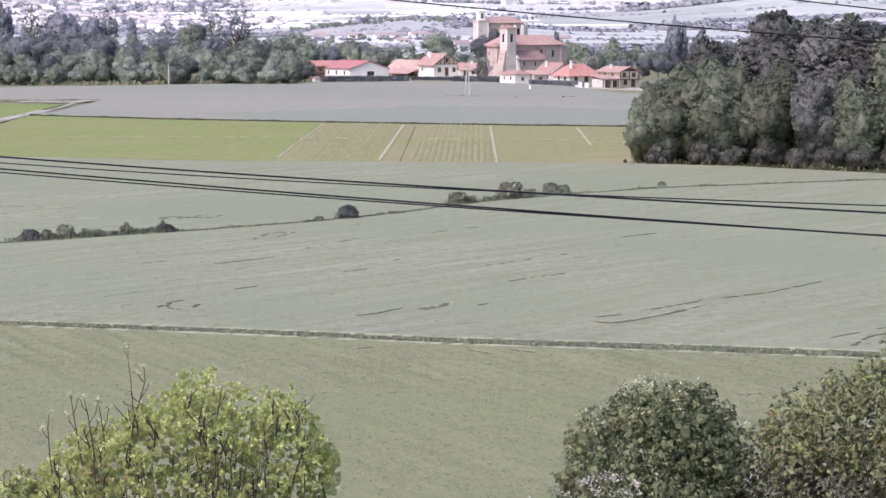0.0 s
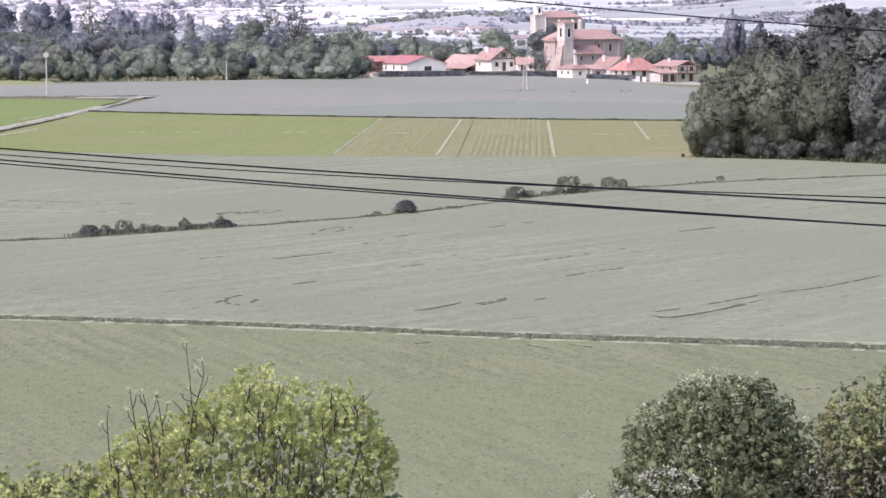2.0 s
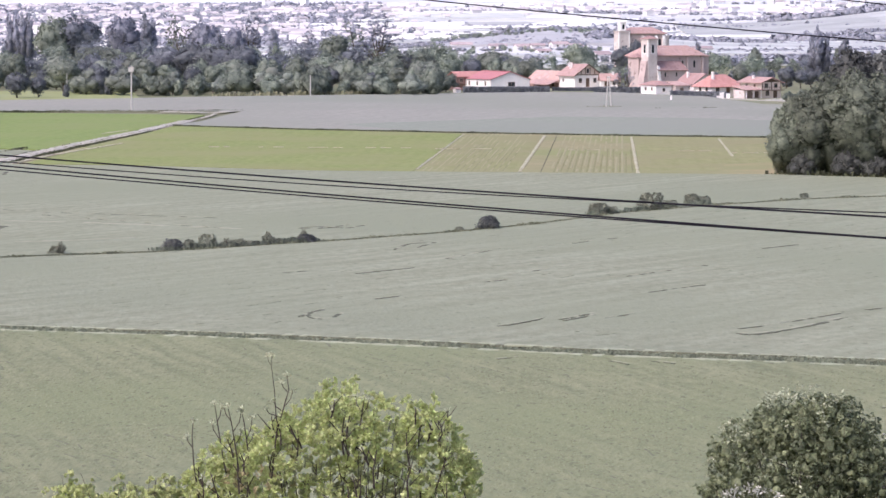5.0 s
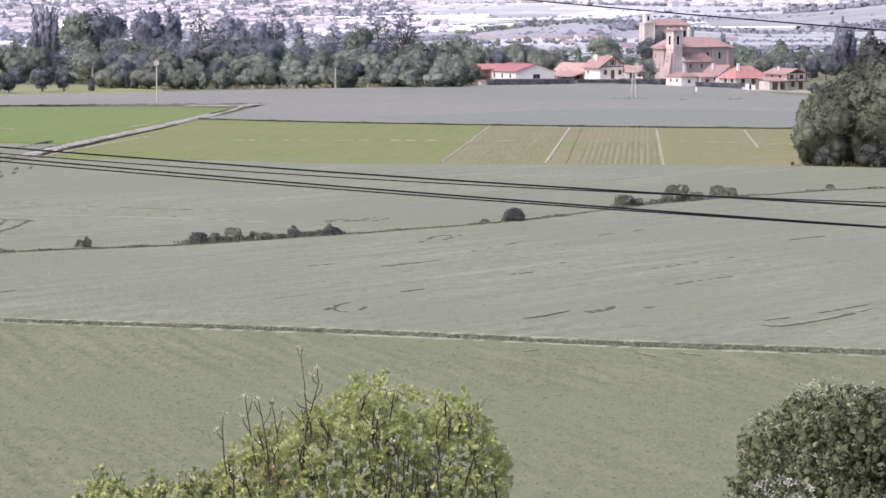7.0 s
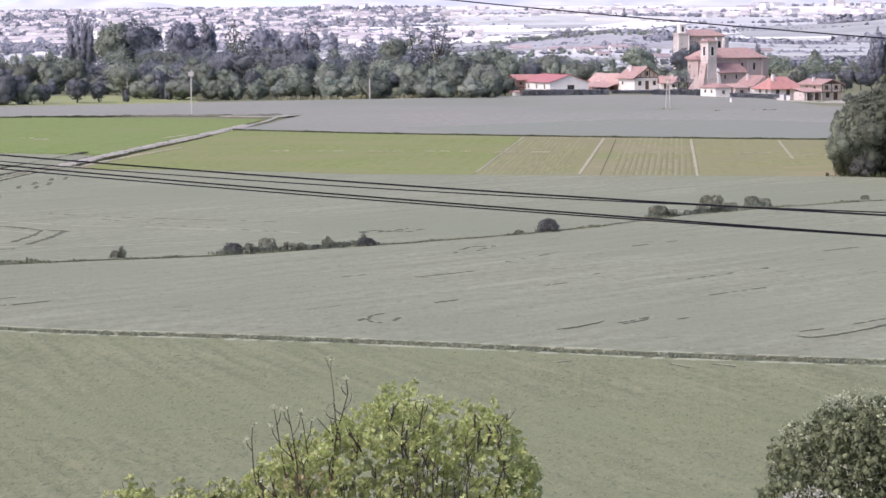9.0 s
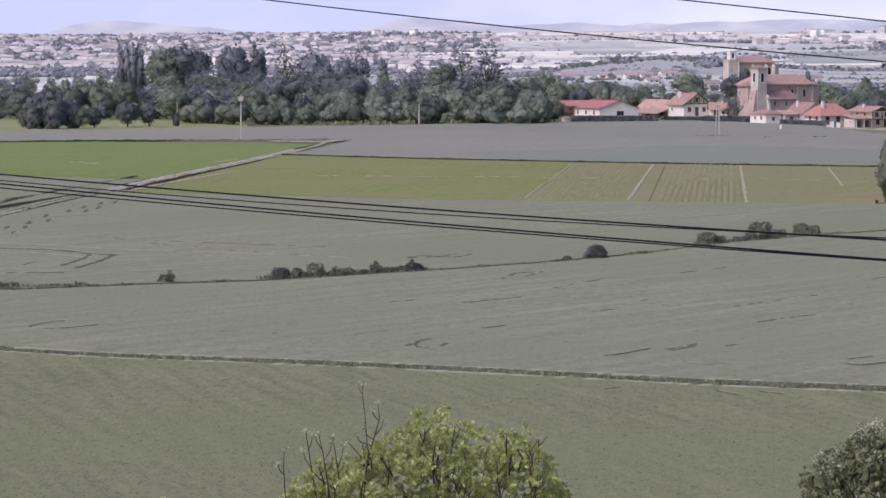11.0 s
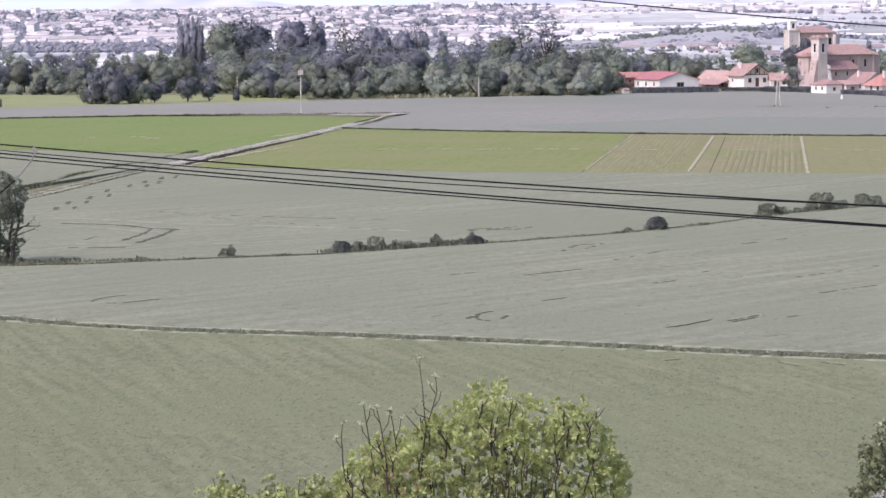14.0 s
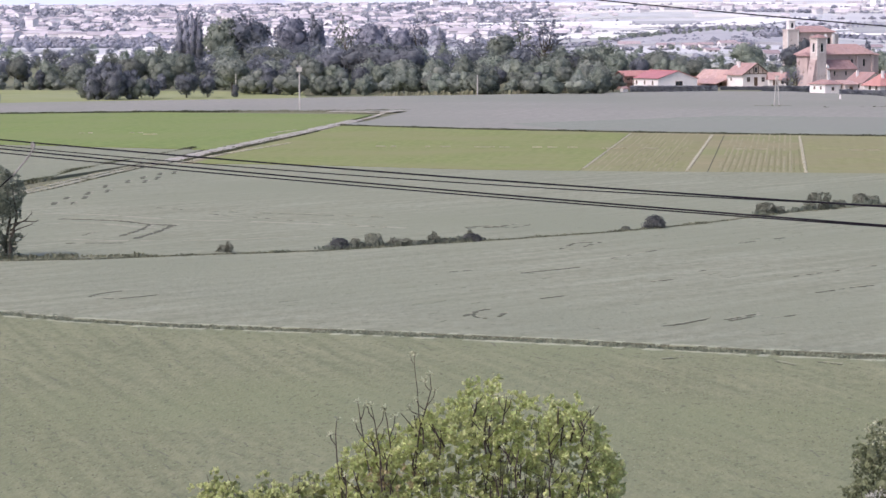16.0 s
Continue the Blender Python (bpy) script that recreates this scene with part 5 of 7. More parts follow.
plant("ditch1", "bush", "rounded grey-green bush on the ditch bank", "bush", 15.0, 377, -0.45, 1.9, 10, "bushes on the ditch bank", 1.22)
plant("ditch1", "bush", "rounded green bush on the ditch bank", "bush", 16.7, 378, -0.45, 1.5, 130, "bushes on the ditch bank", 1.22)
plant("ditch1", "bush", "tiny bush on the ditch bank", "bush", 31.5, 390.1, -0.45, 1.15, 10, "bushes on the ditch bank", 1.22)


# the old tree by the ditch, part bare
def ditch_tree():
    rng = np.random.default_rng(7)
    ob = thing("tree", "old ivy-dark tree with bare grey limbs by the ditch", "tree", pose(-81.2, 286.5, -0.45))
    lobes = []
    for i in range(40):
        a, u = rng.uniform(0, 2 * math.pi), rng.uniform(0.0, 1.0)
        k = 2.9 * math.sqrt(max(0.05, 1 - (u * 1.5 - 0.7) ** 2)) * rng.uniform(0.35, 1.0)
        r = rng.uniform(0.6, 1.15)
        lobes.append((k * math.cos(a), k * math.sin(a), 4.2 + 5.5 * u, r, r, r))
    for i in range(30):
        a, k = rng.uniform(0, 2 * math.pi), rng.uniform(0.3, 2.8)
        lobes.append((k * math.cos(a), k * math.sin(a), rng.uniform(0.3, 4.2) * (1.2 - 0.25 * k), 0.6, 0.6, 0.6))
    s = Shape()
    for i, (x, y) in enumerate(((0.0, 0.0), (0.9, 0.3), (-0.8, 0.2), (1.5, -0.3))):
        s.tube([(x, y, -0.5), (x * 1.1, y, 2.2), (x * 1.5 + 0.2, y, 5), (x * 1.3, y, 8)], [0.24, 0.18, 0.12, 0.03], 7)
    part("trunk", s.mesh("trunk_ditch_tree", M_bark), ob, "several grey leaning stems")
    for pts in (((1.6, 0, 3.4), (2.4, 0, 4.1), (3.3, 0, 4.6), (3.9, 0, 5.2)), ((1.5, 0, 3.0), (2.5, -0.3, 3.6), (4.0, -0.3, 4.1)), ((1.4, 0, 4.0), (3.0, 0.3, 4.4), (4.4, 0.2, 4.4)), ((1.0, 0, 2.0), (2.2, 0.4, 2.8), (2.9, 0.3, 2.6))):
        b = Shape()
        b.tube(pts, [0.10, 0.07, 0.045, 0.02][:len(pts)], 5)
        for q in pts[1:]:
            for _ in range(3):
                e = Vector(q) + Vector((rng.uniform(0, .7), rng.uniform(-.4, .4), rng.uniform(-.3, .6)))
                b.tube([q, tuple(e)], [0.025, 0.008], 4)
        part("branch", b.mesh("branch_ditch_tree", M_bark), ob, "bare grey branch")
    part("crown", foliage("crown_ditch_tree", clumped(rng, lobes, 70, 12, 0.06, 0.2, 0.7, (0.1, 0.3)), M_leaf_soft), ob)


ditch_tree()


# ---- shrubs in front of the camera, on the hillside ----
def rosettes(rng, pts, dirs, per, length, width, up=0.5, open_=0.9):
    """Leaf corners: small fans of leaves at each point."""
    n = len(pts)
    p = np.repeat(pts, per, 0)
    d = np.repeat(dirs, per, 0) * 0.6 + rng.normal(0, open_, (n * per, 3)) * 0.7 + (0, 0, up)
    d /= np.linalg.norm(d, axis=1)[:, None]
    t = np.cross(d, rng.normal(size=(n * per, 3)))
    t /= np.linalg.norm(t, axis=1)[:, None]
    b = np.cross(d, t)
    L = (length * rng.uniform(0.55, 1.25, n * per))[:, None]
    w = (width * rng.uniform(0.7, 1.3, n * per))[:, None]
    p = p + rng.normal(0, length * 0.25, p.shape)
    v = np.empty((n * per, 6, 3))
    v[:, 0] = p
    v[:, 1] = p + d * L * 0.35 + t * w * 0.5 + b * w * 0.2
    v[:, 2] = p + d * L * 0.72 + t * w * 0.42 + b * w * 0.1
    v[:, 3] = p + d * L - b * L * 0.12
    v[:, 4] = p + d * L * 0.72 - t * w * 0.42 + b * w * 0.1
    v[:, 5] = p + d * L * 0.35 - t * w * 0.5 + b * w * 0.2
    return v.reshape(-1, 3)


def shell(rng, lobes, n, spread=0.12):
    lobes = np.asarray(lobes, float)
    k = rng.choice(len(lobes), n, p=lobes[:, 3] ** 2 / (lobes[:, 3] ** 2).sum())
    d = rng.normal(size=(n, 3))
    d[:, 2] = np.abs(d[:, 2]) * 1.0 - 0.35
    d /= np.linalg.norm(d, axis=1)[:, None]
    r = 1 - np.abs(rng.normal(0, spread, n))
    return lobes[k, :3] + d * r[:, None] * lobes[k, 3:], d


def puffs(rng, pts, dirs, per, rad, length, width):
    """Leaf corners: little round sprays, leaves pointing out all round."""
    n = len(pts) * per
    d = np.repeat(dirs, per, 0) * 0.7 + rng.normal(size=(n, 3))
    d /= np.linalg.norm(d, axis=1)[:, None]
    p = np.repeat(pts, per, 0) + d * (rad * rng.uniform(0.3, 1.0, n) * np.repeat(rng.uniform(0.6, 1.4, len(pts)), per))[:, None]
    t = np.cross(d, rng.normal(size=(n, 3)))
    t /= np.linalg.norm(t, axis=1)[:, None]
    b = np.cross(d, t)
    d2 = d + rng.normal(0, 0.5, (n, 3))
    L = (length * rng.uniform(0.6, 1.25, n))[:, None]
    w = (width * rng.uniform(0.7, 1.3, n))[:, None]
    v = np.empty((n, 4, 3))
    v[:, 0], v[:, 2] = p, p + d2 * L - b * L * 0.1
    v[:, 1], v[:, 3] = p + d2 * L * 0.5 + t * w * 0.5 + b * w * 0.2, p + d2 * L * 0.5 - t * w * 0.5 + b * w * 0.2
    return v.reshape(-1, 3)


def stems(rng, base, tips, r0=0.014, fork=3):
    """Twigs from the base to the tips."""
    s = Shape()
    base = Vector(base)
    for q in tips:
        q = Vector(q)
        mid = base.lerp(q, 0.55) + Vector((rng.normal(0, .08), rng.normal(0, .08), 0.1))
        k1 = base.lerp(q, 0.82) + Vector((rng.normal(0, .05), rng.normal(0, .05), 0.03))
        s.tube([base + Vector((rng.normal(0, .1), rng.normal(0, .1), 0)), mid, k1, q], [r0, r0 * .7, r0 * .5, r0 * .22], 5)
        for _ in range(fork):
            a = mid.lerp(q, rng.uniform(0.2, 0.9))
            e = a + Vector((rng.normal(0, .13), rng.normal(0, .13), abs(rng.normal(0.1, .12))))
            s.tube([a, a.lerp(e, .5) + Vector((rng.normal(0, .015), 0, 0)), e], [r0 * .35, r0 * .28, r0 * .15], 4)
    return s


def fresh_shrub():
    rng = np.random.default_rng(3)
    ob = thing("shrub", "bright green shrub with dry seed twigs on the hillside", "shrub", pose(-1.905, 20.0, 19.4))

    def crown(n, deep):
        """Shoot ends over a broad uneven dome."""
        x = rng.uniform(-1.14, 1.12, n)
        y = rng.uniform(-1, 1, n) * 0.5 * np.sqrt(np.maximum(0.03, 1 - (x / 1.25) ** 2))
        top = 3.74 - 0.42 * np.abs((x - 0.12) / 1.05) ** 2.2 - 0.5 * y * y + 0.07 * np.sin(x * 9 + 1) + 0.08 * np.sin(x * 23 + y * 14) + 0.07 * np.sin(x * 41 + y * 30)
        top -= 0.20 * np.exp(-((x + 0.62) / 0.18) ** 2) + 0.5 * np.maximum(0, np.abs(x) - 0.95)
        z = top - np.abs(rng.normal(0, deep, n)) - (rng.random(n) < 0.72) * rng.uniform(0, 1.0, n)
        return np.stack([x, y, z], 1)

    p = crown(2100, 0.07)
    d = np.stack([p[:, 0] * 0.5, p[:, 1] * 0.6 - 0.15, np.full(len(p), 0.7)], 1)
    part("foliage", quads("fresh_foliage", rosettes(rng, p, d, 18, 0.035, 0.020, 0.35, 1.3), M_leaf_bright, 6), ob, "bright yellow-green leaves in rosettes")
    # inner fill whose darker colour stands for shade within the crown
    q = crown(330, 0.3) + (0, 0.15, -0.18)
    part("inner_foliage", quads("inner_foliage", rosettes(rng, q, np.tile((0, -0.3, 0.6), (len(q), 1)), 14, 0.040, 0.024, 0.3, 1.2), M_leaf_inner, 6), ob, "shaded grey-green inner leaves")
    q = crown(260, 0.3)
    keep = (q[:, 0] < -0.25) & (q[:, 0] > -0.95) & (q[:, 2] < 3.35)
    q[:, 1] -= 0.25
    part("young_leaves", quads("rust_foliage", rosettes(rng, q[keep], np.tile((0, -0.3, 0.6), (int(keep.sum()), 1)), 9, 0.045, 0.016, 0.4), M_leaf_rust, 6), ob, "rusty young leaves")
    tips = crown(46, 0.05)
    part("branchwork", stems(rng, (0, 0.1, 0), tips, 0.009, 5).mesh("fresh_stems", M_twig), ob, "brown twiggy stems")
    for k, (x, y, z) in enumerate(crown(120, 0.06)):
        if y > 0.12:
            continue
        y -= 0.16
        proud = k % 3 == 0                       # every third shoot stands out above the leaves
        z += rng.uniform(0.03, 0.13) if proud else 0.0
        h = rng.uniform(0.10, 0.28)
        bx = x - x * 0.12 * h + rng.normal(0, 0.03)
        shoot = Shape()
        shoot.tube([(bx, y, z - h), ((x + bx) / 2 + rng.normal(0, 0.012), y - 0.01, z - h * 0.5), (x, y, z + 0.02)], [0.0075, 0.006, 0.0035], 5)
        for u in (0.35, 0.7):
            e = rng.normal(0, 0.05)
            shoot.tube([(bx + (x - bx) * u, y, z - h * (1 - u)), (x + e, y - 0.02, z - h * (1 - u) + abs(e) + 0.03)], [0.005, 0.0025], 4)
        ob_shoot = part("shoot", shoot.mesh("fresh_shoot", M_twig), ob, "dark upright shoot")
        if proud:
            pale = x > 0.3 or k % 2
            part("seed_tuft" if pale else "leaf_tuft", quads("shoot_tuft", rosettes(rng, np.array([(x, y, z), (x + rng.normal(0, .02), y, z - 0.05)]), np.array([(0, 0, 1.0)] * 2), 12, 0.030, 0.014, 0.25, 1.3), M_seed if pale else M_leaf_bright, 6), ob_shoot)
    heads = []

    def dry(pts, forks, r=0.0066):
        s = Shape()
        s.tube(pts, [r * (1 - .6 * i / (len(pts) - 1)) for i in range(len(pts))], 5)
        for a, b in forks:
            a, b = Vector(a), Vector(b)
            s.tube([a, a.lerp(b, .5) + Vector((b.x - a.x, 0, -.01)) * .25, b], [r * .6, r * .5, r * .35], 4)
            heads.append(tuple(b))
        heads.append(pts[-1])
        part("dry_twig", s.mesh("dry_twig", M_twig), ob, "bare dark twig with seed heads")

    dry([(-.40, -.3, 3.2), (-.36, -.3, 3.55), (-.31, -.3, 3.72), (-.27, -.3, 3.86), (-.28, -.3, 3.97)], [((-.31, -.3, 3.70), (-.38, -.3, 3.78)), ((-.30, -.3, 3.74), (-.24, -.3, 3.86)), ((-.33, -.3, 3.66), (-.44, -.3, 3.72)), ((-.28, -.3, 3.85), (-.32, -.3, 3.92))])
    dry([(-.36, -.25, 3.5), (-.38, -.25, 3.85), (-.40, -.25, 4.02), (-.40, -.25, 4.11)], [((-.40, -.25, 4.03), (-.43, -.25, 4.11))], 0.004)
    dry([(-.62, -.3, 3.1), (-.66, -.3, 3.4), (-.69, -.3, 3.6), (-.72, -.3, 3.74)], [((-.68, -.3, 3.55), (-.62, -.3, 3.7)), ((-.69, -.3, 3.62), (-.75, -.3, 3.75)), ((-.67, -.3, 3.45), (-.62, -.3, 3.56))])
    dry([(-.70, -.28, 3.05), (-.76, -.28, 3.35), (-.80, -.28, 3.62), (-.82, -.28, 3.76)], [((-.79, -.28, 3.5), (-.84, -.28, 3.62)), ((-.80, -.28, 3.62), (-.77, -.28, 3.73))])
    dry([(-.58, -.3, 3.0), (-.57, -.3, 3.4), (-.60, -.3, 3.62), (-.62, -.3, 3.72)], [((-.58, -.3, 3.5), (-.54, -.3, 3.66)), ((-.575, -.3, 3.45), (-.53, -.3, 3.55))])
    dry([(-.95, -.2, 3.0), (-.99, -.2, 3.3), (-1.0, -.2, 3.5), (-.99, -.2, 3.62)], [((-1.0, -.2, 3.42), (-1.04, -.2, 3.5))])
    dry([(.24, -.3, 3.5), (.27, -.3, 3.7), (.29, -.3, 3.82)], [((.27, -.3, 3.68), (.32, -.3, 3.8)), ((.27, -.3, 3.7), (.22, -.3, 3.82))])
    dry([(.80, -.3, 3.1), (.88, -.3, 3.35), (.90, -.3, 3.5)], [((.88, -.3, 3.35), (.84, -.3, 3.5)), ((.86, -.3, 3.3), (.95, -.3, 3.38))])
    for h in heads:
        h = np.array([h])
        part("seed_head", quads("seed_head", rosettes(rng, h, np.array([(0, 0, 1.0)]), 22, 0.026, 0.010, 0.15, 1.5), M_seed, 6), ob, "pale dry seed head")


def tufted(rng, lobes, n, r0, r1, leaf, tall=1.15, deep=0.1, inner=True, low=0.0, high=9.0, loose=0.0):
    """Leaf corners of a shrub: small tufts over rounded lobes, with close twigs inside."""
    p, d = shell(rng, lobes, n, deep)
    keep = (p[:, 2] >= low) & (p[:, 2] <= high)
    p, r = p[keep], rng.uniform(r0, r1, n)[keep]
    tufts = np.concatenate([p, np.stack([r, r, r * tall], 1)], 1)
    a, an = clumped(rng, tufts, 14, 11, leaf, loose, 0.55, (0.15, 0.45), 0.85, 1, (0.2, 0.5))
    if not inner:
        return a, an
    b, bn = clumped(rng, lobes, 300, 7, leaf * 1.5, 0.06, 0.6, (0.03, 0.10), 0.70)
    return np.concatenate([a, b]), np.concatenate([an, bn])


def hawthorn():
    rng = np.random.default_rng(4)
    ob = thing("shrub", "dark rounded hawthorn flecked with white blossom on the hillside", "shrub", pose(1.60, 20.2, 19.4))
    lobes = [(-.14, 0, 3.47, .22, .25, .22), (.32, 0, 3.42, .22, .3, .25), (.12, 0, 3.40, .3, .4, .31), (0.0, 0, 3.25, .42, .45, .52), (.33, .05, 3.28, .26, .4, .42), (-.32, 0, 3.08, .36, .42, .48), (-.52, 0, 2.8, .22, .4, .5), (.46, 0, 2.95, .24, .45, .6), (0.05, .12, 2.75, .5, .4, .52), (.0, .2, 2.4, .75, .5, .6), (.28, -.3, 2.86, .26, .26, .22), (-.3, -.28, 2.9, .26, .26, .22), (.0, -.34, 2.98, .24, .24, .2)]
    part("foliage", foliage("haw_foliage", tufted(rng, lobes, 680, 0.05, 0.11, 0.0105), M_leaf_haw), ob)
    # pale upward flecks: some blossom, and light on leaf tips given as colour
    p, d = shell(rng, lobes, 2600, 0.03)
    keep = (d[:, 2] + rng.normal(0, .12, len(p)) > 0.70) & (p[:, 0] < 0.32) & (p[:, 2] > 3.1)
    p = p + d * 0.075
    part("blossom", quads("haw_lit_flecks", puffs(rng, p[keep][::3], d[keep][::3], 12, 0.03, 0.018, 0.014), M_seed), ob, "pale blossom flecks and painted lit leaf tips")
    tips, _ = shell(rng, lobes, 60, 0.1)
    part("branchwork", stems(rng, (0, 0, 0), tips, 0.012, 2).mesh("haw_stems", M_twig), ob, "dark twigs")


def bramble(x, y, z, lobes, seed, materials, label, n, leaf, centre=None, tall=1.3):
    """A loose shrub whose tufts differ in colour, with blossom round the given centres."""
    rng = np.random.default_rng(seed)
    ob = thing("shrub", label, "shrub", pose(x, y, z))
    for i, (material, share, words, low, high) in enumerate(materials):
        part("foliage", foliage("bramble_foliage", tufted(rng, lobes, max(8, int(n * share)), 0.035, 0.09, leaf, tall, 0.12, i == 0, low, high, 0.22), material), ob, words)
    if centre:
        p, d = shell(rng, lobes, 5200, 0.03)
        c = np.array(centre)
        keep = np.min(np.linalg.norm((p[:, None] - c[None, :, :3]) * (1, .4, 1), axis=2) / c[None, :, 3], axis=1) < 1
        p = p + d * 0.07
        if keep.any():
            part("blossom", quads("bramble_blossom", puffs(rng, p[keep][::2], d[keep][::2], 9, 0.024, 0.016, 0.013), M_blossom), ob, "white blossom sprays")
    tips, _ = shell(rng, lobes, 110, 0.02)
    part("branchwork", stems(rng, (0, 0, 0), tips * 1.012, 0.008, 4).mesh("bramble_stems", M_twig), ob, "thin brown stems")


fresh_shrub()
hawthorn()
OLIVE = (M_leaf_olive, 0.55, "olive-green leaves", 0, 9)
LIME = (M_leaf_lime, 0.34, "yellow-green young leaves", 3.1, 9)
RUST = (M_leaf_rust, 0.035, "rusty young leaves", 2.9, 9)
bramble(1.15, 19.6, 19.5, [(0.05, 0, 2.72, .28, .3, .30), (-.35, 0, 2.58, .25, .3, .30), (-.65, 0, 2.46, .2, .3, .3), (0, 0, 2.3, .7, .4, .4)], 5, [(M_leaf_haw, 0.6, "dull green leaves", 0, 9)], "low shrub covered in white blossom on the hillside", 260, 0.011, [(0.06, 0, 2.94, .17), (-.5, 0, 2.80, .07), (-.25, 0, 2.85, .07), (-.72, 0, 2.7, .07)])
# the last, darker tufts fill only the part below 3.15
bramble(2.75, 20.3, 19.4, [(-.28, 0, 3.08, .35, .4, .42), (.05, 0, 3.28, .36, .4, .42), (.35, 0, 3.38, .4, .4, .45), (.7, 0, 3.56, .4, .4, .5), (0.1, -.25, 2.8, .7, .4, .6), (.7, -.2, 2.9, .6, .5, .6), (0.3, 0, 2.4, 1.0, .5, .6)], 6, [OLIVE, LIME, RUST, (M_leaf_dusky, 0.8, "darker grey-brown twiggy tufts low in the shrub", 0, 3.15)], "olive-green hedge shrub with white blossom sprays", 1150, 0.0105, [(-.45, -.2, 3.35, .12), (-.42, -.3, 3.05, .10), (.3, -.4, 2.75, .12), (-.2, -.4, 2.6, .1)], 1.7)
bramble(-3.35, 20.0, 19.3, [(.15, 0, 2.95, .22, .3, .3), (-.15, 0, 2.9, .25, .3, .3), (-.45, 0, 2.95, .25, .3, .3), (0, 0, 2.5, .6, .4, .4)], 8, [(M_leaf_bright, 1.0, "bright green leaves", 0, 9)], "low bright green shrub on the hillside", 260, 0.013)


# ---- village ----
def arch_opening(s, x0, x1, y, z0, z1, out):
    """A dark arched opening just in front of a wall facing -y."""
    r = (x1 - x0) / 2
    pts = [(x0, z0), (x1, z0)] + [(x0 + r + r * math.cos(a), z1 - r + r * math.sin(a)) for a in [math.pi * k / 8 for k in range(9)]]
    s.solid([(x, y, z) for x, z in pts], [(x, y - out, z) for x, z in pts])


def gable_body(w, d, he, hr, ridge, hip=0.0, z0=-0.45):
    s = Shape()
    if hip:
        s.box(0, 0, z0, w, d, he)
        return s
    if ridge == "y":
        ring = [(0, z0), (w, z0), (w, he), (w / 2, hr), (0, he)]
        s.solid([(x, 0, z) for x, z in ring], [(x, d, z) for x, z in ring])
    else:
        ring = [(0, z0), (d, z0), (d, he), (d / 2, hr), (0, he)]
        s.solid([(0, y, z) for y, z in ring][::-1], [(w, y, z) for y, z in ring][::-1])
    return s


def gable_roof(w, d, he, hr, ridge, o=0.6, hip=0.0, t=0.22):
    """Roof shell with eaves, thickness t. hip: how far the ridge ends are drawn in."""
    s = Shape()
    if ridge == "y":
        m = Matrix(((0, 1, 0, 0), (1, 0, 0, 0), (0, 0, 1, 0), (0, 0, 0, 1)))
        w2, d2 = d, w
    else:
        m, w2, d2 = None, w, d
    slope = (hr - he) / (d2 / 2)
    ez = he - o * slope

    def quad(pts):
        low = [Vector(p) for p in pts]
        high = [p + Vector((0, 0, t)) for p in low]
        if m is not None:
            low, high = [m @ p for p in low][::-1], [m @ p for p in high][::-1]
        s.solid(low, high)
    x0, x1, r0, r1 = -o, w2 + o, hip - (0 if hip else o), w2 - hip + (0 if hip else o)
    quad([(x0, -o, ez), (x1, -o, ez), (r1, d2 / 2, hr), (r0, d2 / 2, hr)])
    quad([(r0, d2 / 2, hr), (r1, d2 / 2, hr), (x1, d2 + o, ez), (x0, d2 + o, ez)])
    if hip:
        quad([(x0, d2 + o, ez), (x0, -o, ez), (r0, d2 / 2, hr)])
        quad([(x1, -o, ez), (x1, d2 + o, ez), (r1, d2 / 2, hr)])
    return s


def opening(parent, face, u, z, ww, wh, kind="window"):
    """A window or door on the front (F), facing local -y, or the left side (L), facing local -x."""
    m = pose(u, 0, z) if face == "F" else pose(0, u, z, 0, 0, -90)
    fr, pa = Shape(), Shape()
    t = 0.12
    fr.box(-ww / 2 - t, -0.06, -t, -ww / 2, 0.05, wh + t)
    fr.box(ww / 2, -0.06, -t, ww / 2 + t, 0.05, wh + t)
    fr.box(-ww / 2, -0.06, wh, ww / 2, 0.05, wh + t)
    if kind == "window":
        fr.box(-ww / 2, -0.09, -t, ww / 2, 0.05, 0)
        fr.box(-0.03, -0.05, 0, 0.03, 0.04, wh)
    pa.box(-ww / 2, -0.025, 0, ww / 2, 0.02, wh)
    ob = part(kind, fr.mesh(kind + "_frame", M_frame), parent, m=m)
    part("pane" if kind == "window" else "leaf", pa.mesh("pane", M_glass if kind == "window" else M_wood), ob)


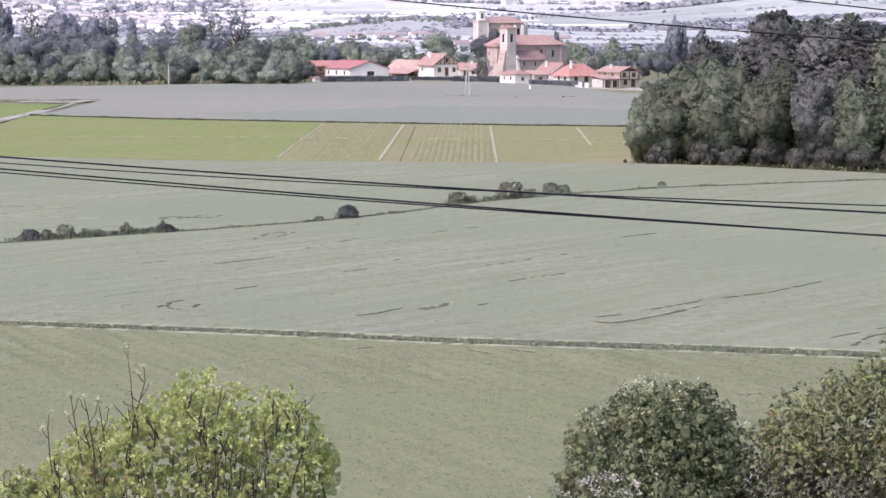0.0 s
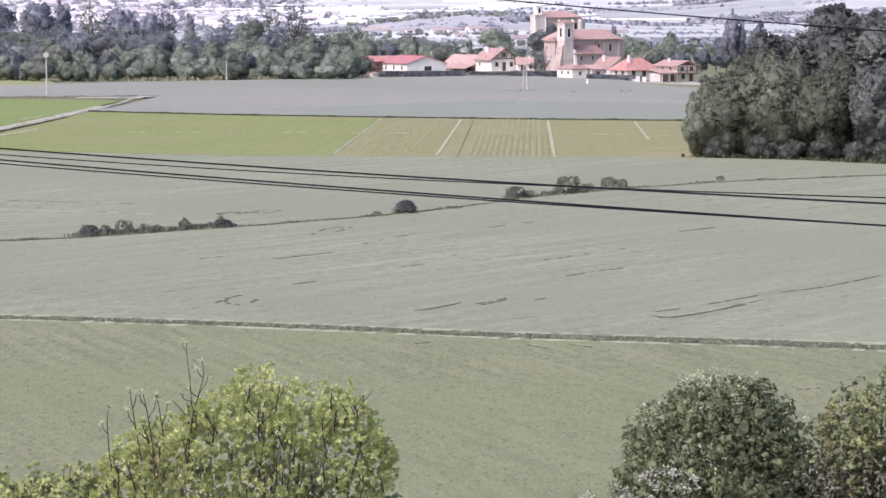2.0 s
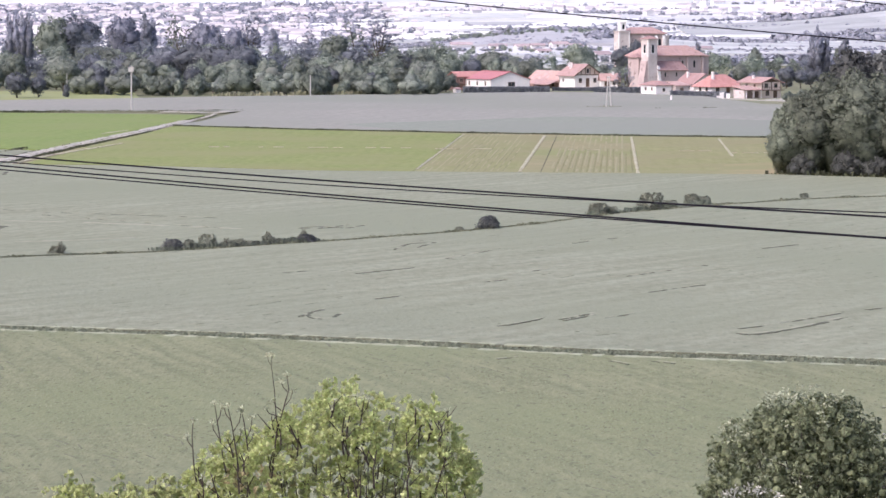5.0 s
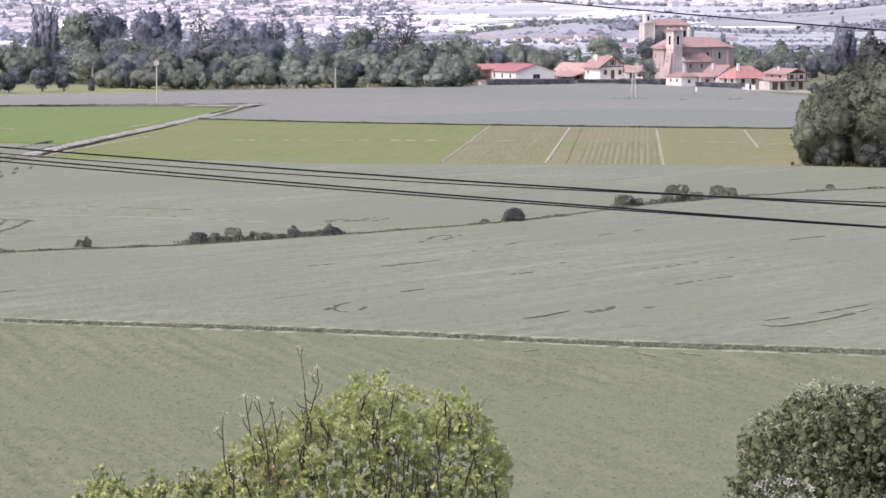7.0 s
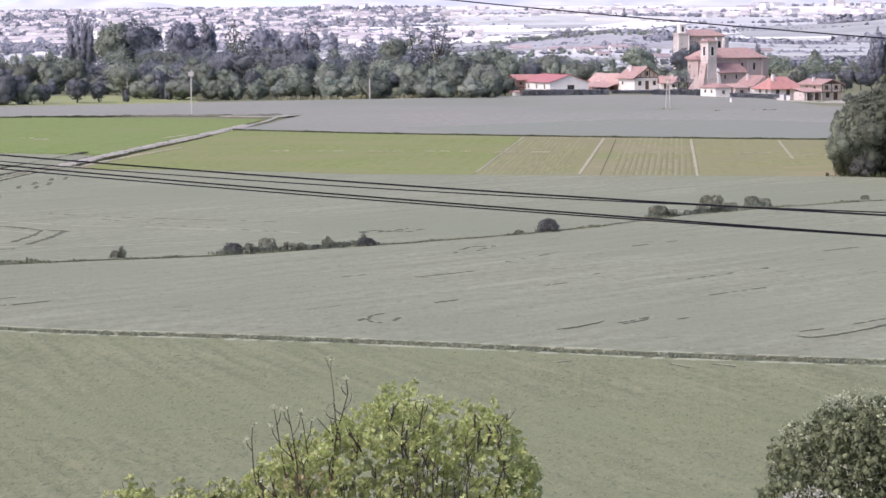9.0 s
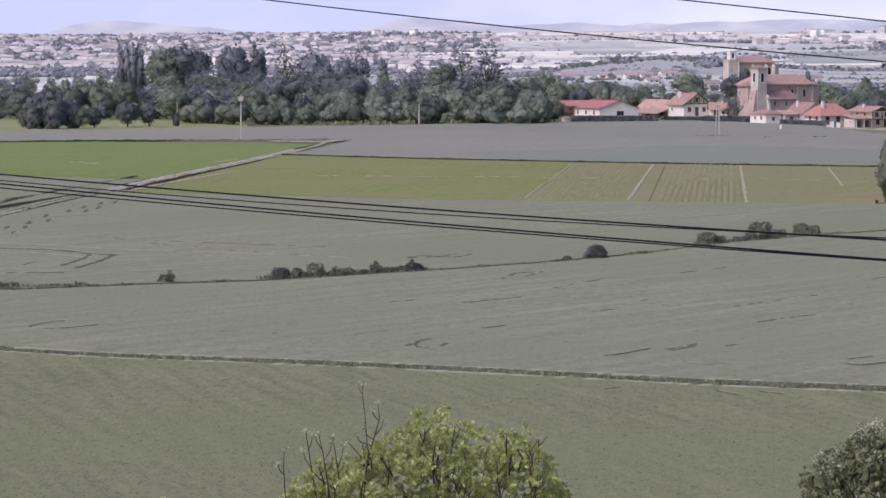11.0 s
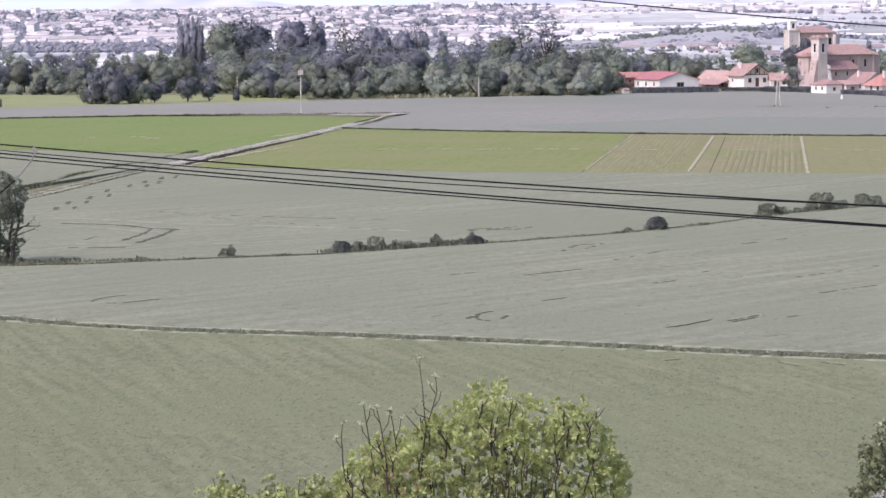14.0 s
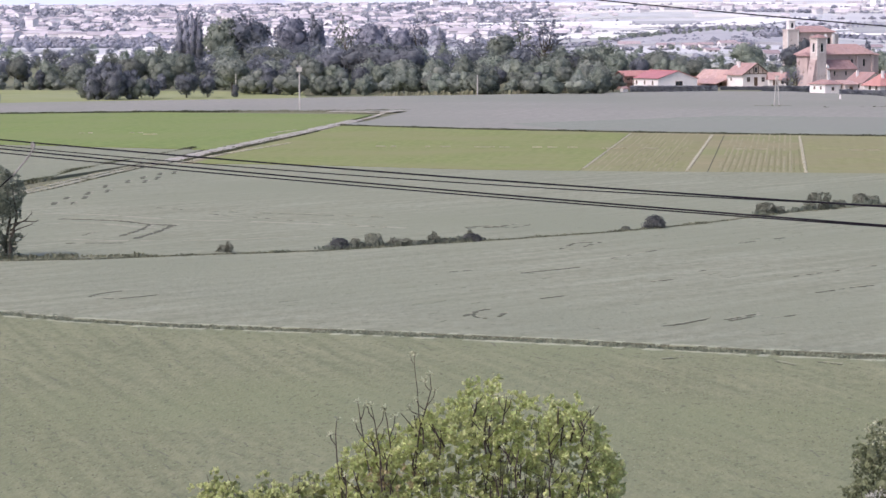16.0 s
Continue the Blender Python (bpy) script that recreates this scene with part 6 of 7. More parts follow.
def house(label, x, y, rz, w, d, he, hr, wall, roof, ridge="y", hip=0.0, o=0.6, openings=(), chimneys=(), name="house", group="village houses", z=0.0, gable=None, front=None):
    ob = thing(name, label, "house" if name == "house" else name, pose(x, y, z, 0, 0, rz), group)
    part("wall", gable_body(w, d, he, hr, ridge, hip).mesh("house_wall", wall), ob)
    r = part("roof", gable_roof(w, d, he, hr, ridge, o, hip).mesh("house_roof", roof), ob)
    for face, u, zz, ww, wh, kind in openings:
        opening(ob, face, u, zz, ww, wh, kind)
    for cx, cy, top in chimneys:
        s = Shape()
        s.box(cx - .35, cy - .35, he, cx + .35, cy + .35, top)
        s.box(cx - .45, cy - .45, top, cx + .45, cy + .45, top + .15)
        part("chimney", s.mesh("chimney", M_white), r)
    if front:
        s = Shape()
        s.box(0.05, -0.045, -0.4, w - 0.05, 0.0, he - 0.05)
        part("cladding", s.mesh("cladding", front), ob, "brown brick facing")
    if gable:
        s = Shape()
        s.solid([(0.2, -0.04, he + .1), (w - .2, -0.04, he + .1), (w / 2, -0.04, hr - .15)], [(0.2, 0.01, he + .1), (w - .2, 0.01, he + .1), (w / 2, 0.01, hr - .15)])
        part("gable_boards", s.mesh("gable_boards", gable), ob, "dark timber gable")
    return ob


W, D = "window", "door"


def roof_slab(points, t=0.22):
    """One sloping plane of a roof, with thickness."""
    s = Shape()
    s.solid(points, [(x, y, z + t) for x, y, z in points])
    return s


def white_hall():
    ob = house("long white hall with a red sheet roof", -32.3, 945, 30, 15.4, 20, 3.7, 6.2, M_white, M_sheet_red, o=0.35,
               openings=[("F", 8.2, 1.3, 2.6, 1.4, W), ("L", 4, 1.6, 0.9, 1.3, W), ("L", 10, 1.6, 0.9, 1.3, W), ("L", 16, 1.6, 0.9, 1.3, W)])
    s = Shape()
    s.box(7.2, -0.4, 6.3, 8.2, 20.4, 6.5)
    part("ridge_cap", s.mesh("ridge_cap", M_sheet_red), ob)
    for x, sgn in ((-0.42, -1), (15.72, 1)):
        g = Shape()
        g.box(x, -0.35, 3.52, x + 0.12, 20.35, 3.64)
        part("gutter", g.mesh("gutter", M_steel), ob)
    p = Shape()
    p.box(-0.03, -0.03, -0.45, 15.43, 0.0, 0.5)
    part("plinth", p.mesh("plinth", M_stone_pale), ob)


white_hall()


def brick_wing():
    ob = house("red brick wing with a timber balcony behind the white hall", -44.6, 960, 30, 10, 6, 4.6, 6.0, M_brick, M_tile_new, "x", o=0.9, openings=[("L", 3, 2.4, 1.0, 1.2, W), ("F", 1.6, 2.4, 1.0, 1.2, W), ("F", 4.0, 2.4, 1.0, 1.2, W)])
    s = Shape()
    s.box(-1.3, -1.1, 1.6, 4.6, 0, 1.78)
    b = part("balcony", s.mesh("balcony_floor", M_wood), ob, "brown timber balcony")
    for k in range(9):
        q = Shape()
        x = -1.25 + k * 0.7
        q.box(x, -1.08, 1.78, x + 0.12, -0.98, 2.75 if k % 4 else 4.3)
        part("post", q.mesh("balcony_post", M_brick), b)
    q = Shape()
    q.box(-1.3, -1.1, 2.7, 4.6, -0.97, 2.85)
    part("handrail", q.mesh("handrail", M_brick), b)
    q = Shape()
    q.box(-1.2, -0.95, -0.45, -0.9, -0.65, 1.6)
    q.box(4.1, -0.95, -0.45, 4.4, -0.65, 1.6)
    part("pillar", q.mesh("balcony_pillar", M_white), b)


brick_wing()
house("low white porch beside the brick wing", -43.6, 930, 30, 1.8, 2.4, 0.7, 1.2, M_white, M_tile, "x", o=0.2, name="shed")


def farmhouse():
    ob = house("white farmhouse with timbered gable and tiled roof", -3.2, 975, 30, 10.5, 11.7, 4.7, 8.3, M_white, M_tile, o=0.9,
               openings=[("F", 2.2, 1.9, 1.1, 1.5, W), ("F", 5.2, 0.4, 1.3, 3.0, D), ("F", 8.2, 1.9, 1.1, 1.5, W), ("L", 8.5, 2.2, 0.8, 1.0, W)], chimneys=[(3.0, 8.0, 8.8), (4.0, 11.0, 8.7)])
    g = Shape()
    g.solid([(0.2, -0.04, 4.75), (10.3, -0.04, 4.75), (5.25, -0.04, 8.15)], [(0.2, 0.02, 4.75), (10.3, 0.02, 4.75), (5.25, 0.02, 8.15)])
    part("gable_wall", g.mesh("gable_wall", M_cream), ob, "pale plaster gable")
    for x0, x1, z0, z1 in ((0.0, 10.5, 4.55, 4.8), (4.2, 4.5, 4.8, 7.4), (6.0, 6.3, 4.8, 7.4), (2.4, 2.65, 4.8, 6.2), (7.9, 8.15, 4.8, 6.2)):
        t = Shape()
        t.box(x0, -0.14, z0, x1, -0.04, z1)
        part("timber", t.mesh("timber", M_wood), ob)
    for u in (-1, 1):
        t = Shape()
        t.solid([(5.25 + u * 6.1, -0.95, 4.0), (5.25 + u * 6.1, -0.85, 4.0), (5.25, -0.85, 8.2), (5.25, -0.95, 8.2)], [(5.25 + u * 6.1, -0.95, 4.3), (5.25 + u * 6.1, -0.85, 4.3), (5.25, -0.85, 8.5), (5.25, -0.95, 8.5)])
        part("bargeboard", t.mesh("bargeboard", M_wood), ob, "dark timber bargeboard")
    t = Shape()
    t.box(4.85, -0.07, 5.2, 5.65, -0.045, 6.9)
    part("attic_opening", t.mesh("attic_opening", M_glass), ob)
    st = Shape()
    for k in range(3):
        st.box(4.0 - 0.2 * k, -0.9 - 0.35 * k, -0.45, 6.4 + 0.2 * k, -0.0, 0.35 - 0.25 * k)
    part("doorstep", st.mesh("doorstep", M_stone_pale), ob)


farmhouse()


def barn():
    ob = house("old brown barn with a long sloping tiled roof", -9.2, 985, 30, 8, 23, 2.2, 5.6, M_brick, M_tile, o=0.8, openings=[("L", 4, 0.2, 2.2, 2.2, D), ("L", 9, 0.6, 1.6, 1.6, D), ("L", 15, 0.2, 2.6, 2.3, D)], name="barn")
    s = roof_slab([(-4.6, -0.5, 0.9), (0.4, -0.5, 2.5), (0.4, 17, 2.5), (-4.6, 17, 0.9)])
    part("lean_to_roof", s.mesh("lean_to_roof", M_tile), ob, "low tiled lean-to roof")
    for y in (0.2, 5.6, 11.0, 16.4):
        q = Shape()
        q.box(-4.3, y, -0.45, -4.05, y + 0.25, 1.0)
        part("post", q.mesh("barn_post", M_wood), ob)


barn()
house("small white annex with a tiled roof", 6.2, 974, 8, 6.4, 4.5, 3.0, 5.0, M_white, M_tile, "x", openings=[("F", 2.0, 0.6, 1.6, 1.8, D), ("F", 4.6, 1.2, 0.9, 1.0, W)], chimneys=[(4.5, 2, 5.6)])
house("small white building with a low hipped tiled roof", 23.7, 899, 30, 6.0, 9.6, 2.9, 4.1, M_white, M_tile, "y", hip=2.2, o=0.4, openings=[("L", 2.6, 1.2, 0.9, 0.9, W), ("L", 6.5, 1.2, 0.9, 0.9, W), ("F", 3, 0.9, 0.8, 1.0, W)])


def stone_annex():
    ob = thing("shed", "pinkish stone outbuilding with a lean tiled roof beside the church", "shed", pose(30.2, 901, 0, 0, 0, 30), "village houses")
    s = Shape()
    s.box(0, 0, -0.45, 5.0, 5.5, 2.7)
    part("wall", s.mesh("annex_wall", M_stone_pale), ob)
    part("roof", roof_slab([(-0.4, -0.5, 2.6), (5.4, -0.5, 2.6), (5.4, 5.9, 3.9), (-0.4, 5.9, 3.9)]).mesh("annex_roof", M_tile), ob)
    opening(ob, "F", 2.4, 0.0, 1.2, 2.0, D)


stone_annex()
house("white cottage with a faded tiled roof", 36.4, 906, 30, 8.5, 11, 3.4, 6.4, M_white, M_tile, o=0.7, openings=[("L", 3, 1.4, 1.1, 1.4, W), ("L", 7, 0.2, 1.2, 2.2, D), ("F", 2.4, 1.4, 1.0, 1.3, W), ("F", 6.0, 1.4, 1.0, 1.3, W)], chimneys=[(2.4, 7.5, 6.9)])


def red_house():
    ob = house("white house with bright orange-red tiles", 41.1, 885, 30, 12, 10, 3.1, 6.4, M_white, M_tile_new, "x", hip=3.2, o=0.8, openings=[("L", 2.6, 1.4, 1.1, 1.4, W), ("L", 6.5, 1.4, 1.1, 1.4, W), ("F", 2.5, 1.3, 1.2, 1.5, W), ("F", 6.5, 0.2, 1.3, 2.3, D), ("F", 9.5, 1.3, 1.2, 1.5, W)], chimneys=[(2.6, 3.0, 7.4)])
    part("porch_roof", roof_slab([(7.4, -2.6, 2.4), (11.6, -2.6, 2.4), (11.6, 0.1, 3.2), (7.4, 0.1, 3.2)]).mesh("porch_roof", M_tile_new), ob, "tiled porch roof")
    for x in (7.6, 11.2):
        q = Shape()
        q.box(x, -2.4, -0.45, x + 0.25, -2.15, 2.4)
        part("porch_post", q.mesh("porch_post", M_white), ob)


red_house()


def timber_house():
    ob = house("two-storey house with brown shallow roof and timber gable", 56.4, 870, 30, 7.4, 12.5, 4.6, 6.0, M_cream, M_tile, o=0.9, openings=[("F", 1.8, 2.9, 1.1, 1.3, W), ("F", 5.4, 2.9, 1.1, 1.3, W), ("F", 2.2, 0.4, 1.2, 1.5, W), ("F", 5.2, -0.4, 1.4, 2.3, D), ("L", 4.0, 2.6, 1.0, 1.3, W), ("L", 8.5, 2.6, 1.0, 1.3, W)], chimneys=[(2.2, 8.0, 6.6)])
    s = Shape()
    s.box(-0.6, -1.2, 2.0, 7.9, 0.0, 2.2)
    b = part("balcony", s.mesh("house_balcony", M_wood), ob, "dark timber balcony")
    for k in range(10):
        q = Shape()
        q.box(-0.55 + k * 0.93, -1.18, 2.2, -0.47 + k * 0.93, -1.1, 3.1)
        part("baluster", q.mesh("baluster", M_wood), b)
    q = Shape()
    q.box(-0.6, -1.2, 3.05, 7.9, -1.08, 3.18)
    part("handrail", q.mesh("house_handrail", M_wood), b)
    for x, z0, z1 in ((0.1, 2.2, 4.6), (3.6, 2.2, 5.6), (7.2, 2.2, 4.6)):
        t = Shape()
        t.box(x, -0.1, z0, x + 0.22, 0.0, z1)
        part("timber", t.mesh("house_timber", M_wood), ob)
    t = Shape()
    t.solid([(0.3, -0.05, 4.65), (7.1, -0.05, 4.65), (3.7, -0.05, 5.85)], [(0.3, 0.0, 4.65), (7.1, 0.0, 4.65), (3.7, 0.0, 5.85)])
    part("gable_boards", t.mesh("gable_boards", M_wood), ob, "dark timber gable")


timber_house()


def open_garage():
    ob = thing("garage", "low open garage with brown tiled roof beside the timber house", "garage", pose(50.8, 866, 0, 0, 0, 30), "village houses")
    s = Shape()
    s.box(0, 6.0, -0.45, 5.8, 6.3, 2.5)
    s.box(-0.1, 0, -0.45, 0.2, 6.0, 2.3)
    s.box(3.0, 0.2, -0.45, 5.8, 6.0, 2.2)
    part("wall", s.mesh("garage_wall", M_stone_pale), ob)
    part("roof", roof_slab([(-0.7, -1.3, 2.2), (6.3, -1.3, 2.2), (6.3, 6.6, 3.3), (-0.7, 6.6, 3.3)]).mesh("garage_roof", M_tile), ob, "shallow brown tiled roof")
    for x in (0.0, 2.9, 5.6):
        q = Shape()
        q.box(x, -0.9, -0.45, x + 0.24, -0.66, 2.25)
        part("post", q.mesh("garage_post", M_white), ob)
    opening(ob, "F", 4.4, -0.3, 1.6, 2.1, D)


open_garage()


def parish_church():
    ob = thing("church", "pink sandstone village church with a square bell tower", "church", pose(22.4, 955, 0, 0, 0, 37))
    s = Shape()
    s.box(0, 0, -0.45, 4.0, 4.0, 17.2)
    s.box(-0.15, -0.15, 10.9, 4.15, 4.15, 11.15)
    s.box(-0.3, -0.3, 17.2, 4.3, 4.3, 17.6)
    tower = part("tower", s.mesh("church_tower", M_stone_pale), ob, "square bell tower with arched openings")
    c = Shape()
    low = [(-.55, -.55), (4.55, -.55), (4.55, 4.55), (-.55, 4.55)]
    c.solid([(x, y, 17.6) for x, y in low], [(2 + (x - 2) * .06, 2 + (y - 2) * .06, 18.8) for x, y in low])
    part("cap", c.mesh("tower_cap", M_tile), tower, "low tiled cap")
    for face in (0, 1):
        m = pose(2, 0, 0) if face == 0 else pose(0, 2, 0, 0, 0, -90)
        a = Shape()
        arch_opening(a, -0.6, 0.6, 0.02, 12.7, 15.7, 0.05)
        bell = part("bell_opening", a.mesh("bell_opening", M_glass), tower, m=m)
        a = Shape()
        for x in (-0.85, 0.6):
            a.box(x, -0.08, 12.6, x + 0.25, 0.03, 15.2)
        a.box(-0.95, -0.12, 12.4, 0.95, 0.03, 12.62)
        part("surround", a.mesh("bell_surround", M_white), bell)
    # quoins on the tower's front corners
    for k in range(14):
        z = 11.3 + k * 0.42 if k < 14 else 0
        q = Shape()
        w = 0.55 if k % 2 else 0.35
        q.box(-0.04, -0.04, z, w, w, z + 0.36)
        part("quoin", q.mesh("quoin", M_white), tower)
    s = Shape()
    s.box(2, 4, -0.45, 28, 14, 12.0)
    s.box(1.85, 3.85, 11.6, 28.15, 14.15, 12.0)
    part("nave", s.mesh("nave", M_stone), ob, "tall sandstone nave")
    part("nave_roof", gable_roof(26.5, 10, 12.0, 15.0, "x", 0.8, 3.6).mesh("nave_roof", M_tile), ob, "hipped tiled roof", m=pose(1.8, 4, 0))
    s = Shape()
    ring = [(28, 5.0), (31.4, 5.0), (33.2, 7.2), (33.2, 10.8), (31.4, 13.0), (28, 13.0)]
    s.solid([(x, y, -0.45) for x, y in ring], [(x, y, 11.3) for x, y in ring])
    part("apse", s.mesh("apse", M_stone), ob, "many-sided sandstone apse")
    s = Shape()
    big = [(27.6, 4.5), (31.7, 4.5), (33.8, 7.0), (33.8, 11.0), (31.7, 13.5), (27.6, 13.5)]
    s.solid([(x, y, 11.3) for x, y in big], [(27.6 + (x - 27.6) * .12, 9 + (y - 9) * .1, 13.3) for x, y in big])
    part("apse_roof", s.mesh("apse_roof", M_tile), ob)
    s = Shape()
    s.box(4, -0.3, -0.45, 17, 4, 6.6)
    part("aisle", s.mesh("aisle", M_stone), ob)
    part("aisle_roof", roof_slab([(3.9, -0.9, 6.4), (17.4, -0.9, 6.4), (17.4, 4, 9.6), (3.9, 4, 9.6)], 0.25).mesh("aisle_roof", M_tile), ob, "lean-to tiled roof")
    s = Shape()
    s.box(-1.0, 4.2, -0.45, 2, 10, 11.2)
    s.box(-1.2, 4.05, 10.9, 2, 10.15, 11.2)
    part("transept", s.mesh("transept", M_stone), ob)
    part("transept_roof", gable_roof(3.4, 5.8, 11.2, 12.3, "x", 0.35, 1.2).mesh("transept_roof", M_tile), ob, m=pose(-1.2, 4.2, 0))
    s = Shape()
    s.solid([(-2.4, 0.2, -0.45), (0, 0.2, -0.45), (0, 3.6, -0.45), (-2.4, 3.6, -0.45)], [(-0.5, 0.2, 10), (0, 0.2, 10), (0, 3.6, 10), (-0.5, 3.6, 10)])
    part("buttress", s.mesh("buttress", M_stone), ob, "sloping tower buttress")
    s = Shape()
    s.solid([(4.0, -1.6, -0.45), (5.1, -1.6, -0.45), (5.1, 0, -0.45), (4.0, 0, -0.45)], [(4.0, -0.3, 8.4), (5.1, -0.3, 7.8), (5.1, 0, 7.8), (4.0, 0, 8.4)])
    part("buttress", s.mesh("aisle_buttress", M_white), ob, "pale plastered buttress")
    for x in (20.4, 27.2):
        s = Shape()
        s.solid([(x, 2.9, -0.45), (x + .9, 2.9, -0.45), (x + .9, 4, -0.45), (x, 4, -0.45)], [(x, 3.6, 10.8), (x + .9, 3.6, 10.8), (x + .9, 4, 11.4), (x, 4, 11.4)])
        part("buttress", s.mesh("wall_buttress", M_stone), ob)
    for x, y in ((18.6, 4.0), (24.0, 4.0)):
        a = Shape()
        arch_opening(a, x - 0.45, x + 0.45, y + 0.02, 7.4, 9.9, 0.05)
        part("nave_window", a.mesh("nave_window", M_glass), ob)
    for x in (7.5, 12.5):
        a = Shape()
        arch_opening(a, x - 0.3, x + 0.3, -0.28, 4.4, 5.9, 0.05)
        part("aisle_window", a.mesh("aisle_window", M_glass), ob)
    opening(ob, "L", 2.0, 0.0, 1.2, 2.2, "door")


def old_church():
    ob = thing("church", "tall old stone church with a slender belfry", "church", pose(16.2, 1200, 0, 0, 0, 25))
    s = Shape()
    s.box(-1.0, 0, -0.45, 4.2, 5, 19.0)
    s.box(-1.3, -0.3, 18.6, 4.5, 5.3, 19.1)
    tower = part("tower", s.mesh("old_tower", M_stone_pale), ob)
    for x in (-1.12, 3.75):
        q = Shape()
        q.box(x, -0.12, -0.45, x + 0.55, 0.4, 18.6)
        part("corner_stones", q.mesh("corner_stones", M_white), tower, "pale corner stones")
    s = Shape()
    s.box(0.2, 1, 19.1, 3.0, 4, 22.6)
    s.box(0.0, 0.8, 22.6, 3.2, 4.2, 23.0)
    s.solid([(0.1, 0.9, 23.0), (3.1, 0.9, 23.0), (3.1, 4.1, 23.0), (0.1, 4.1, 23.0)], [(1.5, 2.4, 23.9), (1.7, 2.4, 23.9), (1.7, 2.6, 23.9), (1.5, 2.6, 23.9)])
    part("belfry", s.mesh("belfry", M_white), tower, "small square belfry")
    a = Shape()
    arch_opening(a, 1.1, 2.1, 1.02, 19.8, 22.0, 0.05)
    part("bell_opening", a.mesh("old_bell_opening", M_glass), tower)
    s = Shape()
    s.box(4.2, 1.5, -0.45, 22, 12, 18.0)
    s.box(4.0, 1.3, 17.5, 22.2, 12.2, 18.0)
    part("nave", s.mesh("old_nave", M_stone), ob)
    part("roof", gable_roof(18.6, 10.5, 18.0, 20.4, "x", 0.7, 4.0).mesh("old_roof", M_tile), ob, m=pose(3.8, 1.5, 0))
    s = Shape()
    ring = [(22, 2.6), (24.4, 2.6), (26.0, 4.8), (26.0, 8.6), (24.4, 11.0), (22, 11.0)]
    s.solid([(x, y, -0.45) for x, y in ring], [(x, y, 17.0) for x, y in ring])
    part("apse", s.mesh("old_apse", M_stone_pale), ob, "pale stone apse")
    for x in (10.8, 17.2, 20.9):
        s = Shape()
        s.solid([(x, 0.0, -0.45), (x + 1.2, 0.0, -0.45), (x + 1.2, 1.5, -0.45), (x, 1.5, -0.45)], [(x, 0.6, 16.0), (x + 1.2, 0.6, 16.0), (x + 1.2, 1.5, 17.2), (x, 1.5, 17.2)])
        part("buttress", s.mesh("old_buttress", M_white if x > 15 else M_stone_pale), ob, "pale stone buttress")
    a = Shape()
    arch_opening(a, 18.9, 20.3, 1.52, 10.5, 15.5, 0.05)
    part("nave_window", a.mesh("old_window", M_glass), ob)


parish_church()
old_church()


def hedge(label, pts, h, w, seed, material=M_leaf_dark, n=1500):
    rng = np.random.default_rng(seed)
    (x0, y0), (x1, y1) = pts
    k = rng.random(n)
    face = rng.random(n)
    L = math.hypot(x1 - x0, y1 - y0)
    nx, ny = -(y1 - y0) / L, (x1 - x0) / L
    off_ = np.where(face < 0.45, -w / 2, np.where(face < 0.55, w / 2, rng.uniform(-w / 2, w / 2, n)))
    z = np.where(face < 0.55, rng.random(n) * h, h) + rng.normal(0, 0.07, n)
    p = np.stack([x0 + (x1 - x0) * k + nx * off_, y0 + (y1 - y0) * k + ny * off_, z - 0.45], 1)
    d = rng.normal(size=(n, 3))
    d /= np.linalg.norm(d, axis=1)[:, None]
    t = np.cross(d, rng.normal(size=(n, 3)))
    t /= np.linalg.norm(t, axis=1)[:, None]
    b = np.cross(d, t)
    s = rng.uniform(0.2, 0.42, n)[:, None]
    v = np.stack([p - t * s, p + b * s * .8, p + t * s, p - b * s * .8], 1).reshape(-1, 3)
    ob = thing("hedge", label, "hedge", group="village hedges")
    core = Shape()
    a = w / 2 - 0.12
    core.solid([(x0 - nx * a, y0 - ny * a, -0.5), (x1 - nx * a, y1 - ny * a, -0.5), (x1 + nx * a, y1 + ny * a, -0.5), (x0 + nx * a, y0 + ny * a, -0.5)],
               [(x0 - nx * a, y0 - ny * a, h - .55), (x1 - nx * a, y1 - ny * a, h - .55), (x1 + nx * a, y1 + ny * a, h - .55), (x0 + nx * a, y0 + ny * a, h - .55)])
    part("branches", core.mesh("hedge_core", material), ob)
    part("foliage", quads("hedge_foliage", v, material), ob)


hedge("clipped dark hedge in front of the white hall", [(-41.5, 934), (-11.7, 934)], 1.8, 1.2, 1, n=2600)
hedge("clipped dark hedge beside the farmhouse", [(-11, 955), (4, 952)], 1.0, 1.0, 2)
hedge("clipped dark hedge beside the church lane", [(3.6, 932), (20.5, 928)], 1.8, 1.2, 3)
hedge("dark garden hedge in front of the houses", [(28.5, 893), (46, 876)], 1.6, 1.2, 4)


def boundary_stone():
    s = Shape()
    s.solid([(-.35, -.25, -0.45), (.35, -.25, -0.45), (.35, .25, -0.45), (-.35, .25, -0.45)], [(-.28, -.2, 1.3), (.28, -.2, 1.3), (.28, .2, 1.3), (-.28, .2, 1.3)])
    thing("marker_post", "white painted marker post at the field's edge", "post", pose(26.7, 838, 0), me=s.mesh("marker_post", M_white))
    for i, (x, y, w, h) in enumerate(((43.6, 866, 1.3, 1.5), (45.6, 866, 1.2, 1.2), (42.8, 862, 2.0, 0.6))):
        s = Shape()
        s.box(-w / 2, -.4, -0.45, w / 2, .4, h - .15)
        s.box(-w / 2 - .08, -.48, h - .15, w / 2 + .08, .48, h)
        thing("garden_wall", "low white garden wall pier", "wall", pose(x, y, 0), "garden walls", me=s.mesh("garden_wall", M_white))


boundary_stone()


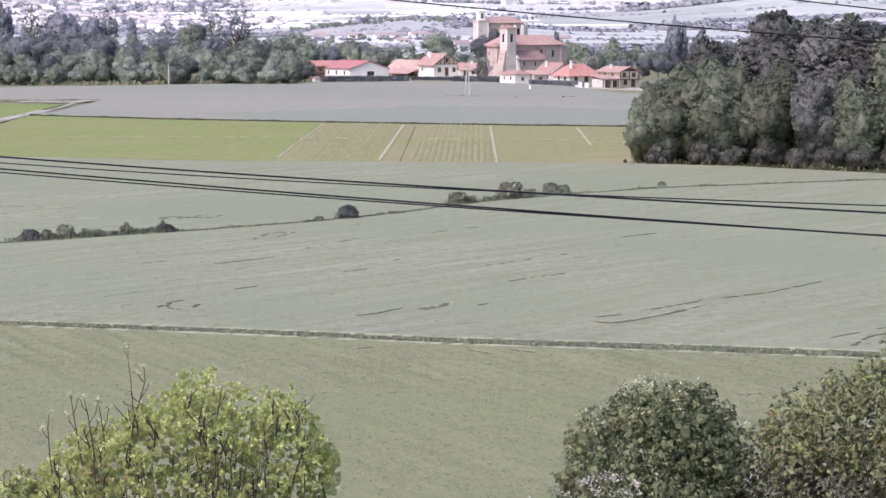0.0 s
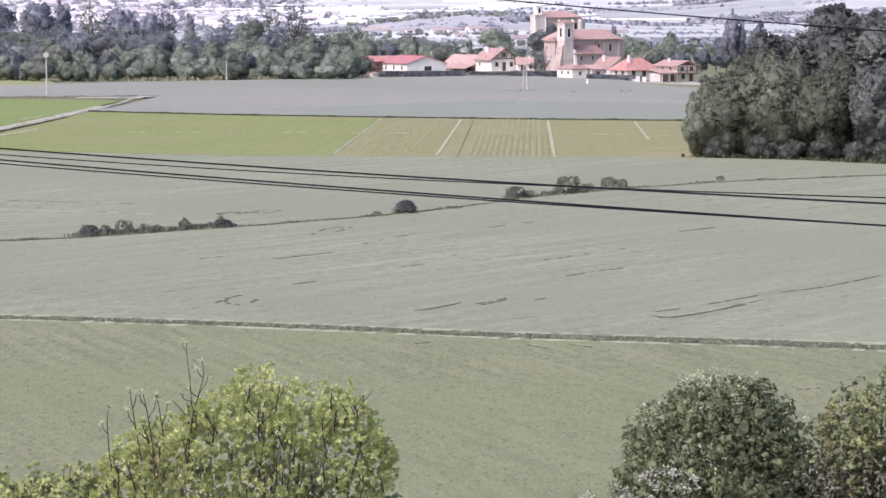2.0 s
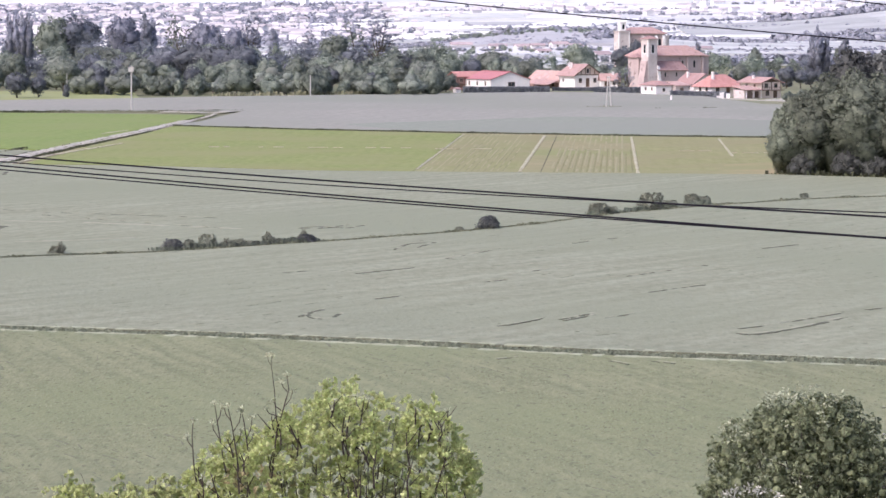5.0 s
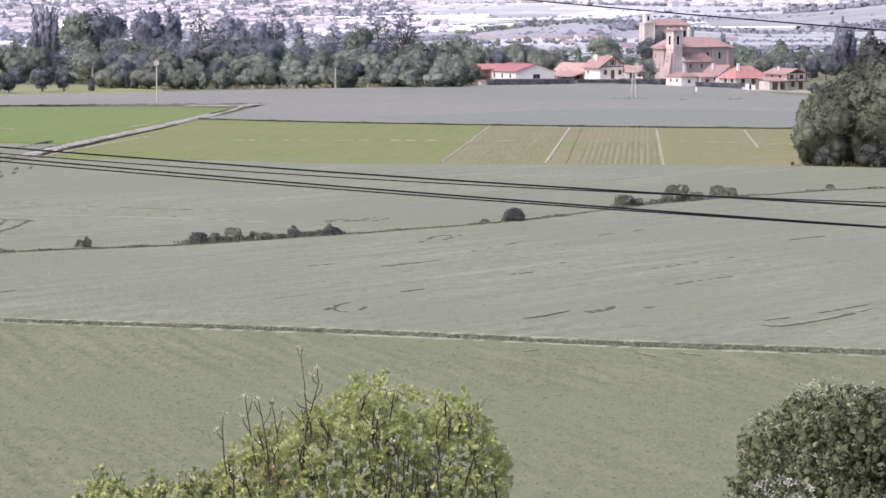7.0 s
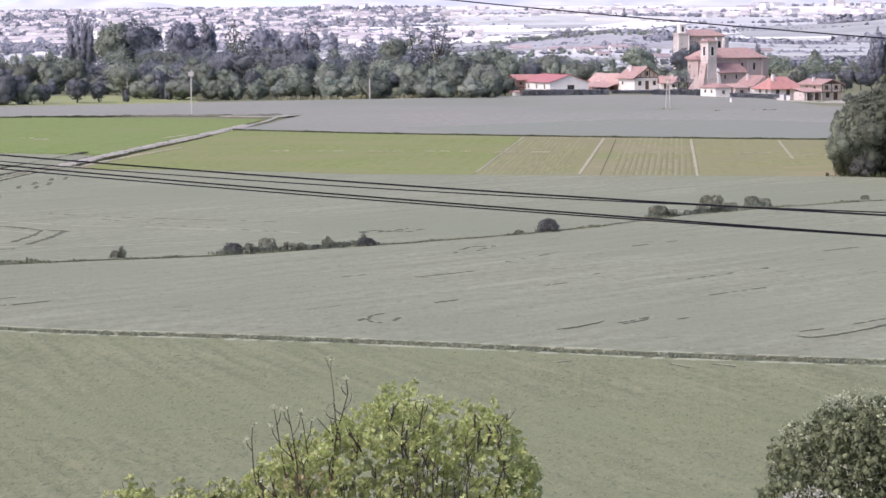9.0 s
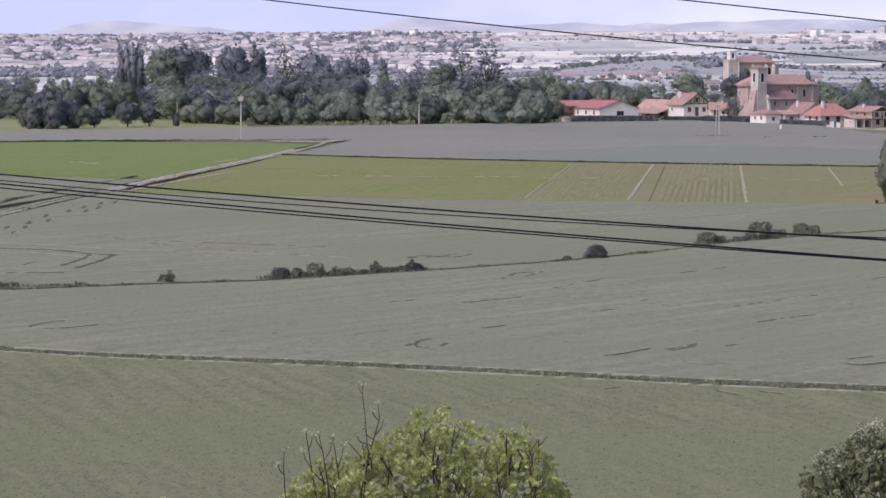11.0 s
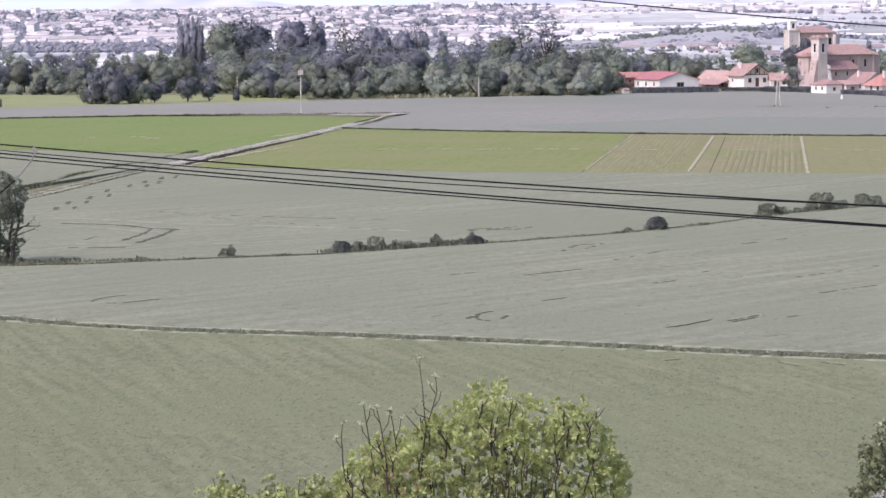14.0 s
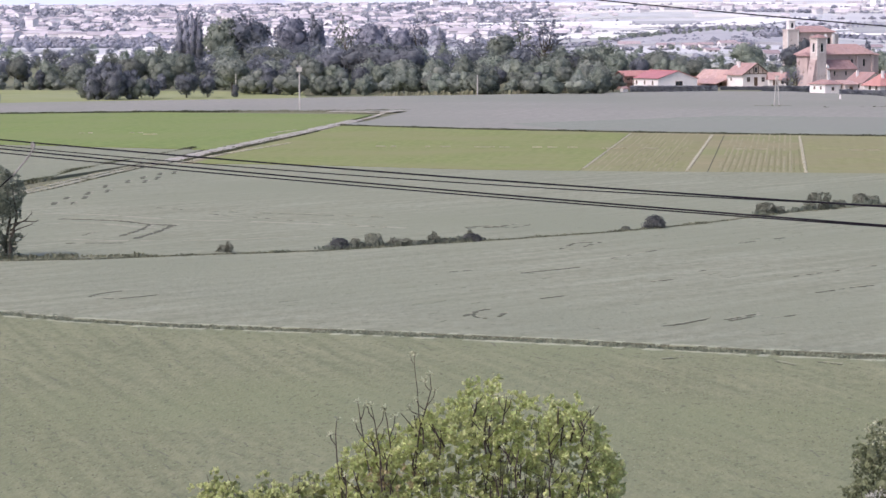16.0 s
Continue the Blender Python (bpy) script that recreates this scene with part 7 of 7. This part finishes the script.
# ---- poles and wires ----
def pole(label, x, y, h, legs=1, cross=1.4, box=False, z=-0.45, r=0.15, turn=0.0):
    ob = thing("utility_pole", label, "utility pole", pose(x, y, z, 0, 0, turn), "utility poles")
    for k in range(legs):
        s = Shape()
        b = (k - (legs - 1) / 2) * 1.5
        s.tube([(b, 0, -.4), (b * .6, 0, h * .5), (b * .25, 0, h)], [r * 1.15, r, r * .8], 8)
        part("pole", s.mesh("pole_shaft", M_pole), ob)
    if cross:
        s = Shape()
        s.box(-cross / 2, -.07, h - .5, cross / 2, .07, h - .36)
        part("crossarm", s.mesh("crossarm", M_steel), ob)
        for u in (-.42, 0, .42):
            s = Shape()
            s.tube([(u * cross, 0, h - .36), (u * cross, 0, h - .2), (u * cross, 0, h - .1)], [.04, .07, .04], 6)
            part("insulator", s.mesh("insulator", M_wire), ob)
    if box:
        s = Shape()
        s.box(-.7, -.5, h - 1.7, .7, .1, h - .6)
        s.box(-.75, -.55, h - .6, .75, .15, h - .5)
        part("transformer", s.mesh("transformer", M_pole), ob, "pale metal transformer box")
    return ob


pole("pale concrete pole carrying a transformer in the wheat", -125.0, 748, 12.7, 1, 1.8, True, r=0.2)
pole("short pale pole at the wood's edge", -89.1, 885, 7.0, 1, 0, r=0.2)
pole("double-legged pale pole in front of the village", 7.0, 776, 9.1, 2, 1.4, r=0.19)
pole("short pale pole beside a meadow tree", -172.0, 900, 7.2, 1, 0, r=0.17)
grass_bank("pole_weeds", "dark weeds at the foot of the double pole", [(1.2, 775.8), (11, 775.6)], 0.8, 14, 0.4, 0.8, M_bank, 41)


for _line in ([(20.0, 764.0), (21.4, 763.9)], [(29.5, 767.9), (31.4, 767.7)], [(33.9, 767.4), (36.9, 769.5)]):
    grass_bank("field_weeds", "dark weed patch in the blue-green wheat", _line, 0.8, 12, 0.5, 0.75, M_ditch, 42)
grass_bank("reed_strip", "pale dry reeds at the foot of the wood", [(-119, 880), (-104, 886), (-89, 892), (-72, 902), (-56, 910)], 2.6, 9, 0.8, 2.0, M_verge, 43)


def village_lane():
    s = Shape()
    ribbon(s, smooth_line([(41, 876), (47, 864), (52, 852), (58, 843), (66, 836), (80, 828)]), 5.0, -0.38, random.Random(3), 0.3, 0.03)
    tagged(new("village_lane", s.mesh("village_lane", M_gravel)), "pale gravel lane in front of the houses", "track", kind="structure")


village_lane()
field("yard", "pale dusty yard beside the houses", [(54, 848), (62, 841), (92, 824), (96, 870), (66, 872), (58, 862)], -0.41, M_gravel, M_gravel, 0.05, seed=31)
for _x, _y, _h in ((64.5, 860, 2.6), (68, 857, 3.2), (71.5, 853, 2.4), (75, 856, 3.6), (62.5, 854, 1.6), (79, 850, 3.0)):
    plant("shrub0", "bush", "dark garden bush beside the yard", "bush", _x, _y, -0.45, _h, _x * 47 % 360, "garden bushes", 1.1)


def wire(label, a, b, z0, zm, z1, r, group, e0=0.0, e1=1.0):
    """A hanging cable over the plan line a to b, as a parabola through three heights."""
    s = Shape()
    pts = []
    for k in range(41):
        u = e0 + (e1 - e0) * k / 40
        z = z0 * (1 - u) * (1 - 2 * u) + zm * 4 * u * (1 - u) + z1 * u * (2 * u - 1)
        pts.append((a[0] + (b[0] - a[0]) * u, a[1] + (b[1] - a[1]) * u, z))
    s.tube(pts, [r] * len(pts), 6)
    thing("power_line", label, "power line", group=group, me=s.mesh("power_line", M_wire))


NEAR_A, NEAR_B = (-78, 254), (42, 175)
wire("thick dark overhead cable crossing the fields", NEAR_A, NEAR_B, 14.91, 12.78, 11.91, 0.07, "field power lines")
wire("thin dark overhead cable crossing the fields", (-77, 256.5), (43.5, 177.5), 14.10, 12.19, 12.50, 0.046, "field power lines")
wire("thick dark overhead cable crossing the fields", NEAR_A, NEAR_B, 14.09, 11.65, 10.23, 0.068, "field power lines")
wire("thin dark overhead cable crossing the fields", (-77, 256.5), (43.5, 177.5), 13.40, 11.14, 10.06, 0.055, "field power lines")
wire("high dark overhead cable above the valley", (-60, 150), (45, 105), 33.84, 26.72, 22.90, 0.03, "high power lines")
wire("high dark overhead cable above the valley", (-60, 153), (46, 108), 34.96, 28.81, 22.66, 0.03, "high power lines")


def cable_poles():
    for x, y, zt, gz in ((-78, 255.2, 15.4, -0.45), (42.8, 176.2, 13.0, -0.45)):
        pole("tall pole carrying the field cables", x, y, zt - gz, 1, 3.0, False, gz, 0.18, 35)
    for x, y, zt in ((-60, 151.5, 35.4), (45.5, 106.5, 23.4)):
        pole("tall pole carrying the high cables", x, y, zt + 0.45, 1, 3.4, False, -0.45, 0.22, 25)
    # loose drop cable hanging from the top wire towards the old tree, under a pale insulator
    ob = thing("drop_cable", "dark drop cable hanging from a pale insulator", "cable", pose(-66.1, 246.2, 0))
    s = Shape()
    s.tube([(-1.9, 0, 11.4), (-2.5, 0, 10.9), (-5.2, 0, 8.5), (-9.4, 3.8, 4.0), (-11.7, 8.4, -0.4)], [0.06, 0.06, 0.06, 0.06, 0.06], 6)
    part("cable", s.mesh("drop_cable", M_wire), ob)
    s = Shape()
    s.tube([(0, 0, 14.5), (-0.02, 0, 13.8), (-0.35, 0, 13.2), (-1.1, 0, 12.3), (-1.95, 0, 11.35)], [0.11, 0.11, 0.1, 0.09, 0.08], 8)
    s.box(-0.18, -0.15, 13.95, 0.18, 0.15, 14.4)
    part("insulator", s.mesh("drop_insulator", M_bark_pale), ob, "pale grey insulator string")


cable_poles()


# ---- the far valley ----
def drape(corners, ux, uy, lift):
    """A sheet laid over the ground between four corners, with its edges turned down."""
    s = Shape()
    (x0, y0), (x1, y1), (x2, y2), (x3, y3) = corners
    for j in range(-1, uy + 2):
        for k in range(-1, ux + 2):
            u, v = min(max(k / ux, 0), 1), min(max(j / uy, 0), 1)
            px = (x0 * (1 - u) + x1 * u) * (1 - v) + (x3 * (1 - u) + x2 * u) * v
            py = (y0 * (1 - u) + y1 * u) * (1 - v) + (y3 * (1 - u) + y2 * u) * v
            rim = k in (-1, ux + 1) or j in (-1, uy + 1)
            s.v.append((px, py, ground_z(px, py) + (-3.0 if rim else lift)))
    n = ux + 3
    s.f = [(j * n + k, j * n + k + 1, (j + 1) * n + k + 1, (j + 1) * n + k) for j in range(uy + 2) for k in range(n - 1)]
    return s


def far_valley():
    rng = random.Random(17)
    # pale fields, with the distance haze put into their colour
    for i in range(90):
        y = 1350 + 3200 * rng.random() ** 1.1
        x = rng.uniform(-0.34, 0.22) * y
        w, d = rng.uniform(60, 260) * y / 2200, rng.uniform(30, 120) * y / 1500
        sk = rng.uniform(-40, 40)
        ring = [(x - w / 2 + sk, y - d / 2), (x + w / 2 + sk, y - d / 2 + rng.uniform(-20, 20)), (x + w / 2 - sk, y + d / 2), (x - w / 2 - sk, y + d / 2 + rng.uniform(-20, 20))]
        s = drape(ring, 8, 5, 0.8 + i * 0.01)
        pale = rng.random() < (0.1 if x > 0 else 0.55 if y > 2000 else 0.3)
        tagged(new("far_field", s.mesh("far_field", M_far_field if pale else M_far_green)), "pale haze-toned field in the far valley" if pale else "dull green haze-toned pasture in the far valley", "field", kind="structure")
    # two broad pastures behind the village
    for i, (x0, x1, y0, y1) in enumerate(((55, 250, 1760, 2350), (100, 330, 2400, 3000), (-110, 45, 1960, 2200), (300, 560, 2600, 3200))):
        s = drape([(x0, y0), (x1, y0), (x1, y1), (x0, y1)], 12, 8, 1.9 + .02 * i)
        tagged(new("far_field", s.mesh("far_field", M_hill if x0 < 0 else M_far_green)), "broad dull green haze-toned pasture behind the village", "field", kind="structure")
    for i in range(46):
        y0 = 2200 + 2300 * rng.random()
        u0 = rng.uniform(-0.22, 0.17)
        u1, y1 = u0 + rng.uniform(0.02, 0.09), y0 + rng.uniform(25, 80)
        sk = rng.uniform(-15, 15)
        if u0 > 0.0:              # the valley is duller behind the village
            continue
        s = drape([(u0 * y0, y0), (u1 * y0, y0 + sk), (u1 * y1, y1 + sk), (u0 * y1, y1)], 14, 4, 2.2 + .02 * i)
        tagged(new("far_field", s.mesh("far_field", M_far_field)), "bright haze-toned field in the far valley", "field", kind="structure")
    # tree lines and thickets: rounded masses of leaf clumps
    nrng = np.random.default_rng(5)
    v, nv = [], []

    def masses(px, py, size, rounds=1):
        n = len(px)
        ball = BALL[rounds].reshape(-1, 3, 3)
        pz = np.array([ground_z(a, b) for a, b in zip(px, py)])
        sx = size * nrng.uniform(0.7, 1.5, n)
        sz = size * nrng.uniform(0.6, 1.1, n)
        keep = nrng.random((n, len(ball))) < (0.8 if rounds else 0.95)
        q = ball[None] * np.stack([sx, sx, sz], 1)[:, None, None] * nrng.uniform(0.75, 1.1, (n, len(ball), 3, 1)) + np.stack([px, py, pz + sz * 0.55], 1)[:, None, None]
        v.append(q[keep].reshape(-1, 3))
        nv.append(np.broadcast_to(ball[None], q.shape)[keep].reshape(-1, 3))

    for i in range(1250):
        town_side = i < 1150
        y = (2080 + 2500 * nrng.random() ** 1.2) if town_side else (1480 + 3100 * nrng.random())
        x = (nrng.uniform(-0.34, -0.08) if town_side else nrng.uniform(-0.12, 0.22)) * y
        L = nrng.uniform(15, 140) if town_side else nrng.uniform(40, 300)
        n = int(3 + L * (0.15 if town_side else 0.18))
        px = x + nrng.uniform(-L / 2, L / 2, n)
        py = y + nrng.normal(0, 7 if town_side else 2.0, n) + (px - x) * nrng.uniform(-.3, .3)
        masses(px, py, nrng.uniform(1.3, 4.0, n) * (y / 2600) ** 0.5 * (1 if town_side else 0.8), 0 if i % 4 else 1)
    # a wooded ridge along the low hill, with thickets down its far side
    for (x0, y0), (x1, y1), n, size in (((-112, 2060), (-64, 2110), 60, 2.6), ((-66, 2110), (-40, 2118), 55, 4.6), ((-44, 2120), (40, 2135), 170, 4.4), ((6, 2030), (46, 2110), 170, 5.4), ((-95, 1990), (-20, 1985), 60, 2.2), ((-30, 1950), (0, 1960), 50, 3.0), ((-150, 2010), (-100, 2040), 70, 3.2),
                                        ((170, 1900), (330, 1930), 150, 3.6), ((95, 1880), (150, 1890), 50, 3.0), ((240, 2550), (560, 2600), 260, 5.0), ((60, 1700), (160, 1690), 60, 2.6),
                                        ((70, 1420), (118, 1440), 60, 4.6), ((122, 1500), (185, 1520), 70, 4.2), ((160, 2250), (420, 2300), 300, 7.0), ((60, 2150), (150, 2180), 90, 5.0), ((330, 2050), (420, 2080), 90, 5.0), ((200, 3000), (620, 3060), 260, 9.0)):
        n *= 3
        u = nrng.random(n)
        masses(x0 + (x1 - x0) * u + nrng.normal(0, 2, n), y0 + (y1 - y0) * u + nrng.normal(0, 8, n), nrng.uniform(0.35, 0.8, n) * size)
    tagged(new("far_woods", foliage("far_woods", (np.concatenate(v), np.concatenate(nv)), M_far_tree)), "distant haze-toned tree lines and thickets across the valley", "trees", kind="stuff")


far_valley()


def town():
    protos = []
    for w, d, he, hr, ridge in ((10, 8, 5, 7, "x"), (8, 9, 5.5, 7.5, "y"), (18, 10, 5, 6.6, "x"), (12, 9, 7, 8.6, "x"), (24, 12, 5.5, 7.5, "x"), (9, 8, 10, 11.3, "x")):
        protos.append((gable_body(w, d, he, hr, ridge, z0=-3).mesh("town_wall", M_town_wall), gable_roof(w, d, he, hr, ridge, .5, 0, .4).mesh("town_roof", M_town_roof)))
    rng = random.Random(23)
    spots = [(rng.uniform(-0.33, -0.10), 2150 + 2250 * rng.random() ** 0.85) for _ in range(180)]
    spots += [(rng.uniform(-0.12, 0.20), 3300 + 1200 * rng.random()) for _ in range(70)]
    for k, y in spots:
        x = k * y
        i = rng.choice((0, 0, 1, 1, 2, 3, 4, 5) if y > 2000 else (0, 1, 2, 4))
        ob = thing("town_house", "pale rendered house in the distant town", "house", pose(x, y, ground_z(x, y), 0, 0, rng.uniform(-40, 40)) @ Matrix.Diagonal((1.2, 1.2, 1.1, 1)), "distant town")
        part("wall", protos[i][0], ob)
        part("roof", protos[i][1], ob)
    # the rest of the town, too small to pick apart
    s, roofs = Shape(), Shape()
    for _ in range(820):
        y = 2250 + 2200 * rng.random()
        x = rng.uniform(-0.34, -0.06) * y
        if rng.random() < .2:
            y = 3200 + 1350 * rng.random()
            x = rng.uniform(-0.06, 0.2) * y
        w, h, z = rng.choice((5, 6, 7, 8, 10, 16)) * rng.uniform(.7, 1.1), rng.uniform(2.6, 5), ground_z(x, y)
        s.box(x - w / 2, y - 5, z - 3, x + w / 2, y + 5, z + h)
        roofs.solid([(x - w / 2 - .5, y - 6.5, z + h), (x + w / 2 + .5, y - 6.5, z + h), (x + w / 2 + .5, y + 6.5, z + h), (x - w / 2 - .5, y + 6.5, z + h)], [(x - w / 2, y - .3, z + h + 2.4), (x + w / 2, y - .3, z + h + 2.4), (x + w / 2, y + .3, z + h + 2.4), (x - w / 2, y + .3, z + h + 2.4)])
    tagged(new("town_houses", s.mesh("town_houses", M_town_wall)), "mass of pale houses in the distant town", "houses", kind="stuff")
    tagged(new("town_roofs", roofs.mesh("town_roofs", M_town_roof)), "haze-paled tiled roofs of the distant town", "roofs", kind="stuff")
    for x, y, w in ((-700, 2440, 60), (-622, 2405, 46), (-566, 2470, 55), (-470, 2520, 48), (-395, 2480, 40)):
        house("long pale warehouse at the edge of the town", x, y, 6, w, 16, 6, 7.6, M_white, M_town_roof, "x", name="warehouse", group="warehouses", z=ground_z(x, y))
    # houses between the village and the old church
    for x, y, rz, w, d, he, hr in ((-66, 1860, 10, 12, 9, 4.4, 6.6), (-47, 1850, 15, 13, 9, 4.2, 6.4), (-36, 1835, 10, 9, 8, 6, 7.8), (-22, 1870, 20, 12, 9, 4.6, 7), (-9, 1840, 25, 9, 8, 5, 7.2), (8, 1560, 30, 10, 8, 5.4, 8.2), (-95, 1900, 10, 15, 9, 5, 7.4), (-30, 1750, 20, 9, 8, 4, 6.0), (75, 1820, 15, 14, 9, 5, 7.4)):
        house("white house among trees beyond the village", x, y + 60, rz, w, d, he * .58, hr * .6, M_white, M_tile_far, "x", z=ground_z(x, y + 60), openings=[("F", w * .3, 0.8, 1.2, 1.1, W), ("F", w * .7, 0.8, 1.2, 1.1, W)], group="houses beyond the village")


town()


def mountains():
    # two upright sheets that glow in place of hazy hills and sky
    for name, label, y, base, amp, slope, mat_, f, seed in (("backdrop_hills", "glowing backdrop of hazy low hills closing the valley", 4700, 40, 46, 0.009, M_ridge, 0.0036, 3), ("backdrop_haze", "glowing backdrop of pale blue haze over mountains", 4860, 150, 40, 0.0, M_mount, 0.0011, 8)):
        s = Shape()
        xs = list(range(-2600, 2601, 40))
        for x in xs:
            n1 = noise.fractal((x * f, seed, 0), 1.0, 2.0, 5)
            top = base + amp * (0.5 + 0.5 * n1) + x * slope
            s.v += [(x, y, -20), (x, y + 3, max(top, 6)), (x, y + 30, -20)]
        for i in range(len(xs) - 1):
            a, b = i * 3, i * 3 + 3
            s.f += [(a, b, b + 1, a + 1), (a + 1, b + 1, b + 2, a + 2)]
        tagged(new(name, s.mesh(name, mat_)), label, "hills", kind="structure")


mountains()
